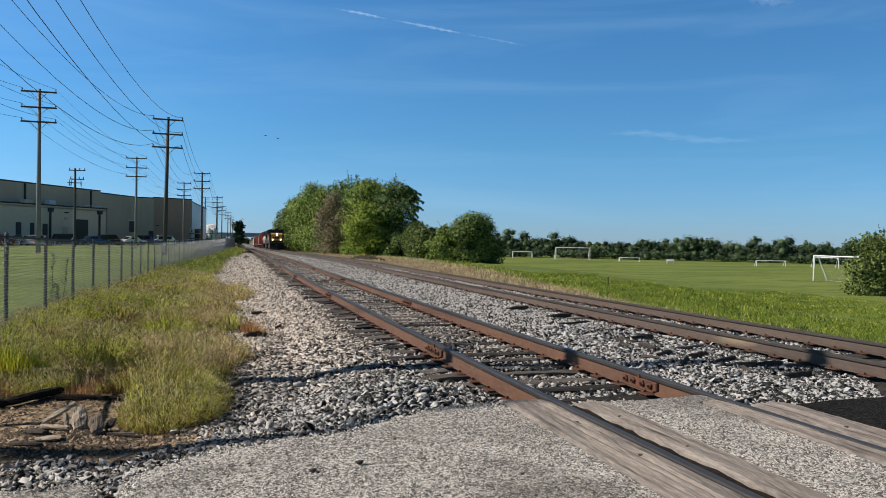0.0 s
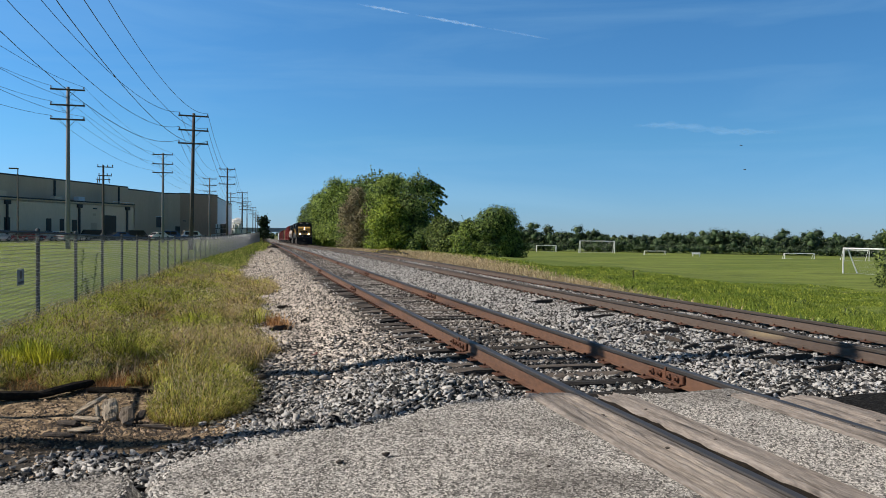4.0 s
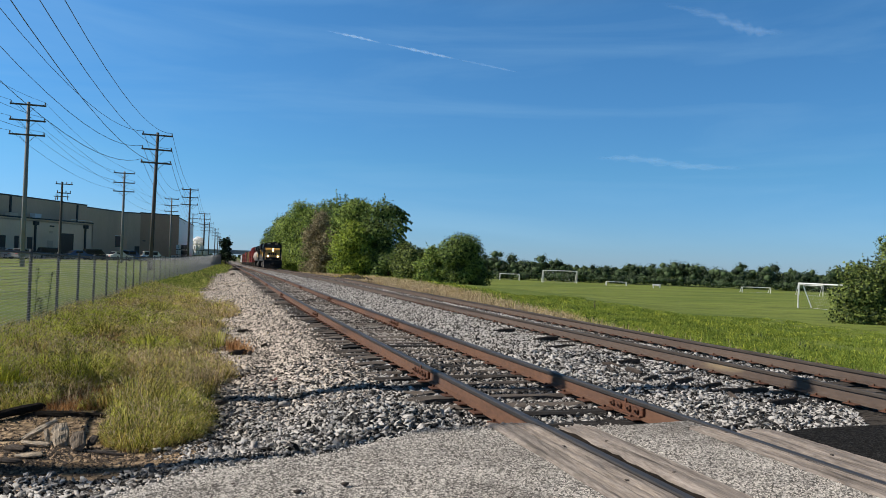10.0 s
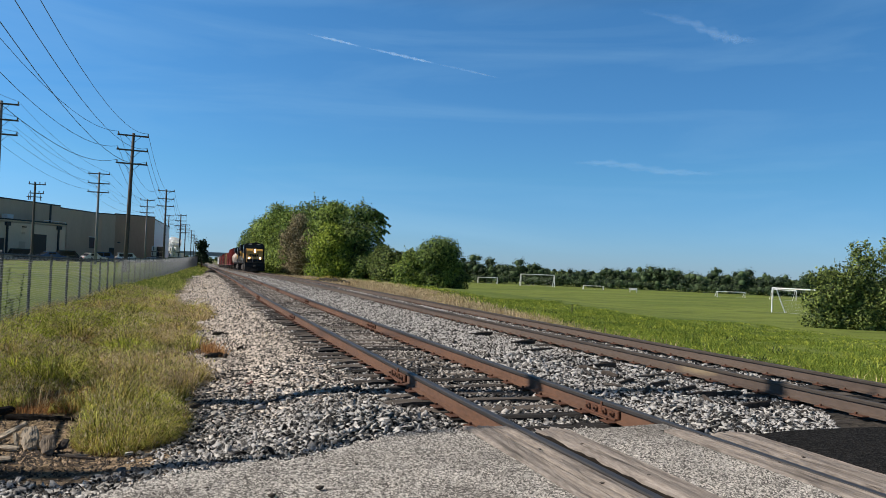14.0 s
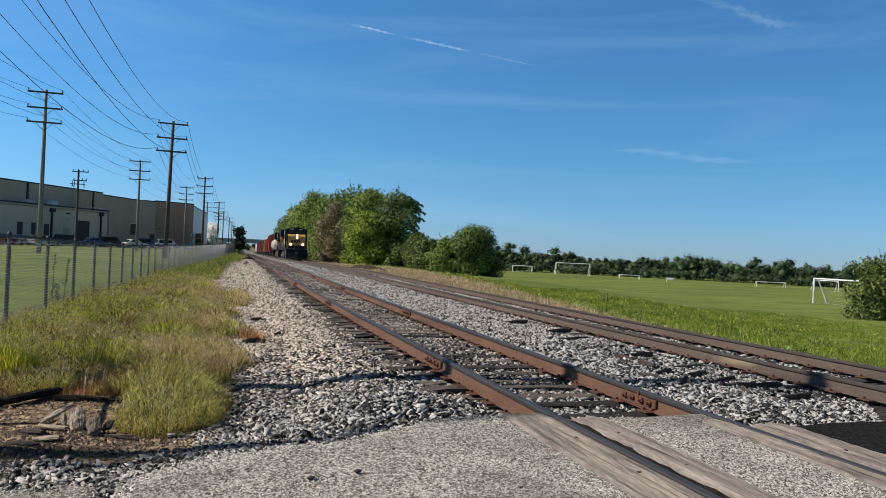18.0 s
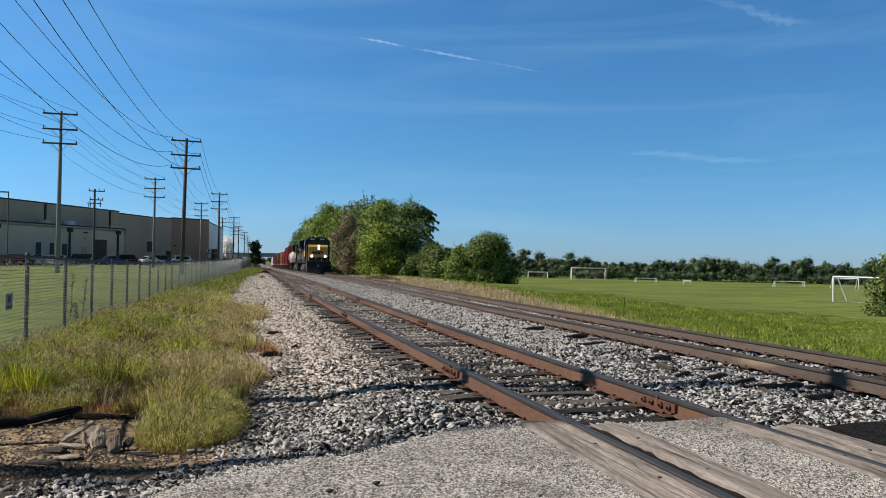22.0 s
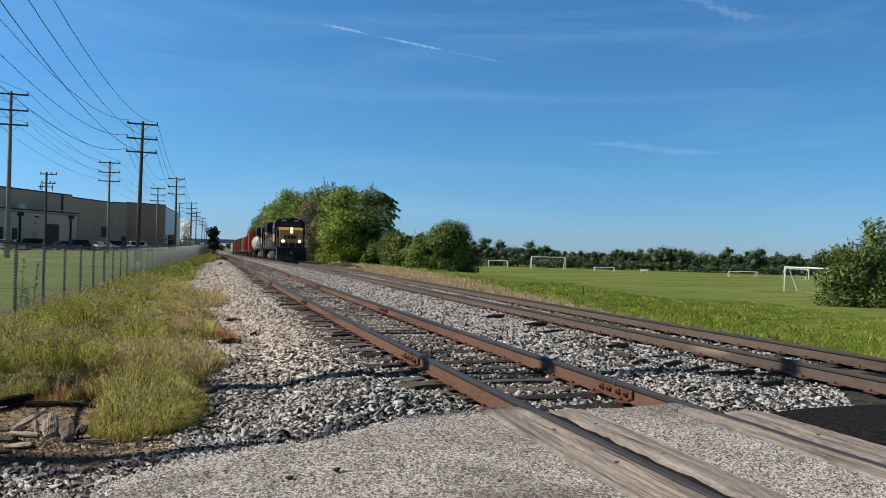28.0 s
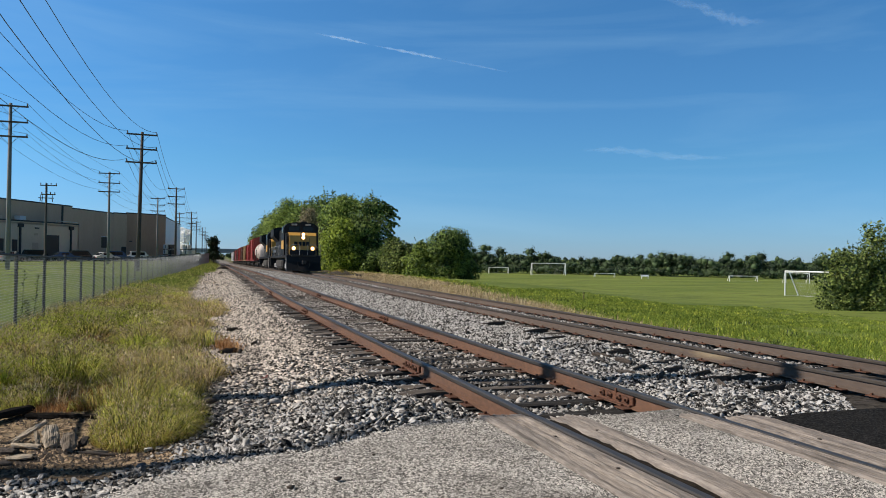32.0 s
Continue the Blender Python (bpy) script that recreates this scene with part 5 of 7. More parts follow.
# ---------------------------------------------------------------- the warehouse
M["wall_grey"] = mat("grey_concrete_panel", (0.54, 0.40, 0.285), (0.62, 0.47, 0.34), 0.85, scale=0.4, bump=0.1, bscale=10, stain=((0.45, 0.335, 0.24), 0.15, 0.55, 0.8), stretch=(1, 1, 0.4))
M["wall_pale"] = mat("pale_concrete_panel", (0.68, 0.53, 0.385), (0.77, 0.61, 0.455), 0.85, scale=0.4, bump=0.1, bscale=10, stretch=(1, 1, 0.4))
M["wall_brown"] = mat("brown_metal_wall", (0.40, 0.25, 0.165), (0.48, 0.315, 0.215), 0.7, scale=0.4, stretch=(1, 1, 0.4))
M["trim"] = mat("dark_coping", (0.014, 0.014, 0.016), (0.028, 0.028, 0.031), 0.6)
M["door"] = mat("dark_door", (0.02, 0.018, 0.017), (0.04, 0.036, 0.033), 0.5)
M["wall_white"] = mat("white_metal_wall", (0.80, 0.81, 0.82), (0.86, 0.87, 0.88), 0.4, scale=0.5)


def wall_run(name, a, b, z1, material, parent, thick=0.35, z0=-0.3, copes=True):
    """An upright wall from a to b with a dark coping; its outer face is to the right of a > b."""
    a, b = Vector(a), Vector(b)
    w = (b - a).normalized()
    n = Vector((-w.y, w.x))
    q = [a, b, b + n * thick, a + n * thick]
    o = part(name, Geo().prism([(p.x, p.y) for p in q], z0, z1), material, parent)
    if copes:
        e = [a - n * 0.06, b - n * 0.06, b + n * (thick + 0.05), a + n * (thick + 0.05)]
        part("coping", Geo().prism([(p.x, p.y) for p in e], z1 + 0.003, z1 + 0.22), M["trim"], o)
    return o, a, w, -n


def on_wall(run, name, u0, u1, z0, z1, material, proud=0.06):
    o, a, w, n = run
    p, q = a + w * u0 + n * 0.003, a + w * u1 + n * 0.003
    e = [p, q, q + n * proud, p + n * proud]
    return part(name, Geo().prism([(v.x, v.y) for v in reversed(e)], z0, z1), material, o)


def build_warehouse():
    th = empty("warehouse", pose(0, 0, 0), "long grey flat-roofed warehouse with a lower front wing", "warehouse")
    lo_a, lo_b = Vector((-31.39, 128.14)), Vector((-19.35, 149.61))
    d = (lo_b - lo_a).normalized()
    lo = wall_run("front_wall", lo_a - d * 45, lo_b, 6.25, M["wall_pale"], th)
    k = 45.0
    for u0, u1, z0, z1 in ((3.1, 4.2, 1.3, 3.4), (6.0, 6.9, 1.3, 3.4), (8.7, 9.8, 1.0, 3.3), (-5, -3.9, 1.3, 3.4), (-9, -7.9, 1.3, 3.4)):
        w = on_wall(lo, "window", k + u0, k + u1, z0, z1, M["door"], 0.04)
        on_wall(lo, "window_sill", k + u0 - 0.1, k + u1 + 0.1, z0 - 0.15, z0, M["trim"], 0.1)
    g = on_wall(lo, "dock_door", k + 16.2, k + 19.5, 0.2, 4.25, M["door"], 0.05)
    on_wall(lo, "side_door", k + 13.1, k + 14.5, 0.3, 2.9, M["wall_grey"], 0.05)
    on_wall(lo, "wall_lamp", k + 13.6, k + 14.4, 5.2, 5.4, M["trim"], 0.25)
    on_wall(lo, "vent", k + 13.6, k + 14.3, 4.1, 4.5, M["wall_grey"], 0.08)
    for u in (10.3, 22.4, -4.5, -17):
        on_wall(lo, "downspout", k + u - 0.16, k + u + 0.16, 0.1, 5.4, M["trim"], 0.2)
        on_wall(lo, "conductor_head", k + u - 0.5, k + u + 0.5, 5.3, 5.9, M["trim"], 0.35)
    n = Vector((d.y, -d.x))
    wall_run("end_wall", lo_b, lo_b - n * 3.0, 6.25, M["wall_pale"], th)
    roof = [lo_a - d * 45, lo_b, lo_b - n * 3.0, lo_a - d * 45 - n * 4.0]
    part("wing_roof", Geo().prism([(p.x, p.y) for p in roof], 5.85, 6.1), M["wall_grey"], th)
    up_a, up_b = Vector((-32.5, 132.7)), Vector((-21.45, 156.5))
    e = (up_b - up_a).normalized()
    up = wall_run("upper_wall", up_a - e * 45, up_b, 9.85, M["wall_grey"], th)
    for u in (5.5, 23.2, -13):
        on_wall(up, "downspout", 45 + u - 0.2, 45 + u + 0.2, 6.4, 9.8, M["trim"], 0.15)
    for u, w2, hh in ((4.2, 1.8, 0.5), (10.0, 1.6, 0.7), (-8, 1.6, 0.7)):
        p = up_a + e * u + n * 1.4
        part("roof_unit", Geo().box((p.x, p.y, 6.35 + hh / 2), (w2, 1.0, hh + 0.5), rz=math.atan2(e.y, e.x), bev=0.05), M["white"] if u > 5 else M["wall_pale"], th)
    a = up_a + e * 19.3 + n * 1.6
    b = up_a + e * 25.6 + n * 1.6
    rail = Geo().tube([(a.x, a.y, 6.9), (b.x, b.y, 6.9)], 0.05, 5)
    for f in (0, 0.33, 0.66, 1):
        p = a.lerp(b, f)
        rail.tube([(p.x, p.y, 6.1), (p.x, p.y, 6.9)], 0.04, 5)
    part("roof_railing", rail, M["white"], th)
    s2a, s2b, s3b = Vector((-21.45, 156.5)), Vector((-15.64, 171.5)), Vector((-5.74, 179.0))
    s2 = wall_run("middle_wall", s2a, s2b, 9.5, M["wall_grey"], th)
    w = on_wall(s2, "window", 11.1, 13.3, 2.4, 4.6, M["door"], 0.05)
    on_wall(s2, "window_frame", 10.9, 13.5, 4.6, 4.75, M["white"], 0.08)
    t = s2b + (s3b - s2b) * 0.24
    s3 = wall_run("corner_wall", s2b, t, 9.6, M["wall_grey"], th)
    s4 = wall_run("brown_wall", t, s3b, 9.75, M["wall_brown"], th)
    on_wall(s3, "door", 1.8, 2.9, 0.2, 2.7, M["door"], 0.05)
    on_wall(s4, "wall_lamp", 0.6, 1.2, 3.8, 4.0, M["trim"], 0.25)
    wall_run("end_wall", s3b, Vector((-3.3, 222.0)), 9.3, M["wall_white"], th)
    back = [up_a - e * 45, up_b, s2b, s3b, Vector((-3.4, 222.0)), Vector((-80, 240))]
    part("roof", Geo().prism([(p.x * 1.0, p.y + 0.2) for p in back], 9.0, 9.25), M["wall_grey"], th)


build_warehouse()


def silo_tanks():
    """Stacks of white and black crates by the warehouse corner."""
    for cols in (((-6.2, 1, "white"), (-5.25, 3, "white"), (-4.35, 3, "trim")), ((-1.9, 3, "white"), (-1.0, 3, "white"), (-0.1, 2, "white"))):
        for x, tiers, m in cols:
            th = empty("storage_container", pose(x, 172, 0.0, 0, 0, -38), ("stack of white crates" if m == "white" else "stack of black crates") + " on pallets beside the warehouse", "crate", group="stacked crates")
            for k in range(tiers):
                part("pallet", Geo().box((0, 0, k * 1.12 + 0.07), (0.9, 1.1, 0.13)), M["arm"], th)
                c = part("crate", Geo().box((0, 0, k * 1.12 + 0.62), (0.86, 1.1, 0.92), bev=0.05), M[m], th)
                part("strap", Geo().box((0.1 * (-1) ** k, -0.56, k * 1.12 + 0.62), (0.14, 0.03, 0.7)), M["trim"], c)


silo_tanks()

# ---------------------------------------------------------------- parked cars
CAR_PAINT = {"white": (0.72, 0.72, 0.72), "blue": (0.045, 0.09, 0.22), "black": (0.015, 0.015, 0.018), "red": (0.30, 0.02, 0.02), "silver": (0.38, 0.39, 0.41)}
for k_, c_ in CAR_PAINT.items():
    M["car_" + k_] = mat("car_paint_" + k_, c_, tuple(v * 0.9 for v in c_), 0.25, 0.1, scale=1)
M["tail"] = mat("tail_lamp", (0.45, 0.02, 0.02), (0.5, 0.03, 0.03), 0.3)
M["lens"] = mat("lamp_lens", (0.7, 0.7, 0.68), (0.8, 0.8, 0.78), 0.15)


def car(x, y, z, rz, paint, suv=False):
    th = empty("parked_car", pose(x, y, z, 0, 0, rz), "%s %s parked in front of the warehouse" % (paint, "sport utility vehicle" if suv else "sedan car"), "car", group="parked cars")
    hr, L, W = (1.72 if suv else 1.45), (4.7 if suv else 4.5), 1.8
    low = [(-L / 2, 0.35), (-L / 2 + 0.1, 0.25), (L / 2 - 0.1, 0.25), (L / 2, 0.35), (L / 2 - 0.02, 0.75), (L / 2 - 0.9, 0.92), (-L / 2 + (0.1 if suv else 0.5), 0.98), (-L / 2 + 0.02, 0.85)]
    part("body", Geo().sweep_y(low, -W / 2, W / 2), M["car_" + paint], th)
    if suv:
        top = [(L / 2 - 1.15, 0.95), (L / 2 - 1.85, hr), (-L / 2 + 0.5, hr), (-L / 2 + 0.12, 0.97)]
    else:
        top = [(L / 2 - 1.2, 0.93), (L / 2 - 2.0, hr), (-L / 2 + 1.3, hr), (-L / 2 + 0.5, 0.96)]
    cab = part("cabin", Geo().sweep_y(top, -W / 2 + 0.14, W / 2 - 0.14), M["car_" + paint], th)
    xm, xa, xb = (top[1][0] + top[2][0]) / 2, top[1][0] - 0.05, top[2][0] + 0.05
    for s in (-1, 1):
        for q0, q1 in ((xm + 0.04, xa), (xb, xm - 0.04)):
            part("side_window", Geo().box(((q0 + q1) / 2, s * (W / 2 - 0.13), (hr + 0.98) / 2), (abs(q1 - q0), 0.03, hr - 1.16), bev=0.01), M["glass"], cab)
    for (xa, za), (xb, zb), s in ((top[0], top[1], 1), (top[3], top[2], -1)):
        part("windscreen", Geo().box(((xa + xb) / 2 + s * 0.012, 0, (za + zb) / 2 + 0.012), (0.03, W - 0.45, math.hypot(xa - xb, za - zb) * 0.8), ry=math.atan2(xb - xa, zb - za), bev=0.01), M["glass"], cab)
    part("roof", Geo().box(((top[1][0] + top[2][0]) / 2, 0, hr + 0.015), (top[1][0] - top[2][0] + 0.1, W - 0.3, 0.05), bev=0.02), M["car_" + paint], th)
    for sx in (-1, 1):
        for sy in (-1, 1):
            w = part("wheel", Geo().tube([(sx * L * 0.31, sy * (W / 2 - 0.2), 0.33), (sx * L * 0.31, sy * (W / 2 + 0.01), 0.33)], 0.33, 14), M["rubber"], th)
            part("rim", Geo().tube([(sx * L * 0.31, sy * (W / 2 + 0.005), 0.33), (sx * L * 0.31, sy * (W / 2 + 0.02), 0.33)], 0.2, 10), M["galv"], w)
        part("lamp", Geo().box((sx * (L / 2 - 0.03), 0.62, 0.7), (0.08, 0.34, 0.14), bev=0.02), M["lens"] if sx > 0 else M["tail"], th)
        part("lamp", Geo().box((sx * (L / 2 - 0.03), -0.62, 0.7), (0.08, 0.34, 0.14), bev=0.02), M["lens"] if sx > 0 else M["tail"], th)
    return th


# ---------------------------------------------------------------- trees
def leaf_quads(C, R, size, count, squash=0.8, fill=0.5):
    """Leaf sprays round clump centres C of radius R."""
    k = len(C)
    w = R ** 2 / np.sum(R ** 2)
    c = rng.choice(k, size=count, p=w)
    v = rng.normal(size=(count, 3))
    v /= np.linalg.norm(v, axis=1)[:, None]
    rad = (1 - fill * rng.uniform(0, 1, count) ** 2.0) * rng.uniform(0.86, 1.16, count)
    P = C[c] + v * (R[c] * rad)[:, None] * np.array([1, 1, squash])
    nrm = v + 0.65 * rng.normal(size=(count, 3)) + np.array([0, 0, 0.35])
    nrm /= np.linalg.norm(nrm, axis=1)[:, None]
    t = np.cross(nrm, rng.normal(size=(count, 3)))
    t /= np.linalg.norm(t, axis=1)[:, None]
    b = np.cross(nrm, t)
    s = size * rng.uniform(0.55, 1.3, count)
    t, b = t * s[:, None], b * (s * rng.uniform(0.45, 0.8, count))[:, None]
    V = np.stack([P - t, P - b * 0.8 + t * 0.1, P + t, P + b * 0.8 - t * 0.1], 1).reshape(-1, 3)
    return V, np.arange(count * 4).reshape(-1, 4)


def tree(x, y, zb, height, width, material, leaves, size, label, seed, name="tree", low=0.12, clumps=38, lean=(0, 0), depth=None, twigs=0, rounded=False, sprigs=6, arms=0):
    """A tapered trunk with limbs, and a crown of many leaf sprays in uneven clumps."""
    global rng
    keep, rng = rng, np.random.default_rng(seed)
    leaves, size = int(leaves * 0.95), size * 1.08
    depth = depth or width
    th = empty(name, pose(x, y, zb), label, "tree" if name != "bush" else "bush", group="trees beside the tracks")
    r = random.Random(seed)
    C, R = [], []
    for i in range(clumps):
        f = r.uniform(0, 1) ** 0.85
        z = height * (low + (1.0 - low) * f)
        g = math.sqrt(max(0.06, 1 - ((f - 0.38) / 0.66) ** 2)) if f > 0.38 else 0.86 + 0.14 * f / 0.38
        if rounded:
            th_, a, q = math.acos(r.uniform(-1, 1)), r.uniform(0, 2 * math.pi), r.uniform(0.55, 1.0)
            rr = r.uniform(0.16, 0.24) * height
            C.append((math.cos(a) * math.sin(th_) * q * (width / 2 - rr * 0.7), math.sin(a) * math.sin(th_) * q * (depth / 2 - rr * 0.7), max(rr * 0.45, height * 0.44 + math.cos(th_) * q * (height * 0.53 - rr * 0.8))))
            R.append(rr)
            continue
        a = r.uniform(0, 2 * math.pi)
        d = math.sqrt(r.uniform(0.05, 1)) * g
        rr = r.uniform(0.14, 0.26) * min(width, height) * (0.75 + 0.3 * g)
        C.append((lean[0] * f + math.cos(a) * max(0, d * width / 2 - rr * 0.55), lean[1] * f + math.sin(a) * max(0, d * depth / 2 - rr * 0.55), max(rr * 0.55, z - rr * 0.85)))
        R.append(rr)
    C, R = np.array(C), np.array(R)
    g = Geo().tube([(0, 0, -0.3), (0.05 * width * r.uniform(-1, 1), 0, height * 0.3), (lean[0] * 0.5, lean[1] * 0.5, height * 0.72)], [height * 0.022, height * 0.016, height * 0.006], 8)
    part("trunk", g, M["bark"], th, smooth=True)
    lm = Geo()
    for i in range(0, clumps, 2):
        p = C[i]
        z0 = max(0.1 * height, min(p[2] * 0.65, 0.6 * height))
        lm.tube([(lean[0] * z0 / height, lean[1] * z0 / height, z0), tuple((p + np.array([0, 0, z0])) / 2 * np.array([1, 1, 1]) + np.array([0, 0, 0.05 * height])), tuple(p)], [height * 0.009, height * 0.006, height * 0.002], 5)
    part("limbs", lm, M["bark"], th)
    V, F = leaf_quads(C, R, size, leaves, fill=0.45)
    # stray sprays that break the outline
    nn = int(leaves * 0.05)
    V2, F2 = leaf_quads(C, R * (1.06 if rounded else 1.2), size, nn, fill=0.1)
    # leafy sprigs that stand out of the crown
    ns, per = int(clumps * (0.3 if rounded else sprigs)), 9
    c = rng.integers(0, clumps, ns)
    d = rng.normal(size=(ns, 3)) + np.array([0, 0, 0.35])
    d /= np.linalg.norm(d, axis=1)[:, None]
    grow_dir = d + np.array([0, 0, 0.3]) + 0.25 * rng.normal(size=(ns, 3))
    at = np.repeat(C[c] + d * R[c][:, None] * 0.85, per, 0) + np.repeat(grow_dir * (R[c] * rng.uniform(0.2, 0.5, ns))[:, None], per, 0) * np.tile(np.linspace(0, 1, per), ns)[:, None]
    V3, F3 = leaf_quads(at, np.full(len(at), size * 0.55), size * 0.9, ns * per)
    V = np.vstack([V, V2, V3])
    F = np.vstack([F, F2 + leaves * 4, F3 + (leaves + nn) * 4])
    # long limbs that arch out of the crown with leaves along them
    if arms:
        at = []
        for k in range(arms):
            a, f = r.uniform(-1.1, 0.9), r.uniform(0.18, 0.95)
            g = math.sqrt(max(0.1, 1 - ((f - 0.38) / 0.66) ** 2))
            p = Vector((lean[0] * f + math.cos(a) * width * 0.40 * g, math.sin(a) * depth * 0.40 * g, height * f * 0.95))
            L, up = r.uniform(0.10, 0.24) * width, r.uniform(0.0, 0.9)
            pts = [p + Vector((math.cos(a), math.sin(a), 0)) * (L * q) + Vector((0, 0, L * (up * q - 0.75 * q * q))) for q in (0, 0.33, 0.66, 1.0)]
            part("limb", Geo().tube(pts, [0.04, 0.03, 0.02, 0.01], 4), M["bark"], th)
            for q in np.linspace(0.1, 1.0, 12):
                at.append(tuple(p + Vector((math.cos(a), math.sin(a), 0)) * (L * q) + Vector((0, 0, L * (up * q - 0.75 * q * q)))))
        V4, F4 = leaf_quads(np.array(at), np.full(len(at), 0.16), size, len(at) * 9)
        F = np.vstack([F, F4 + len(V)])
        V = np.vstack([V, V4])
    ok = V[:, 2].reshape(-1, 4).min(1) > -0.1
    F = F[ok]
    fast("crown", V, F, material, th)
    if twigs:
        tw = Geo()
        for i in range(twigs):
            c = C[r.randrange(clumps)]
            e = c + np.array([r.uniform(-1, 1), r.uniform(-1, 1), r.uniform(0.2, 1.4)]) * width * 0.16
            tw.tube([tuple(c), tuple(e)], [0.03, 0.012], 4)
        tagged(part("twigs", tw, M["bark"], th), kind="stuff")
    rng = keep
    return th


def plant():
    def gz(x, y):
        return float(ground_z(x, y)) - 0.05

    G = "green leafy tree in the row beside the far track"
    rows = (
        (15.6, 268, 13.6, 10, "leaf_dark", 7000, 0.29), (15.8, 240, 15.0, 11, "leaf_dark", 11000, 0.27), (15.8, 213, 14.8, 11.5, "leaf_dark", 13000, 0.25), (16.0, 189, 15.0, 11.5, "leaf", 16000, 0.23),
        (16.3, 168, 15.6, 10, "leaf", 18000, 0.21), (17.8, 158, 15.0, 10, "leaf", 13000, 0.21), (20.5, 156, 15.0, 12, "leaf_dark", 13000, 0.22), (20.2, 141, 14.3, 13, "leaf_dark", 19000, 0.20), (22.6, 132, 13.6, 9.5, "leaf", 16000, 0.19))
    for i, (u, y, h, w, m, n, s) in enumerate(rows):
        x = u + float(shift(y))
        tree(x, y, gz(x, y), h, w, M[m], n, s, G, 20 + i, low=0.03, clumps=60, sprigs=2.5)
    tree(18.4, 128, gz(18.4, 128), 10.6, 7.0, M["leaf_brown"], 20000, 0.14, "bare brown tree with sparse grey-brown twigs", 31, low=0.03, clumps=56, twigs=60, sprigs=2.5)
    tree(22.4, 120, gz(22.4, 120), 12.3, 8.6, M["leaf"], 26000, 0.165, "broad mid-green tree beside the far track", 32, low=0.02, clumps=76, sprigs=2.5)
    tree(20.9, 112, gz(20.9, 112), 8.6, 6.6, M["leaf_lime"], 24000, 0.15, "bright lime-green tree in front of the taller ones", 36, low=0.02, clumps=66, sprigs=2)
    tree(24.6, 113, gz(24.6, 113), 11.9, 8.4, M["leaf_dark"], 27000, 0.165, "dark green tree with ragged arching limbs", 33, low=0.03, clumps=66, lean=(0.8, 0), twigs=40, sprigs=3, arms=46)
    tree(25.0, 106, gz(25.0, 106), 3.4, 5.0, M["leaf_dark"], 5000, 0.16, "low dark shrub under the trees", 34, "bush", low=0.02)
    tree(27.6, 104, gz(27.6, 104), 4.0, 5.5, M["leaf_dark"], 6000, 0.16, "low dark shrub under the trees", 38, "bush", low=0.02)
    tree(24.4, 90, gz(24.4, 90), 4.2, 4.4, M["leaf_bush"], 7000, 0.14, "loose green shrub beside the tracks", 35, "bush", low=0.02)
    tree(28.2, 84, gz(28.2, 84), 6.7, 5.8, M["leaf_dark"], 24000, 0.115, "rounded dense dark green bush beside the tracks", 41, "bush", low=0.03, clumps=56, rounded=True)
    tree(25.5, 86, gz(25.5, 86), 4.3, 4.4, M["leaf"], 12000, 0.115, "bright leafy bush leaning on a rounder one", 51, "bush", low=0.02, clumps=40, sprigs=5)
    tree(24.9, 96, gz(24.9, 96), 4.9, 4.2, M["leaf_bush"], 7000, 0.13, "loose sprawling shrub with long shoots", 52, "bush", low=0.02, clumps=26, sprigs=10, twigs=24)
    tree(31.0, 86.0, gz(31.0, 86), 3.6, 4.0, M["leaf_dark"], 6000, 0.13, "low dark bush in the grass", 42, "bush", low=0.02)
    tree(43.3, 42.2, gz(43.3, 42.2), 4.4, 3.9, M["leaf_bush"], 9000, 0.095, "tall leafy green bush at the field's edge", 43, "bush", low=0.02, clumps=34, sprigs=9)
    tree(45.4, 41.6, gz(45.4, 41.6), 6.4, 4.4, M["leaf_bush"], 10000, 0.095, "tall leafy green bush at the field's edge", 44, "bush", low=0.02, clumps=34, sprigs=11)
    tree(48.6, 41, gz(48.6, 41), 6.8, 6.0, M["leaf_bush"], 12000, 0.10, "tall leafy green bush at the field's edge", 47, "bush", low=0.02, clumps=44, sprigs=5)
    tree(3.9, 157, -0.2, 5.3, 3.8, M["needle"], 2600, 0.2, "dark ragged evergreen tree at the fence's end", 45, low=0.3, clumps=17, twigs=10)
    # far wood behind the playing field
    C, R = [], []
    rr = random.Random(5)
    line = ((40, 190), (62, 178), (70, 170), (84, 156), (98, 142), (112, 124), (124, 108), (140, 92), (170, 70), (230, 30))
    tops = (5, 5.2, 4.9, 2.7, 3.6, 3.2, 3.2, 3.2, 3.2, 3.5)
    for (x0, y0), (x1, y1), t0, t1 in zip(line, line[1:], tops, tops[1:]):
        k = int(math.hypot(x1 - x0, y1 - y0) / 0.2)
        for i in range(k):
            f = i / k
            ph = i * 0.2 / 5.2 + 2.1 * math.sin(i * 0.031 + x0)
            t = (t0 + (t1 - t0) * f) * (0.50 + 0.68 * abs(math.sin(ph * 1.2)) ** 0.7 + 0.12 * math.sin(i * 0.047 + y0) + rr.uniform(-0.1, 0.1))
            r = rr.uniform(0.6, 1.5)
            dd = rr.uniform(0, 7)
            C.append((x0 + (x1 - x0) * f + dd * 0.6, y0 + (y1 - y0) * f + dd * 0.6, -2.0 + max(r * 0.5, rr.uniform(0.15, 1.0) * (t + 1.0) - r * 0.5)))
            R.append(r)
            if i % 2 == 0:
                C.append((x0 + (x1 - x0) * f + 0.5, y0 + (y1 - y0) * f + 0.5, -1.3 + rr.uniform(0, 0.5)))
                R.append(1.0)
            if i % 3 == 0:
                C.append((x0 + (x1 - x0) * f + 5, y0 + (y1 - y0) * f + 5, -2.0 + 0.5 * (t + 1.0)))
                R.append(1.5)
    C, R = np.array(C), np.array(R)
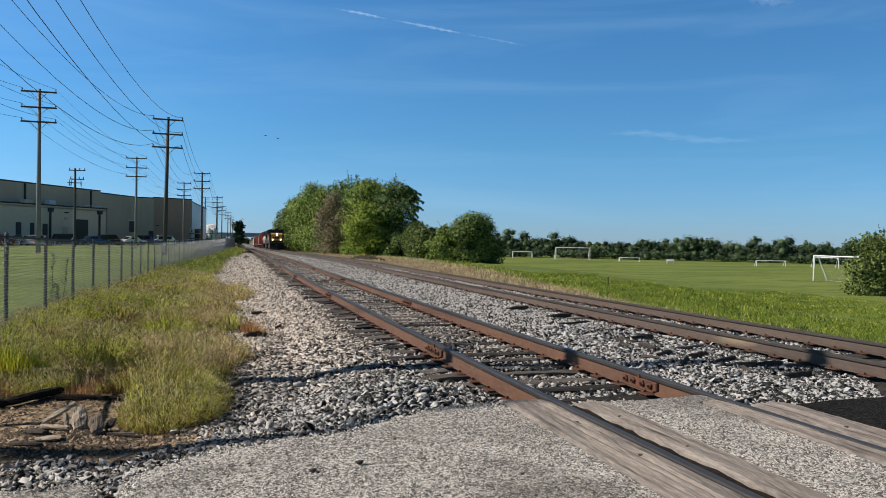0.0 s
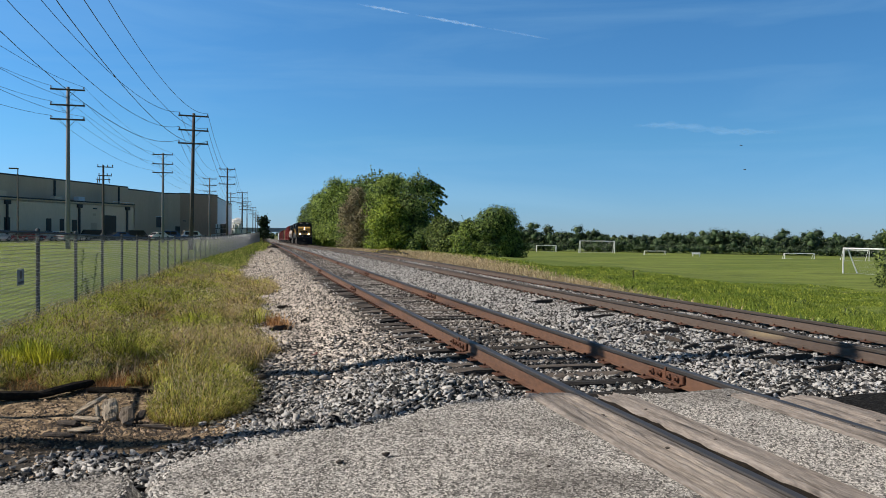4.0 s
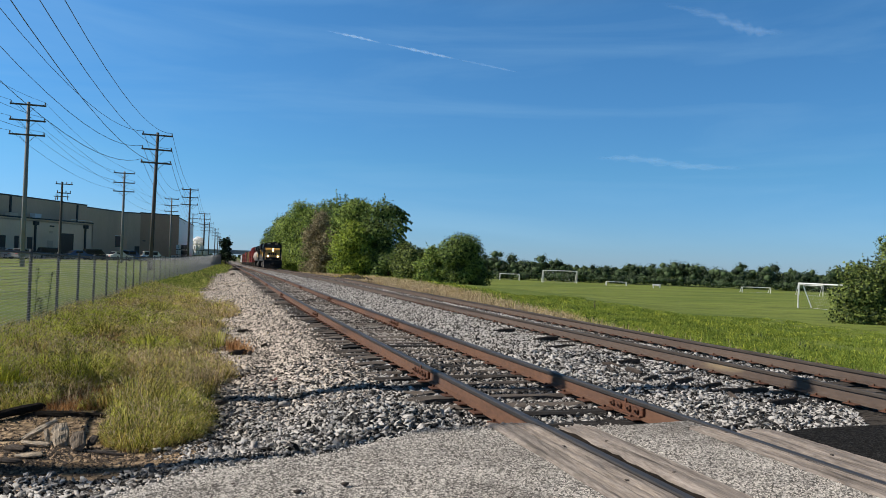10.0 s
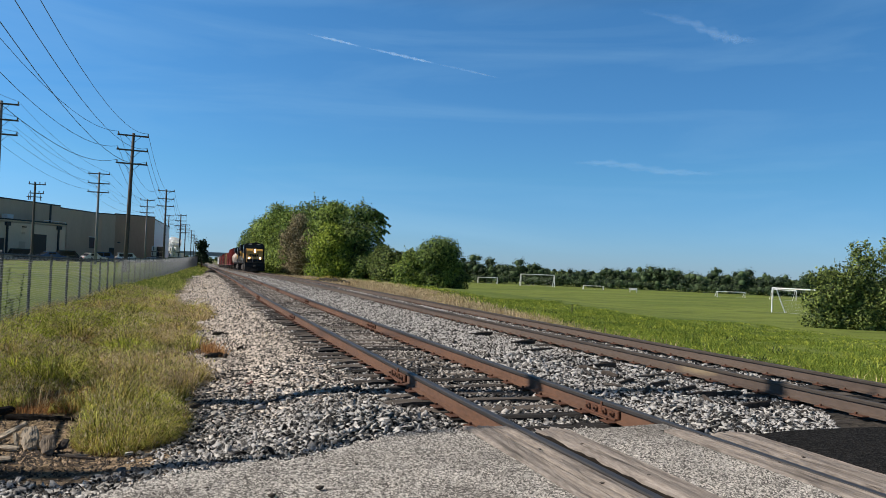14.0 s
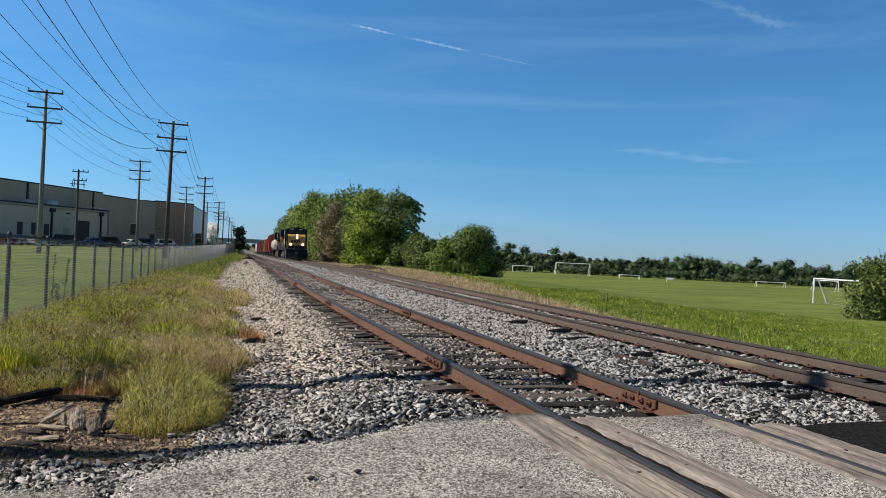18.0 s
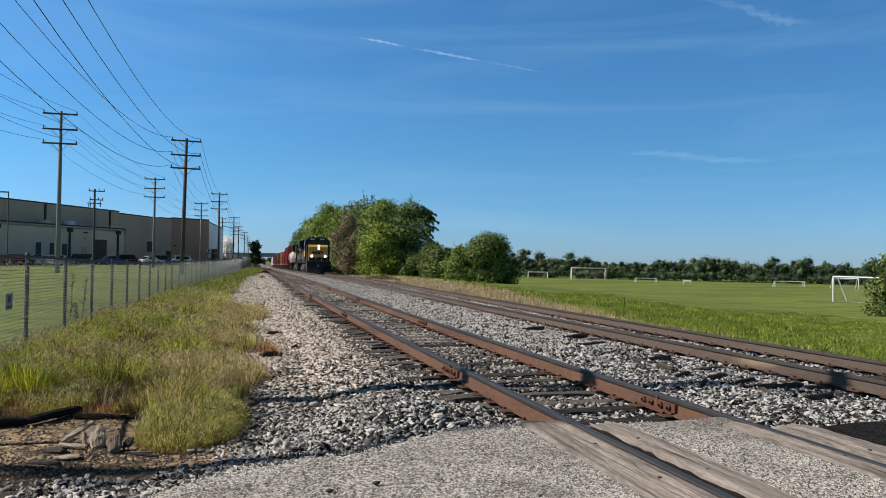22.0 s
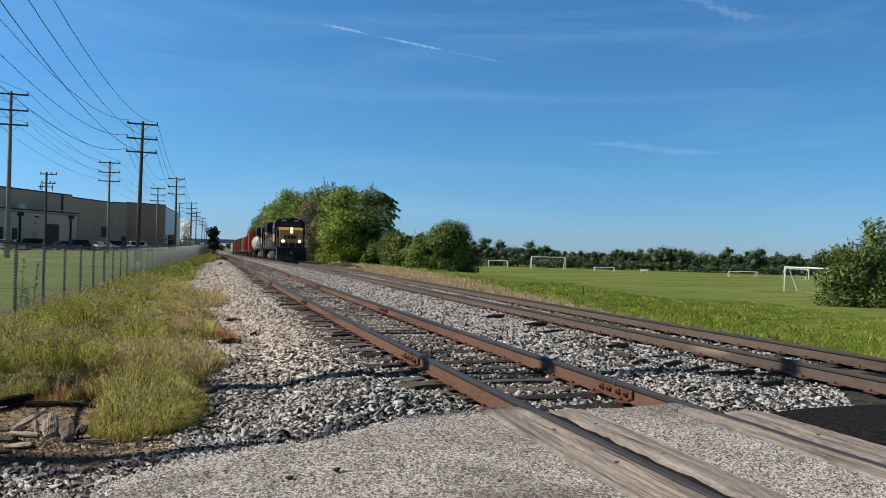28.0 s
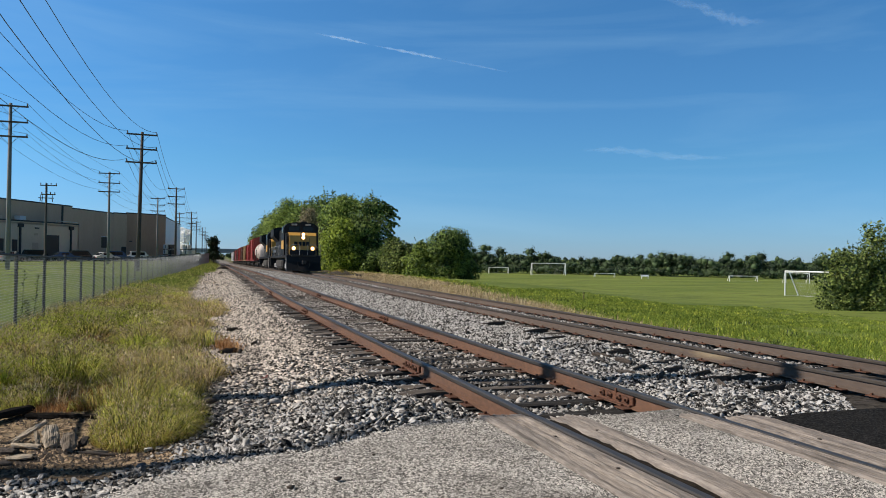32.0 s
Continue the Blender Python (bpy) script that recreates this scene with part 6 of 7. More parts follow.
    V, F = leaf_quads(C, R, 0.20, 150000, fill=0.45, squash=0.9)
    # the shaded inside of the crowns, under the leaves
    cv, cf = ico()
    k = len(C)
    inside = cv[None] * (R * 0.68)[:, None, None] * rng.uniform(0.75, 1.2, (k, 12, 1)) * np.array([1, 1, 0.9]) + C[:, None, :]
    tagged(fast("far_wood_inside", inside.reshape(-1, 3), (cf[None] + (np.arange(k) * 12)[:, None, None]).reshape(-1, 3), M["leaf_far"]), "dense dark foliage inside the distant hedgerow", "wood", kind="stuff")
    tagged(fast("far_wood", V, F, M["leaf_far"]), "distant hedgerow of dark green trees behind the field", "wood", kind="stuff")
    # low far woods round the horizon
    C, R = [], []
    for a in np.arange(-75, 80, 0.55):
        d = rr.uniform(480, 640)
        r = rr.uniform(1.6, 2.6)
        C.append((math.sin(radians(a)) * d, math.cos(radians(a)) * d, -0.6 + rr.uniform(0.0, 1.6)))
        R.append(r)
    V, F = leaf_quads(np.array(C), np.array(R), 1.1, 22000, fill=0.4, squash=0.9)
    tagged(fast("horizon_wood", V, F, M["leaf_far"]), "low dark woods along the horizon", "wood", kind="stuff")


plant()


# ---------------------------------------------------------------- playing field
def goal(a, b, h, depth, label, r=0.06, net=True):
    """White goal frame from post a to post b, with back stays and a net behind."""
    a, b = Vector(a), Vector(b)
    w = (b - a).normalized()
    n = Vector((-w.y, w.x))
    zb = float(ground_z(a.x, a.y))
    th = empty("soccer_goal", pose(a.x, a.y, zb), label, "soccer goal", group="soccer goals")
    d = b - a
    for p in (Vector((0, 0)), d):
        q = p + n * depth
        part("goal_post", Geo().tube([(p.x, p.y, -0.05), (p.x, p.y, h)], r, 8), M["white"], th)
        part("back_stay", Geo().tube([(p.x, p.y, h), (p.x + n.x * 0.7 * depth * 0.4, p.y + n.y * 0.7 * depth * 0.4, h), (q.x, q.y, 0.05)], r, 6), M["white"], th)
        part("ground_bar", Geo().tube([(p.x, p.y, 0.03), (q.x, q.y, 0.03)], r * 0.14, 6), M["net"], th)
    part("crossbar", Geo().tube([(0, 0, h), (d.x, d.y, h)], r, 8), M["white"], th)
    q, q2 = n * depth, d + n * depth
    part("back_bar", Geo().tube([(q.x, q.y, 0.03), (q2.x, q2.y, 0.03)], r * 0.14, 6), M["net"], th)
    if net:
        g = Geo()
        k = int(d.length / 0.3)
        for i in range(k + 1):
            p = d * (i / k)
            g.tube([(p.x + n.x * 0.28 * depth, p.y + n.y * 0.28 * depth, h), (p.x + n.x * depth, p.y + n.y * depth, 0.05)], 0.003, 3, False)
        for i in range(9):
            f = 0.28 + 0.72 * i / 8
            z = h * (1 - i / 8) + 0.05
            p, q3 = n * (f * depth), d + n * (f * depth)
            g.tube([(p.x, p.y, z), (q3.x, q3.y, z)], 0.003, 3, False)
        tagged(part("net", g, M["net"], th), kind="stuff")


goal((55.4, 60.8), (54.7, 53.5), 2.44, 1.5, "white full-size soccer goal with slanting back stays", 0.06)
goal((69.2, 149.5), (76.2, 147.5), 2.5, 2.0, "white full-size soccer goal far across the field", 0.08)
goal((64.8, 163.3), (69.1, 162.1), 1.4, 1.2, "small white practice goal far across the field", 0.07, False)
goal((75.7, 134.0), (79.5, 132.9), 0.75, 1.0, "low white practice goal far across the field", 0.06, False)
goal((86.7, 107.9), (91.3, 106.5), 0.9, 1.0, "low white practice goal far across the field", 0.06, False)
goal((94.3, 98.2), (93.2, 102.1), 1.65, 1.0, "white soccer goal behind a nearer one", 0.055, False)
bench = empty("bench", pose(79.6, 122.5, float(ground_z(79.6, 122.5)), 0, 0, -20), "low white bench at the edge of the playing field", "bench")
part("seat", Geo().box((0, 0, 0.42), (1.5, 0.35, 0.06), bev=0.01), M["white"], bench)
part("backrest", Geo().box((0, 0.2, 0.62), (1.5, 0.05, 0.25), bev=0.01), M["white"], bench)
for sx in (-0.6, 0.6):
    part("leg", Geo().box((sx, 0, 0.2), (0.08, 0.3, 0.4)), M["white"], bench)
mk = empty("marker_post", pose(24.6, 45.0, float(ground_z(24.6, 45.0))), "short dark marker post in the grass", "post")
part("stake", Geo().box((0, 0, 0.3), (0.06, 0.05, 0.7), bev=0.01), M["dark_wood"], mk)

for x, y, rz, paint, suv in ((-33, 117, 62, "white", False), (-29.5, 119.5, 62, "red", False), (-27.2, 124, 60, "white", False), (-22.0, 128, 25, "black", True), (-19.0, 132.5, 35, "blue", False), (-17.2, 138, 30, "black", True),
                             (-13.8, 139, 40, "white", False), (-12.4, 146, 20, "blue", True), (-8.8, 148, 14, "white", True), (-24.5, 121, 62, "silver", False), (-38, 112, 62, "silver", False), (-43, 108, 62, "black", True)):
    car(x, y, float(ground_z(x, y)), rz, paint, suv)


# ---------------------------------------------------------------- far overpass at the end of the line
# distance haze is mixed into the concrete's blue-grey colour
M["haze_grey"] = mat("hazed_concrete", (0.20, 0.22, 0.25), (0.28, 0.30, 0.33), 0.9, scale=0.1)
ov = empty("overpass", pose(14, 470, -4.5), "grey concrete road overpass far down the line", "bridge")
part("deck", Geo().box((0, 0, 7.6), (90, 10, 1.6), bev=0.1), M["haze_grey"], ov)
part("parapet", Geo().box((0, -5, 8.8), (90, 0.4, 0.9)), M["haze_grey"], ov)
for x in (-30, 26):
    part("pier", Geo().box((x, 0, 3.2), (1.6, 8, 7.0), bev=0.1), M["haze_grey"], ov)


# ---------------------------------------------------------------- broken timber and small litter by the verge
def chunk(L, w, h, seed, slim=1.0):
    r = random.Random(seed)
    g = Geo()
    n = 6
    for j in range(n + 1):
        f = j / n
        for k in range(8):
            a = 2 * math.pi * k / 8
            rad = (0.8 + 0.35 * r.random()) * (0.75 + 0.25 * math.sin(f * math.pi)) * (slim + (1 - slim) * f)
            g.v.append((math.cos(a) * w / 2 * rad, math.sin(a) * h / 2 * rad, (f - 0.5) * L + r.uniform(-0.03, 0.03) * (1 if j in (0, n) else 0.3)))
    for j in range(n):
        for k in range(8):
            a, b = j * 8 + k, j * 8 + (k + 1) % 8
            g.f.append((a, b, b + 8, a + 8))
    g.f.append(tuple(range(8)))
    g.f.append(tuple(n * 8 + k for k in range(8)))
    return g


def laid(name, a, b, w, h, seed, material, label, category, group="", slim=1.0):
    """A split piece of wood that lies from a to b; w across, h thick."""
    a, b = Vector(a), Vector(b)
    o = part(name, chunk((b - a).length, w, h, seed, slim), material)
    o.matrix_world = Matrix.Translation((a + b) / 2) @ (b - a).to_track_quat("Z", "Y").to_matrix().to_4x4()
    return tagged(o, label, category, group)


def at_ground(x, y, up):
    return (x, y, float(ground_z(x, y)) + up)


GREY, DARK = "split grey chunk of an old rotten tie", "dark rotten piece of an old tie"
for i, (a, b, w, h, mtl) in enumerate((
        (at_ground(-1.50, 7.60, 0.03), at_ground(-1.24, 7.62, 0.20), 0.075, 0.06, "old_wood"),
        (at_ground(-1.17, 7.42, 0.02), at_ground(-1.20, 7.60, 0.17), 0.16, 0.07, "old_wood"),
        (at_ground(-1.28, 7.45, 0.02), at_ground(-1.31, 7.56, 0.12), 0.05, 0.04, "old_wood"),
        (at_ground(-1.50, 7.50, 0.03), at_ground(-1.25, 7.36, 0.03), 0.07, 0.05, "old_wood"),
        (at_ground(-1.00, 7.24, 0.03), at_ground(-1.03, 7.45, 0.13), 0.15, 0.09, "brown_wood"),
        (at_ground(-1.44, 7.12, 0.02), at_ground(-1.24, 7.08, 0.03), 0.12, 0.05, "old_wood"),
        (at_ground(-0.92, 7.26, 0.01), at_ground(-0.71, 7.31, 0.02), 0.035, 0.03, "old_wood"),
        (at_ground(-0.90, 7.20, 0.02), at_ground(-0.62, 7.12, 0.02), 0.04, 0.03, "dark_wood"),
        (at_ground(-0.92, 7.34, 0.05), at_ground(-0.90, 7.46, 0.10), 0.09, 0.07, "dark_wood"),
        (at_ground(-1.60, 7.40, 0.02), at_ground(-1.42, 7.28, 0.03), 0.10, 0.07, "dark_wood"),
        (at_ground(-1.62, 7.05, 0.01), at_ground(-1.40, 6.96, 0.02), 0.09, 0.05, "dark_wood"))):
    laid("wood_chunk", a, b, w, h, i + 3, M[mtl], GREY if mtl != "dark_wood" else DARK, "wood", "broken tie pieces", 0.85)
for i, (a, b, w) in enumerate((((-3.1, 8.0), (-2.05, 8.55), 0.16), ((-2.08, 8.54), (-1.66, 9.2), 0.15), ((-1.62, 8.9), (-0.85, 8.85), 0.10))):
    laid("old_timber", at_ground(*a, 0.03), at_ground(*b, 0.05 if i < 2 else 0.0), w, 0.11, 40 + i, M["char_wood"], "dark rotten timber lying at the edge of the grass", "timber", "", 0.8)
for x, y, s in ((0.86, 4.7, 0.022), (0.56, 4.62, 0.022), (1.75, 4.2, 0.012), (-0.2, 4.3, 0.012), (1.2, 5.2, 0.01), (0.2, 4.9, 0.012)):
    P = np.array([(x, y, float(np.interp(x, [-26, -3, 0, 2.4], [-0.3, -0.17, -0.06, -0.012])) + s * 0.6)])
    v, f = ico()
    o = fast("dark_stone", v * np.array([1.3, 0.8, 0.7]) * s * (1 + 0.2 * np.sin(np.arange(12) * 2.3))[:, None] + P, f, M["dark_wood"])
    tagged(o, "small dark stone lying on the road", "stone", "dark stones on the road")
for x, y, s, mtl, lab in ((0.2, 9.38, 0.075, "dark_wood", "dark block of stone in the gravel"), (0.94, 9.16, 0.06, "stone_dark", "flat grey stone slab in the gravel")):
    v, f = ico()
    o = fast("block_stone", v * np.array([1.4, 0.9, 0.6]) * s + np.array([(x, y, float(ground_z(x, y)) + 0.04)]), f, M[mtl])
    tagged(o, lab, "stone")
M["scrap_red"] = mat("faded_red_plastic", (0.15, 0.045, 0.04), (0.24, 0.09, 0.075), 0.6, scale=6)
o = part("plastic_scrap", Geo().box((0, 0, 0), (0.09, 0.035, 0.010), bev=0.004).box((0.05, 0.035, 0.008), (0.05, 0.035, 0.010), rz=0.6, bev=0.003), M["scrap_red"])
o.matrix_world = pose(0.97, 10.9, float(ground_z(0.97, 10.9)) + 0.03, 8, -6, 25)
tagged(o, "small scrap of faded red plastic in the gravel", "scrap")
for i, (x, y, L, w, rz) in enumerate(((-0.62, 4.72, 0.2, 0.12, 40), (-0.48, 4.82, 0.12, 0.07, 100), (-1.75, 5.6, 0.16, 0.1, 10), (0.62, 14.3, 0.34, 0.14, 30), (0.82, 14.2, 0.24, 0.1, 80), (-1.25, 11.3, 0.2, 0.1, 20), (1.15, 15.2, 0.2, 0.08, 60), (0.9, 18.5, 0.25, 0.09, 20))):
    o = part("clod", chunk(L, w, 0.07, 90 + i), M["dark_wood"])
    o.matrix_world = pose(x, y, float(ground_z(x, y)) + 0.035, 0, 86, rz)
    tagged(o, "dark clod of rotten wood and soil among the stones", "clod", "dark clods in the gravel")
# brush and sticks on the ballast between the tracks
for i, (x, y, L, rz) in enumerate(((5.55, 11.9, 0.55, 60), (5.3, 14.6, 0.6, 70), (6.5, 11.0, 0.8, 10), (5.75, 10.0, 0.35, 75), (5.9, 9.2, 0.4, 30), (6.3, 9.0, 0.35, 15), (6.45, 13.2, 0.8, 8), (5.95, 9.7, 0.3, 100), (6.5, 16.2, 0.7, 12), (4.95, 6.35, 0.4, 15), (6.35, 8.2, 0.55, 5), (6.6, 7.5, 0.6, 12), (6.75, 9.9, 0.6, 6), (6.15, 7.8, 0.3, 70), (5.7, 8.4, 0.25, 40),
                                 (6.7, 12.1, 0.55, 4), (6.1, 10.6, 0.28, 120), (6.8, 14.5, 0.6, 9), (5.5, 8.9, 0.22, 150), (6.5, 8.7, 0.5, 20), (6.85, 8.3, 0.4, -6), (5.9, 12.9, 0.3, 50))):
    th = part("scrap_wood", chunk(L, 0.05 + 0.03 * (i % 3), 0.045, 60 + i), M["dark_wood" if i % 3 else "tie"])
    th.matrix_world = pose(x, y, float(ground_z(x, y)) + 0.035, 0, 87, rz)
    tagged(th, "weathered scrap of tie wood lying on the ballast", "wood", "scraps on the ballast")

# vapour trail, high and far behind everything
def streak(name, a):
    """Thin cloud: white, with a feathery edge; its own faint emission stands in for daylight on it."""
    m = mat(name, (0.60, 0.74, 0.90), (0.66, 0.78, 0.92), 1.0, spec=0.0, emit=0.62)
    n, l = m.node_tree.nodes, m.node_tree.links
    tc = n.new("ShaderNodeTexCoord")
    mpn = n.new("ShaderNodeMapping")
    mpn.inputs["Scale"].default_value = (0.004, 0.004, 0.03)
    l.new(tc.outputs["Object"], mpn.inputs[0])
    t = n.new("ShaderNodeTexNoise")
    t.inputs["Scale"].default_value, t.inputs["Detail"].default_value = 1.5, 7
    l.new(mpn.outputs[0], t.inputs["Vector"])
    r = n.new("ShaderNodeMapRange")
    r.inputs[1].default_value, r.inputs[2].default_value, r.inputs[3].default_value, r.inputs[4].default_value = 0.22, 0.56, 0.0, a
    l.new(t.outputs["Fac"], r.inputs[0])
    ed = n.new("ShaderNodeAttribute")
    ed.attribute_name = "body"
    mu = n.new("ShaderNodeMath")
    mu.operation = "MULTIPLY"
    l.new(r.outputs[0], mu.inputs[0])
    l.new(ed.outputs["Fac"], mu.inputs[1])
    l.new(mu.outputs[0], n["Principled BSDF"].inputs["Alpha"])
    return m


M["vapour"] = streak("vapour_trail", 0.34)
M["wisp"] = streak("cloud_wisp", 0.13)


def trail(name, pts, width, label, material):
    """A drawn-out streak of cloud through pts, far and high, thinning to its edges."""
    V, F, B = [], [], []
    n, k = 48, 6
    P = [Vector(p) for p in pts]
    for i in range(n + 1):
        f = i / n * (len(P) - 1)
        j = min(int(f), len(P) - 2)
        c = P[j].lerp(P[j + 1], f - j)
        w = width * (0.35 + 0.65 * math.sin(math.pi * i / n)) * (0.75 + 0.25 * math.sin(i * 0.9))
        for q in range(k + 1):
            V.append((c.x, c.y, c.z + w * (2 * q / k - 1)))
            B.append(math.sin(math.pi * q / k) * min(1, 4 * i / n, 4 * (1 - i / n)))
    m = k + 1
    F = [(i * m + q, (i + 1) * m + q, (i + 1) * m + q + 1, i * m + q + 1) for i in range(n) for q in range(k)]
    ob = link(name, V, F, material)
    at = ob.data.attributes.new("body", "FLOAT", "POINT")
    at.data.foreach_set("value", np.array(B, dtype=np.float32))
    return tagged(ob, label, "cloud", kind="structure")


VAPOUR = []
VAPOUR.append(trail("vapour_trail", ((531, 3817, 1157), (672, 3775, 1131), (800, 3738, 1104)), 10, "thin white vapour trail high in the sky", M["vapour"]))
VAPOUR.append(trail("vapour_trail", ((815, 3732, 1101), (1024, 3671, 1063), (1159, 3631, 1037)), 11, "thin white vapour trail high in the sky", M["vapour"]))
VAPOUR.append(trail("vapour_trail", ((1150, 3634, 1038), (1294, 3591, 1013), (1480, 3530, 975)), 8, "faint end of a white vapour trail", M["wisp"]))
trail("cloud_wisp", ((2120, 3300, 1330), (2370, 3207, 1270), (2500, 3165, 1215), (2580, 3139, 1196), (2710, 3096, 1196)), 40, "faint drawn-out wisp of high cloud", M["wisp"])
trail("cloud_wisp", ((1833, 3391, 545), (2016, 3331, 548), (2277, 3246, 517), (2564, 3152, 514)), 26, "faint drawn-out wisp of low cloud", M["wisp"])


# ---------------------------------------------------------------- earth mound, brush and steam
def mound(name, x, y, L, W, h, rz, material, label, category):
    g = Geo()
    n, k = 14, 8
    r = random.Random(int(x * 10))
    for i in range(n + 1):
        for j in range(k + 1):
            a, b = i / n * 2 - 1, j / k * 2 - 1
            z = h * max(0, 1 - a * a) ** 0.8 * max(0, 1 - b * b) ** 0.7 * r.uniform(0.8, 1.15)
            g.v.append((a * L / 2, b * W / 2, z - 0.08))
    m = k + 1
    g.f = [(i * m + j, (i + 1) * m + j, (i + 1) * m + j + 1, i * m + j + 1) for i in range(n) for j in range(k)]
    o = part(name, g, material, smooth=True)
    o.matrix_world = pose(x, y, float(ground_z(x, y)), 0, 0, rz)
    return tagged(o, label, category)


# the mound's shaded front is put into this soil as a dark colour
M["soil"] = mat("shade_dark_soil", (0.025, 0.02, 0.015), (0.09, 0.072, 0.045), 0.95, scale=2, bump=0.8, bscale=12)
mound("earth_mound", 12.7, 67.5, 4.2, 1.8, 0.65, 10, M["soil"], "low mound of earth beside the far track, its shade painted in", "mound")
q_ = np.column_stack([12.7 + rng.normal(size=900) * 0.7, 67.9 + rng.normal(size=900) * 0.45])
blades("mound_grass", np.column_stack([q_, ground_z(q_[:, 0], q_[:, 1]) + 0.5 * np.exp(-((q_[:, 0] - 12.7) / 1.3) ** 2 - ((q_[:, 1] - 67.6) / 0.7) ** 2)]), rng.uniform(0.1, 0.3, 900), np.full(900, 0.05), M["blade_dry"], "dull green grass on the earth mound", 0.8, out=None)
for x, y, L, h in ((4.0, 110, 1.8, 0.45), (3.2, 104, 1.0, 0.3), (2.6, 75, 0.6, 0.28)):
    mound("brush_heap", x, y, L, 0.9, h, 20, M["dark_wood"], "small dark heap of cut brush beside the track", "brush")

M["steam"] = mat("white_steam", (0.9, 0.9, 0.9), (0.95, 0.95, 0.95), 1.0, alpha=0.14, spec=0.0, trans=0.55)
STEAM = []


def steam_plume():
    for i in range(14):
        r = random.Random(70 + i)
        V, F = [], []
        n, k = 9, 14
        for a in range(n + 1):
            for b in range(k):
                th, ph = math.pi * a / n, 2 * math.pi * b / k
                q = 1 + 0.13 * math.sin(3 * ph + i) * math.sin(th) + 0.12 * math.sin(4 * th + 2 * ph + 2 * i)
                V.append((q * math.sin(th) * math.cos(ph), q * math.sin(th) * math.sin(ph), 0.85 * q * math.cos(th)))
        F = [(a * k + b, (a + 1) * k + b, (a + 1) * k + (b + 1) % k, a * k + (b + 1) % k) for a in range(n) for b in range(k)]
        V = np.array(V) * (0.65 + 0.07 * i)
        o = fast("steam_puff", V, np.array(F), M["steam"], smooth=True)
        tagged(o, "white puff of steam rising behind the warehouse", "steam", "steam puffs")
        STEAM.append((o, i))


steam_plume()
BIRDS = []


def bird(k):
    th = empty("bird", pose(0, 0, 0), "small dark bird flying over the tracks", "bird", "flying birds")
    part("body", Geo().tube([(-0.13, 0, 0), (-0.05, 0, 0.01), (0.05, 0, 0), (0.14, 0, -0.01)], [0.01, 0.04, 0.035, 0.008], 7), M["arm"], th)
    for s in (-1, 1):
        part("wing", Geo().prism([(0.05, 0.02 * s), (-0.04, 0.02 * s), (-0.06, 0.2 * s), (0.0, 0.22 * s)] if s > 0 else [(0.05, -0.02), (0.0, -0.22), (-0.06, -0.2), (-0.04, -0.02)], 0.0, 0.012), M["arm"], th)
    BIRDS.append((th, k))


bird(0)
bird(1)


# ---------------------------------------------------------------- the train
M["navy"] = mat("navy_paint", (0.009, 0.0098, 0.0115), (0.016, 0.017, 0.019), 0.55, scale=1.2, spec=0.18, stain=((0.035, 0.031, 0.028), 1.0, 0.5, 0.8))
M["yellow"] = mat("mustard_paint", (0.43, 0.225, 0.045), (0.55, 0.31, 0.065), 0.5, scale=1.2, stain=((0.30, 0.18, 0.05), 1.5, 0.6, 0.85))
M["under"] = mat("grimy_underframe", (0.018, 0.016, 0.015), (0.045, 0.04, 0.036), 0.85, scale=3)
M["silver"] = mat("dusty_grey_steel", (0.26, 0.255, 0.25), (0.38, 0.375, 0.36), 0.7, scale=2)
M["box_red"] = mat("oxide_red_paint", (0.23, 0.028, 0.024), (0.31, 0.046, 0.037), 0.65, scale=0.8, stain=((0.19, 0.05, 0.038), 0.7, 0.5, 0.8))
M["box_brown"] = mat("rust_brown_paint", (0.10, 0.042, 0.028), (0.16, 0.066, 0.04), 0.75, scale=0.8, stain=((0.09, 0.045, 0.03), 0.7, 0.5, 0.8))
M["box_tan"] = mat("tan_paint", (0.27, 0.18, 0.08), (0.33, 0.23, 0.11), 0.7, scale=0.8)
M["hopper"] = mat("cream_tank_paint", (0.42, 0.36, 0.33), (0.52, 0.45, 0.41), 0.6, scale=0.6, stain=((0.30, 0.14, 0.11), 0.6, 0.5, 0.75))
M["hopper_white"] = mat("white_hopper_paint", (0.62, 0.62, 0.61), (0.7, 0.7, 0.69), 0.6, scale=0.6)

AXLES = []


def wheelset(parent, y, r=0.51):
    w = new("wheelset")
    w.parent = parent
    w.matrix_basis = pose(0, y, r)
    g = Geo().tube([(-0.9, 0, 0), (0.9, 0, 0)], 0.09, 8)
    for s in (-1, 1):
        g.tube([(s * 0.69, 0, 0), (s * 0.72, 0, 0), (s * 0.82, 0, 0)], [r + 0.03, r, r], 18)
    bm_ob = part("wheelset", g, M["under"], parent)
    bpy.data.objects.remove(w)
    bm_ob.matrix_basis = pose(0, y, r)
    for s in (-1, 1):
        part("hub", Geo().box((s * 0.84, 0, 0.2), (0.04, 0.1, 0.34), bev=0.01), M["silver"], bm_ob)
    return bm_ob


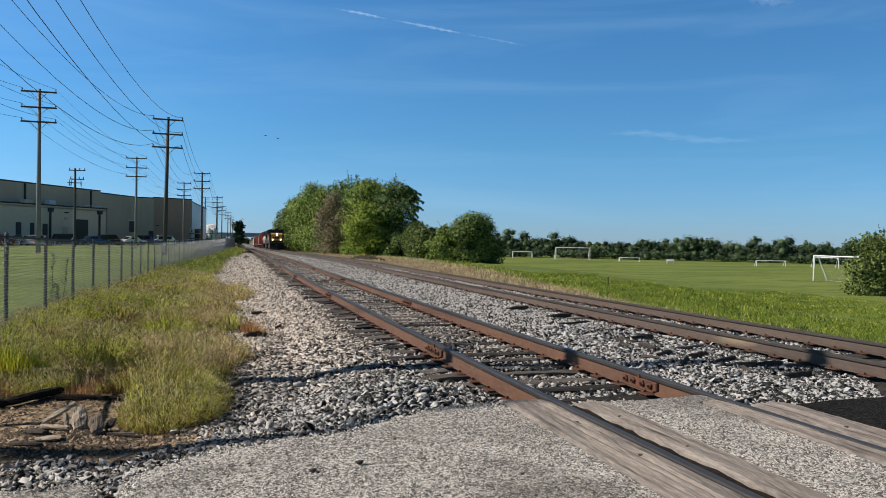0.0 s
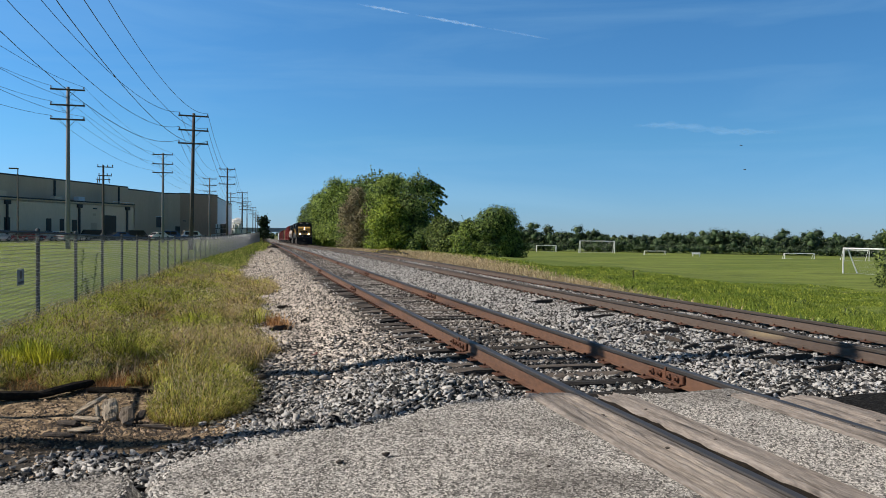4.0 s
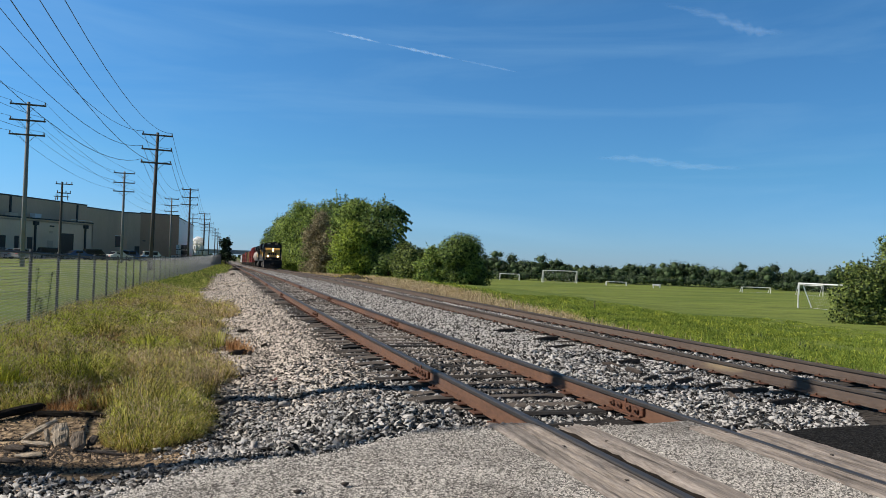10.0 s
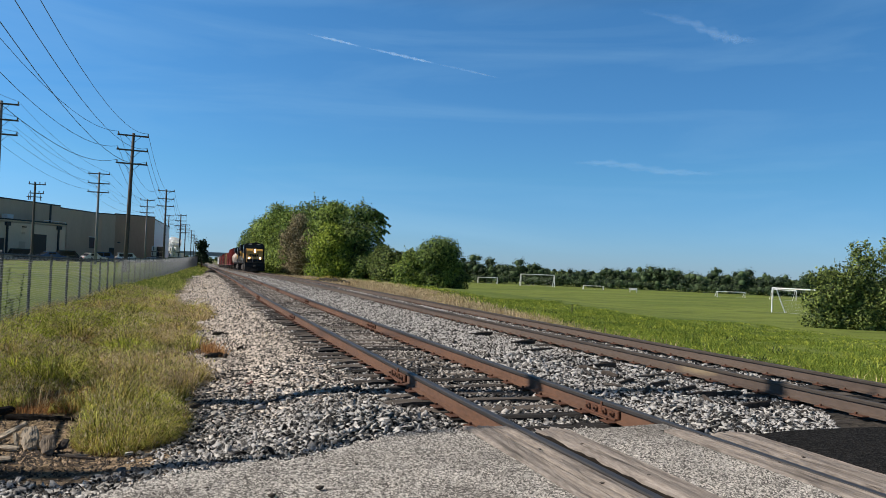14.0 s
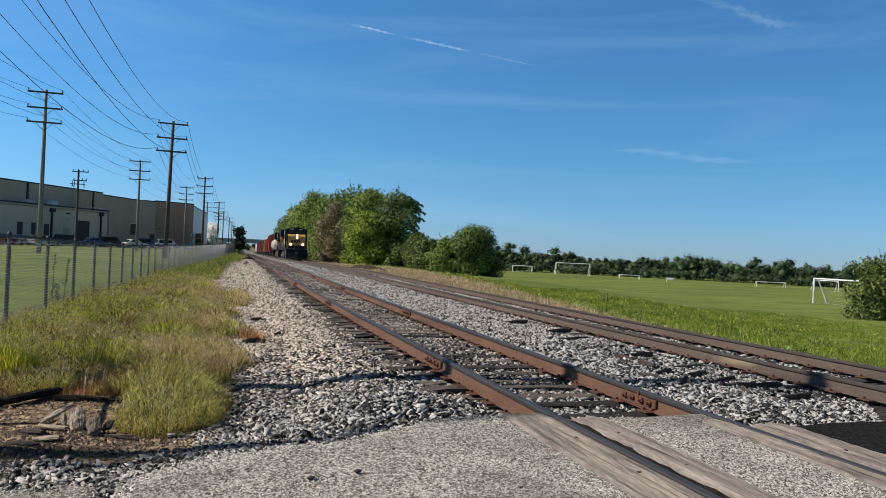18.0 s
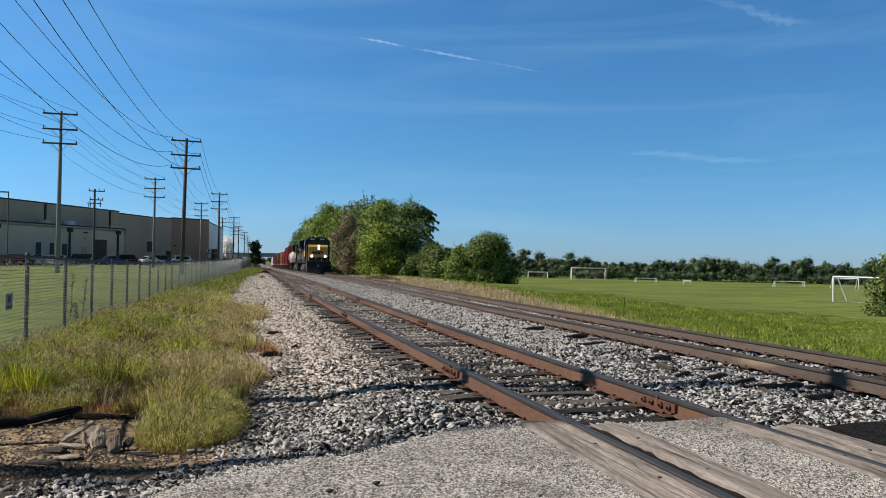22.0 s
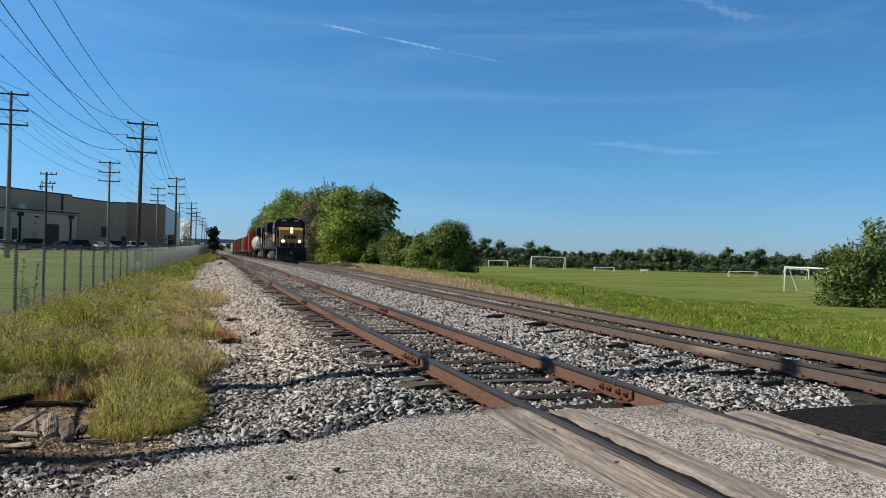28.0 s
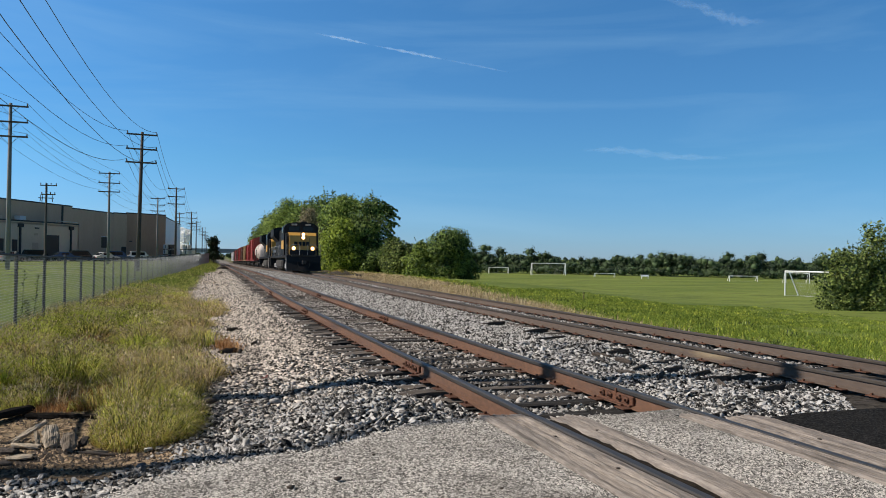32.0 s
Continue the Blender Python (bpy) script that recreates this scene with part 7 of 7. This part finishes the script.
def truck(parent, yc, axles, spread, r, heavy):
    for s in (-1, 1):
        g = Geo()
        g.box((s * 0.98, yc, r + 0.08), (0.14, spread * (axles - 1) + 1.0, 0.30), bev=0.05)
        for k in range(axles):
            y = yc + (k - (axles - 1) / 2) * spread
            g.box((s * 1.0, y, r), (0.2, 0.38, 0.42), bev=0.05)
        if heavy:
            for k in range(axles - 1):
                y = yc + (k + 0.5 - (axles - 1) / 2) * spread
                g.tube([(s * 1.02, y, 0.32), (s * 1.02, y, 0.75)], 0.12, 8)
        part("truck_frame", g, M["silver"] if heavy else M["under"], parent)
    return [wheelset(parent, yc + (k - (axles - 1) / 2) * spread, r) for k in range(axles)]


def locomotive(lead):
    """Wide-nosed six-axle diesel; its front looks to -y, z is 0 at the rail."""
    L, f = 22.0, -11.0
    th = empty("locomotive", pose(0, 0, 0), "navy blue freight locomotive with a mustard yellow nose and lit headlights" if lead else "navy and yellow second freight locomotive, coupled behind", "locomotive", "freight train")
    part("platform", Geo().box((0, 0, 1.42), (3.0, L - 1.0, 0.22), bev=0.03), M["navy"], th)
    part("sill", Geo().box((0, 0, 1.18), (1.6, L - 2.0, 0.36)), M["under"], th)
    part("pilot", Geo().sweep_x([(f + 0.45, 1.5), (f + 0.40, 0.9), (f + 0.05, 0.16), (f + 0.35, 0.14), (f + 0.75, 0.5), (f + 0.75, 1.5)], -1.5, 1.5), M["navy"], th)
    part("rear_pilot", Geo().box((0, -f - 0.6, 0.95), (2.9, 0.3, 0.95), bev=0.03), M["navy"], th)
    part("anticlimber", Geo().box((0, f + 0.5, 1.48), (2.2, 0.5, 0.16), bev=0.03), M["under"], th)
    part("coupler", Geo().box((0, f + 0.12, 0.88), (0.35, 0.8, 0.32), bev=0.06), M["under"], th)
    for s in (-1, 1):
        part("air_hose", Geo().tube([(s * 0.5, f + 0.35, 1.0), (s * 0.52, f + 0.05, 0.7), (s * 0.4, f + 0.1, 0.4)], 0.035, 6), M["rubber"], th)
    for s in (-1, 1):
        st = Geo()
        for k in range(4):
            st.box((s * 1.33, f + 0.75, 0.35 + 0.3 * k), (0.36, 0.4, 0.035))
        st.box((s * 1.5, f + 0.75, 0.8), (0.03, 0.45, 1.1))
        part("step", st, M["silver"], th)
        rl = Geo().tube([(s * 1.45, f + 0.5, 1.5), (s * 1.45, f + 0.5, 2.5), (s * 1.25, f + 0.5, 2.5)], 0.022, 5)
        rl.tube([(s * 0.35, f + 0.45, 1.5), (s * 0.35, f + 0.45, 2.45), (s * 1.0, f + 0.45, 2.45), (s * 1.3, f + 0.45, 2.1)], 0.022, 5)
        part("front_handrail", rl, M["silver"], th)
        sr = Geo()
        for k in range(9):
            y = f + 6.2 + k * 1.75
            sr.tube([(s * 1.46, y, 1.5), (s * 1.46, y, 2.5)], 0.02, 5)
        sr.tube([(s * 1.46, f + 6.2, 2.5), (s * 1.46, f + 20.2, 2.5)], 0.02, 5)
        part("side_handrail", sr, M["silver"], th)
    # nose
    nose = Geo().sweep_x([(f + 1.15, 1.55), (f + 2.7, 1.55), (f + 2.7, 3.62), (f + 1.75, 3.55), (f + 1.3, 3.3)], -1.2, 1.2)
    nz = part("nose", nose, M["yellow"], th, "mustard yellow slanted nose")
    part("nose_cheek", Geo().sweep_x([(f + 1.5, 1.54), (f + 2.69, 1.54), (f + 2.69, 3.56), (f + 1.9, 3.48), (f + 1.65, 3.2)], -1.42, 1.42), M["navy"], th)
    part("lower_nose_band", Geo().box((0, f + 1.13, 1.78), (2.3, 0.05, 0.42), bev=0.01), M["navy"], nz)
    # plain dark shapes where the emblem is painted
    for x, w in ((-0.62, 0.30), (-0.25, 0.26), (0.10, 0.26), (0.42, 0.26)):
        part("emblem", Geo().box((x, f + 1.19, 2.56), (w, 0.02, 0.36), rx=-0.085, bev=0.006), M["navy"], nz)
    part("nose_door", Geo().sweep_x([(f + 1.16, 1.55), (f + 2.6, 1.55), (f + 2.6, 3.55), (f + 1.75, 3.5), (f + 1.3, 3.26)], 0.60, 1.14), M["yellow"], nz)
    part("door_seam", Geo().box((0.60, f + 1.19, 2.55), (0.03, 0.02, 1.1), rx=-0.085), M["navy"], nz)
    lampg = Geo().box((0, f + 1.28, 3.24), (0.44, 0.22, 0.62), bev=0.05)
    hb = part("headlight_box", lampg, M["under"], nz)
    for z in (3.1, 3.4):
        part("headlight", Geo().tube([(0.03, f + 1.15, z), (0.03, f + 1.13, z)], 0.12, 14), M["lamp"] if lead else M["lens"], hb, "glowing headlight" if lead else "")
        # on the leading unit this ring is the added glow round the lamp
        part("lamp_ring", Geo().tube([(0.03, f + 1.165, z), (0.03, f + 1.14, z)], 0.18, 14), M["lamp_glow"] if lead else M["silver"], hb)
    for s in (-0.83, 0.83):
        d = part("ditch_light_box", Geo().box((s, f + 1.05, 2.12), (0.32, 0.26, 0.36), bev=0.05), M["under"], th)
        part("ditch_light", Geo().tube([(s, f + 0.915, 2.14), (s, f + 0.89, 2.14)], 0.135, 14), M["lamp"] if lead else M["lens"], d, "glowing ditch light" if lead else "")
        part("lamp_ring", Geo().tube([(s, f + 0.925, 2.14), (s, f + 0.90, 2.14)], 0.19, 14), M["lamp_glow"] if lead else M["silver"], d)
    # cab
    prof = [(-1.53, 1.55), (1.53, 1.55), (1.56, 3.0), (1.53, 4.1), (1.25, 4.42), (0.7, 4.55), (-0.7, 4.55), (-1.25, 4.42), (-1.53, 4.1), (-1.56, 3.0)]
    cab = part("cab", Geo().sweep_y(prof, f + 2.7, f + 5.4), M["navy"], th)
    for s in (-1, 1):
        part("windshield", Geo().box((s * 0.62, f + 2.68, 3.94), (0.98, 0.04, 0.46), bev=0.015), M["glass"], cab)
        part("number_board", Geo().box((s * 0.62, f + 2.67, 4.33), (0.5, 0.05, 0.15), bev=0.01), M["silver"], cab)
        part("side_window", Geo().box((s * 1.555, f + 4.0, 3.85), (0.03, 1.5, 0.6), bev=0.01), M["glass"], cab)
        part("cab_stripe", Geo().box((s * 1.56, f + 4.0, 2.5), (0.03, 2.3, 0.8), bev=0.01), M["yellow"], cab)
    part("roof_horn", Geo().box((0.3, f + 3.4, 4.61), (0.5, 0.5, 0.12), bev=0.03), M["under"], cab)
    # long hood, radiator wings, details
    hood = part("hood", Geo().box((0, f + 11.2, 2.92), (1.75, 11.6, 2.75), bev=0.12), M["navy"], th)
    part("hood_stripe", Geo().box((-0.89, f + 10.2, 2.3), (0.02, 7.6, 0.75)), M["yellow"], hood)
    part("hood_stripe", Geo().box((0.89, f + 10.2, 2.3), (0.02, 7.6, 0.75)), M["yellow"], hood)
    for k in range(7):
        for s in (-1, 1):
            part("hood_door", Geo().box((s * 0.895, f + 6.6 + k * 1.4, 3.0), (0.03, 1.25, 2.2), bev=0.01), M["navy"], hood)
    part("radiator", Geo().sweep_y([(-0.9, 3.1), (0.9, 3.1), (1.5, 3.7), (1.5, 4.45), (1.1, 4.62), (-1.1, 4.62), (-1.5, 4.45), (-1.5, 3.7)], f + 16.2, f + 21.0), M["navy"], hood)
    part("rear_hood", Geo().box((0, f + 18.6, 2.5), (1.8, 4.8, 1.9), bev=0.1), M["navy"], hood)
    for y in (f + 8.0, f + 9.5, f + 12.5):
        part("roof_vent", Geo().box((0, y, 4.38), (1.3, 0.9, 0.26), bev=0.05), M["under"], hood)
    part("exhaust_stack", Geo().tube([(0, f + 11.0, 4.25), (0, f + 11.0, 4.66)], 0.28, 12), M["under"], hood)
    part("blower_box", Geo().box((-1.1, f + 6.4, 2.1), (0.8, 1.6, 1.1), bev=0.08), M["navy"], th)
    part("fuel_tank", Geo().box((0, 0.2, 0.72), (2.7, 6.6, 0.9), bev=0.2), M["under"], th)
    AXLES.append((th, truck(th, f + 4.6, 3, 2.0, 0.53, True) + truck(th, -f - 4.4, 3, 2.0, 0.53, True)))
    return th


def boxcar(paint, L, H, label, ribs=True):
    th = empty("boxcar", pose(0, 0, 0), label, "railway car", "freight train")
    prof = [(-1.5, 1.05), (1.5, 1.05), (1.5, H - 0.25), (0.8, H), (-0.8, H), (-1.5, H - 0.25)]
    b = part("body", Geo().sweep_y(prof, -L / 2 + 0.5, L / 2 - 0.5), M[paint], th)
    k = int(L / 1.1)
    for s in (-1, 1):
        for i in range(k):
            y = -L / 2 + 0.9 + (L - 1.8) * i / (k - 1)
            if abs(y) > 1.7:
                part("side_post", Geo().box((s * 1.52, y, (H + 0.9) / 2), (0.08, 0.12, H - 1.5)), M[paint], b)
        dr = part("door", Geo().box((s * 1.54, 0, (H + 0.9) / 2), (0.08, 3.1, H - 1.5), bev=0.01), M[paint], th)
        part("door_bar", Geo().box((s * 1.59, 0.4, (H + 0.9) / 2), (0.04, 0.08, H - 1.6)), M["under"], dr)
        part("ladder", Geo().box((s * 1.58, -L / 2 + 0.7, 1.9), (0.05, 0.42, 1.5)), M["under"], th)
    for s in (-1, 1):
        part("end_panel", Geo().box((0, s * (L / 2 - 0.46), (H + 0.8) / 2), (2.7, 0.1, H - 1.6), bev=0.02), M[paint], b)
    part("underframe", Geo().box((0, 0, 0.95), (2.4, L - 1.0, 0.2)).box((0, 0, 0.88), (0.4, L + 0.4, 0.3)), M["under"], th)
    truck(th, -L / 2 + 2.3, 2, 1.75, 0.45, False)
    truck(th, L / 2 - 2.3, 2, 1.75, 0.45, False)
    return th


def tankcar(paint, L, label):
    th = empty("tank_car", pose(0, 0, 0), label, "railway car", "freight train")
    r, zc = 1.42, 2.45
    h = L / 2 - 0.9
    b = part("tank", Geo().tube([(0, -h - 0.42, zc), (0, -h - 0.3, zc), (0, -h, zc), (0, h, zc), (0, h + 0.3, zc), (0, h + 0.42, zc)], [0.5, 1.1, r, r, 1.1, 0.5], 26), M[paint], th, smooth=True)
    part("dome", Geo().tube([(0, 0, zc + r - 0.1), (0, 0, zc + r + 0.5)], 0.45, 12), M["under"], b)
    for s in (-h * 0.5, 0, h * 0.5):
        part("band", Geo().tube([(0, s - 0.04, zc), (0, s + 0.04, zc)], r + 0.015, 26), M["under"], b)
    part("walkway", Geo().box((0, 0, zc + r + 0.02), (0.9, 2.6, 0.05)), M["under"], b)
    part("underframe", Geo().box((0, -h, 0.95), (2.2, 1.8, 0.3)).box((0, h, 0.95), (2.2, 1.8, 0.3)).box((0, 0, 0.85), (0.4, L + 0.4, 0.3)), M["under"], th)
    for s in (-1, 1):
        part("ladder", Geo().box((s * 1.46, 0, 1.9), (0.05, 0.45, 1.6)), M["under"], th)
        part("end_rail", Geo().tube([(-1.3, s * (L / 2 - 0.2), 1.1), (-1.3, s * (L / 2 - 0.2), 2.0), (1.3, s * (L / 2 - 0.2), 2.0), (1.3, s * (L / 2 - 0.2), 1.1)], 0.03, 5), M["under"], th)
    truck(th, -L / 2 + 2.0, 2, 1.75, 0.45, False)
    truck(th, L / 2 - 2.0, 2, 1.75, 0.45, False)
    return th


TRAIN = []


def couple(th, L):
    off = TRAIN[-1][1] + TRAIN[-1][2] / 2 + 0.45 + L / 2 if TRAIN else L / 2
    TRAIN.append((th, off, L))


couple(locomotive(True), 22.0)
couple(locomotive(False), 22.0)
couple(tankcar("hopper", 13.5, "cream tank car with a reddish stained end"), 13.5)
couple(boxcar("box_red", 16.5, 4.9, "tall oxide-red boxcar with ribbed sides"), 16.5)
couple(boxcar("box_red", 16.5, 4.3, "oxide-red boxcar with ribbed sides"), 16.5)
couple(boxcar("box_tan", 16.5, 4.4, "weathered tan boxcar with ribbed sides"), 16.5)
couple(boxcar("box_brown", 16.5, 4.5, "rust-brown boxcar with ribbed sides"), 16.5)
couple(boxcar("box_red", 17.5, 4.6, "oxide-red boxcar with ribbed sides"), 17.5)
couple(boxcar("box_brown", 17.5, 4.5, "rust-brown boxcar with ribbed sides"), 17.5)
couple(boxcar("box_red", 17.5, 4.5, "oxide-red boxcar with ribbed sides"), 17.5)
couple(boxcar("box_brown", 17.5, 4.5, "rust-brown boxcar with ribbed sides"), 17.5)
couple(boxcar("hopper_white", 16.5, 4.3, "dusty white boxcar far back in the train"), 16.5)
couple(boxcar("hopper_white", 16.5, 4.3, "dusty white boxcar far back in the train"), 16.5)


# ---------------------------------------------------------------- what moves
def front_at(t):
    """How far off the leading coupler is, in metres along the line."""
    return 166.5 - 3.52 * t + 0.0135 * t * t


def motions():
    for th, off, L in TRAIN:
        rows = []
        for t in np.linspace(0, 32, 17):
            y = front_at(t) + off
            a, b = y - L * 0.3, y + L * 0.3
            sx, dz = (float(shift(b)) - float(shift(a))) / (b - a), (float(drop(b)) - float(drop(a))) / (b - a)
            rows.append((float(t), pose(FAR + (float(shift(a)) + float(shift(b))) / 2, y, (float(drop(a)) + float(drop(b))) / 2, math.degrees(math.atan(dz)), 0, -math.degrees(math.atan(sx)))))
        walk(th, rows)
    for o, i in STEAM:
        rows = []
        for t in np.linspace(0, 32, 9):
            z = 3.0 + i / 13 * (1.6 + 0.125 * t)
            rows.append((float(t), pose(-2.7 + (0.5 + 0.05 * i) * math.sin(i * 2.1 + t * 0.08) + 0.012 * t, 262 + 0.5 * (i % 3), z, 0, 0, 14 * i + 1.5 * t)))
        walk(o, rows)
    for o in VAPOUR:
        walk(o, [(0.0, pose(0, 0, 0)), (16.0, pose(14, 0, -20)), (32.0, pose(28, 0, -42))])
    for th, k in BIRDS:
        e = Vector((4.04, 71.9, 10.85)) if k == 0 else Vector((5.14, 71.6, 10.6))
        v = Vector((9.6, -3.0, -0.9)) if k else Vector((10.4, -2.2, -0.3))
        walk(th, [(float(t), Matrix.Translation(e + v * float(t) + Vector((0, 0, 0.03 * float(t) ** 2))) @ Matrix.Rotation(-0.3, 4, "Z")) for t in np.linspace(0, 32, 9)])
    for th, sets in AXLES:
        for ws in sets:
            base = ws.matrix_basis.translation.copy()
            rows = []
            for t in np.arange(0, 32.01, 0.2):
                turn = (front_at(0) - front_at(t)) / 0.53
                rows.append((float(t), Matrix.Translation(base) @ Matrix.Rotation(turn, 4, "X")))
            walk(ws, rows)


motions()
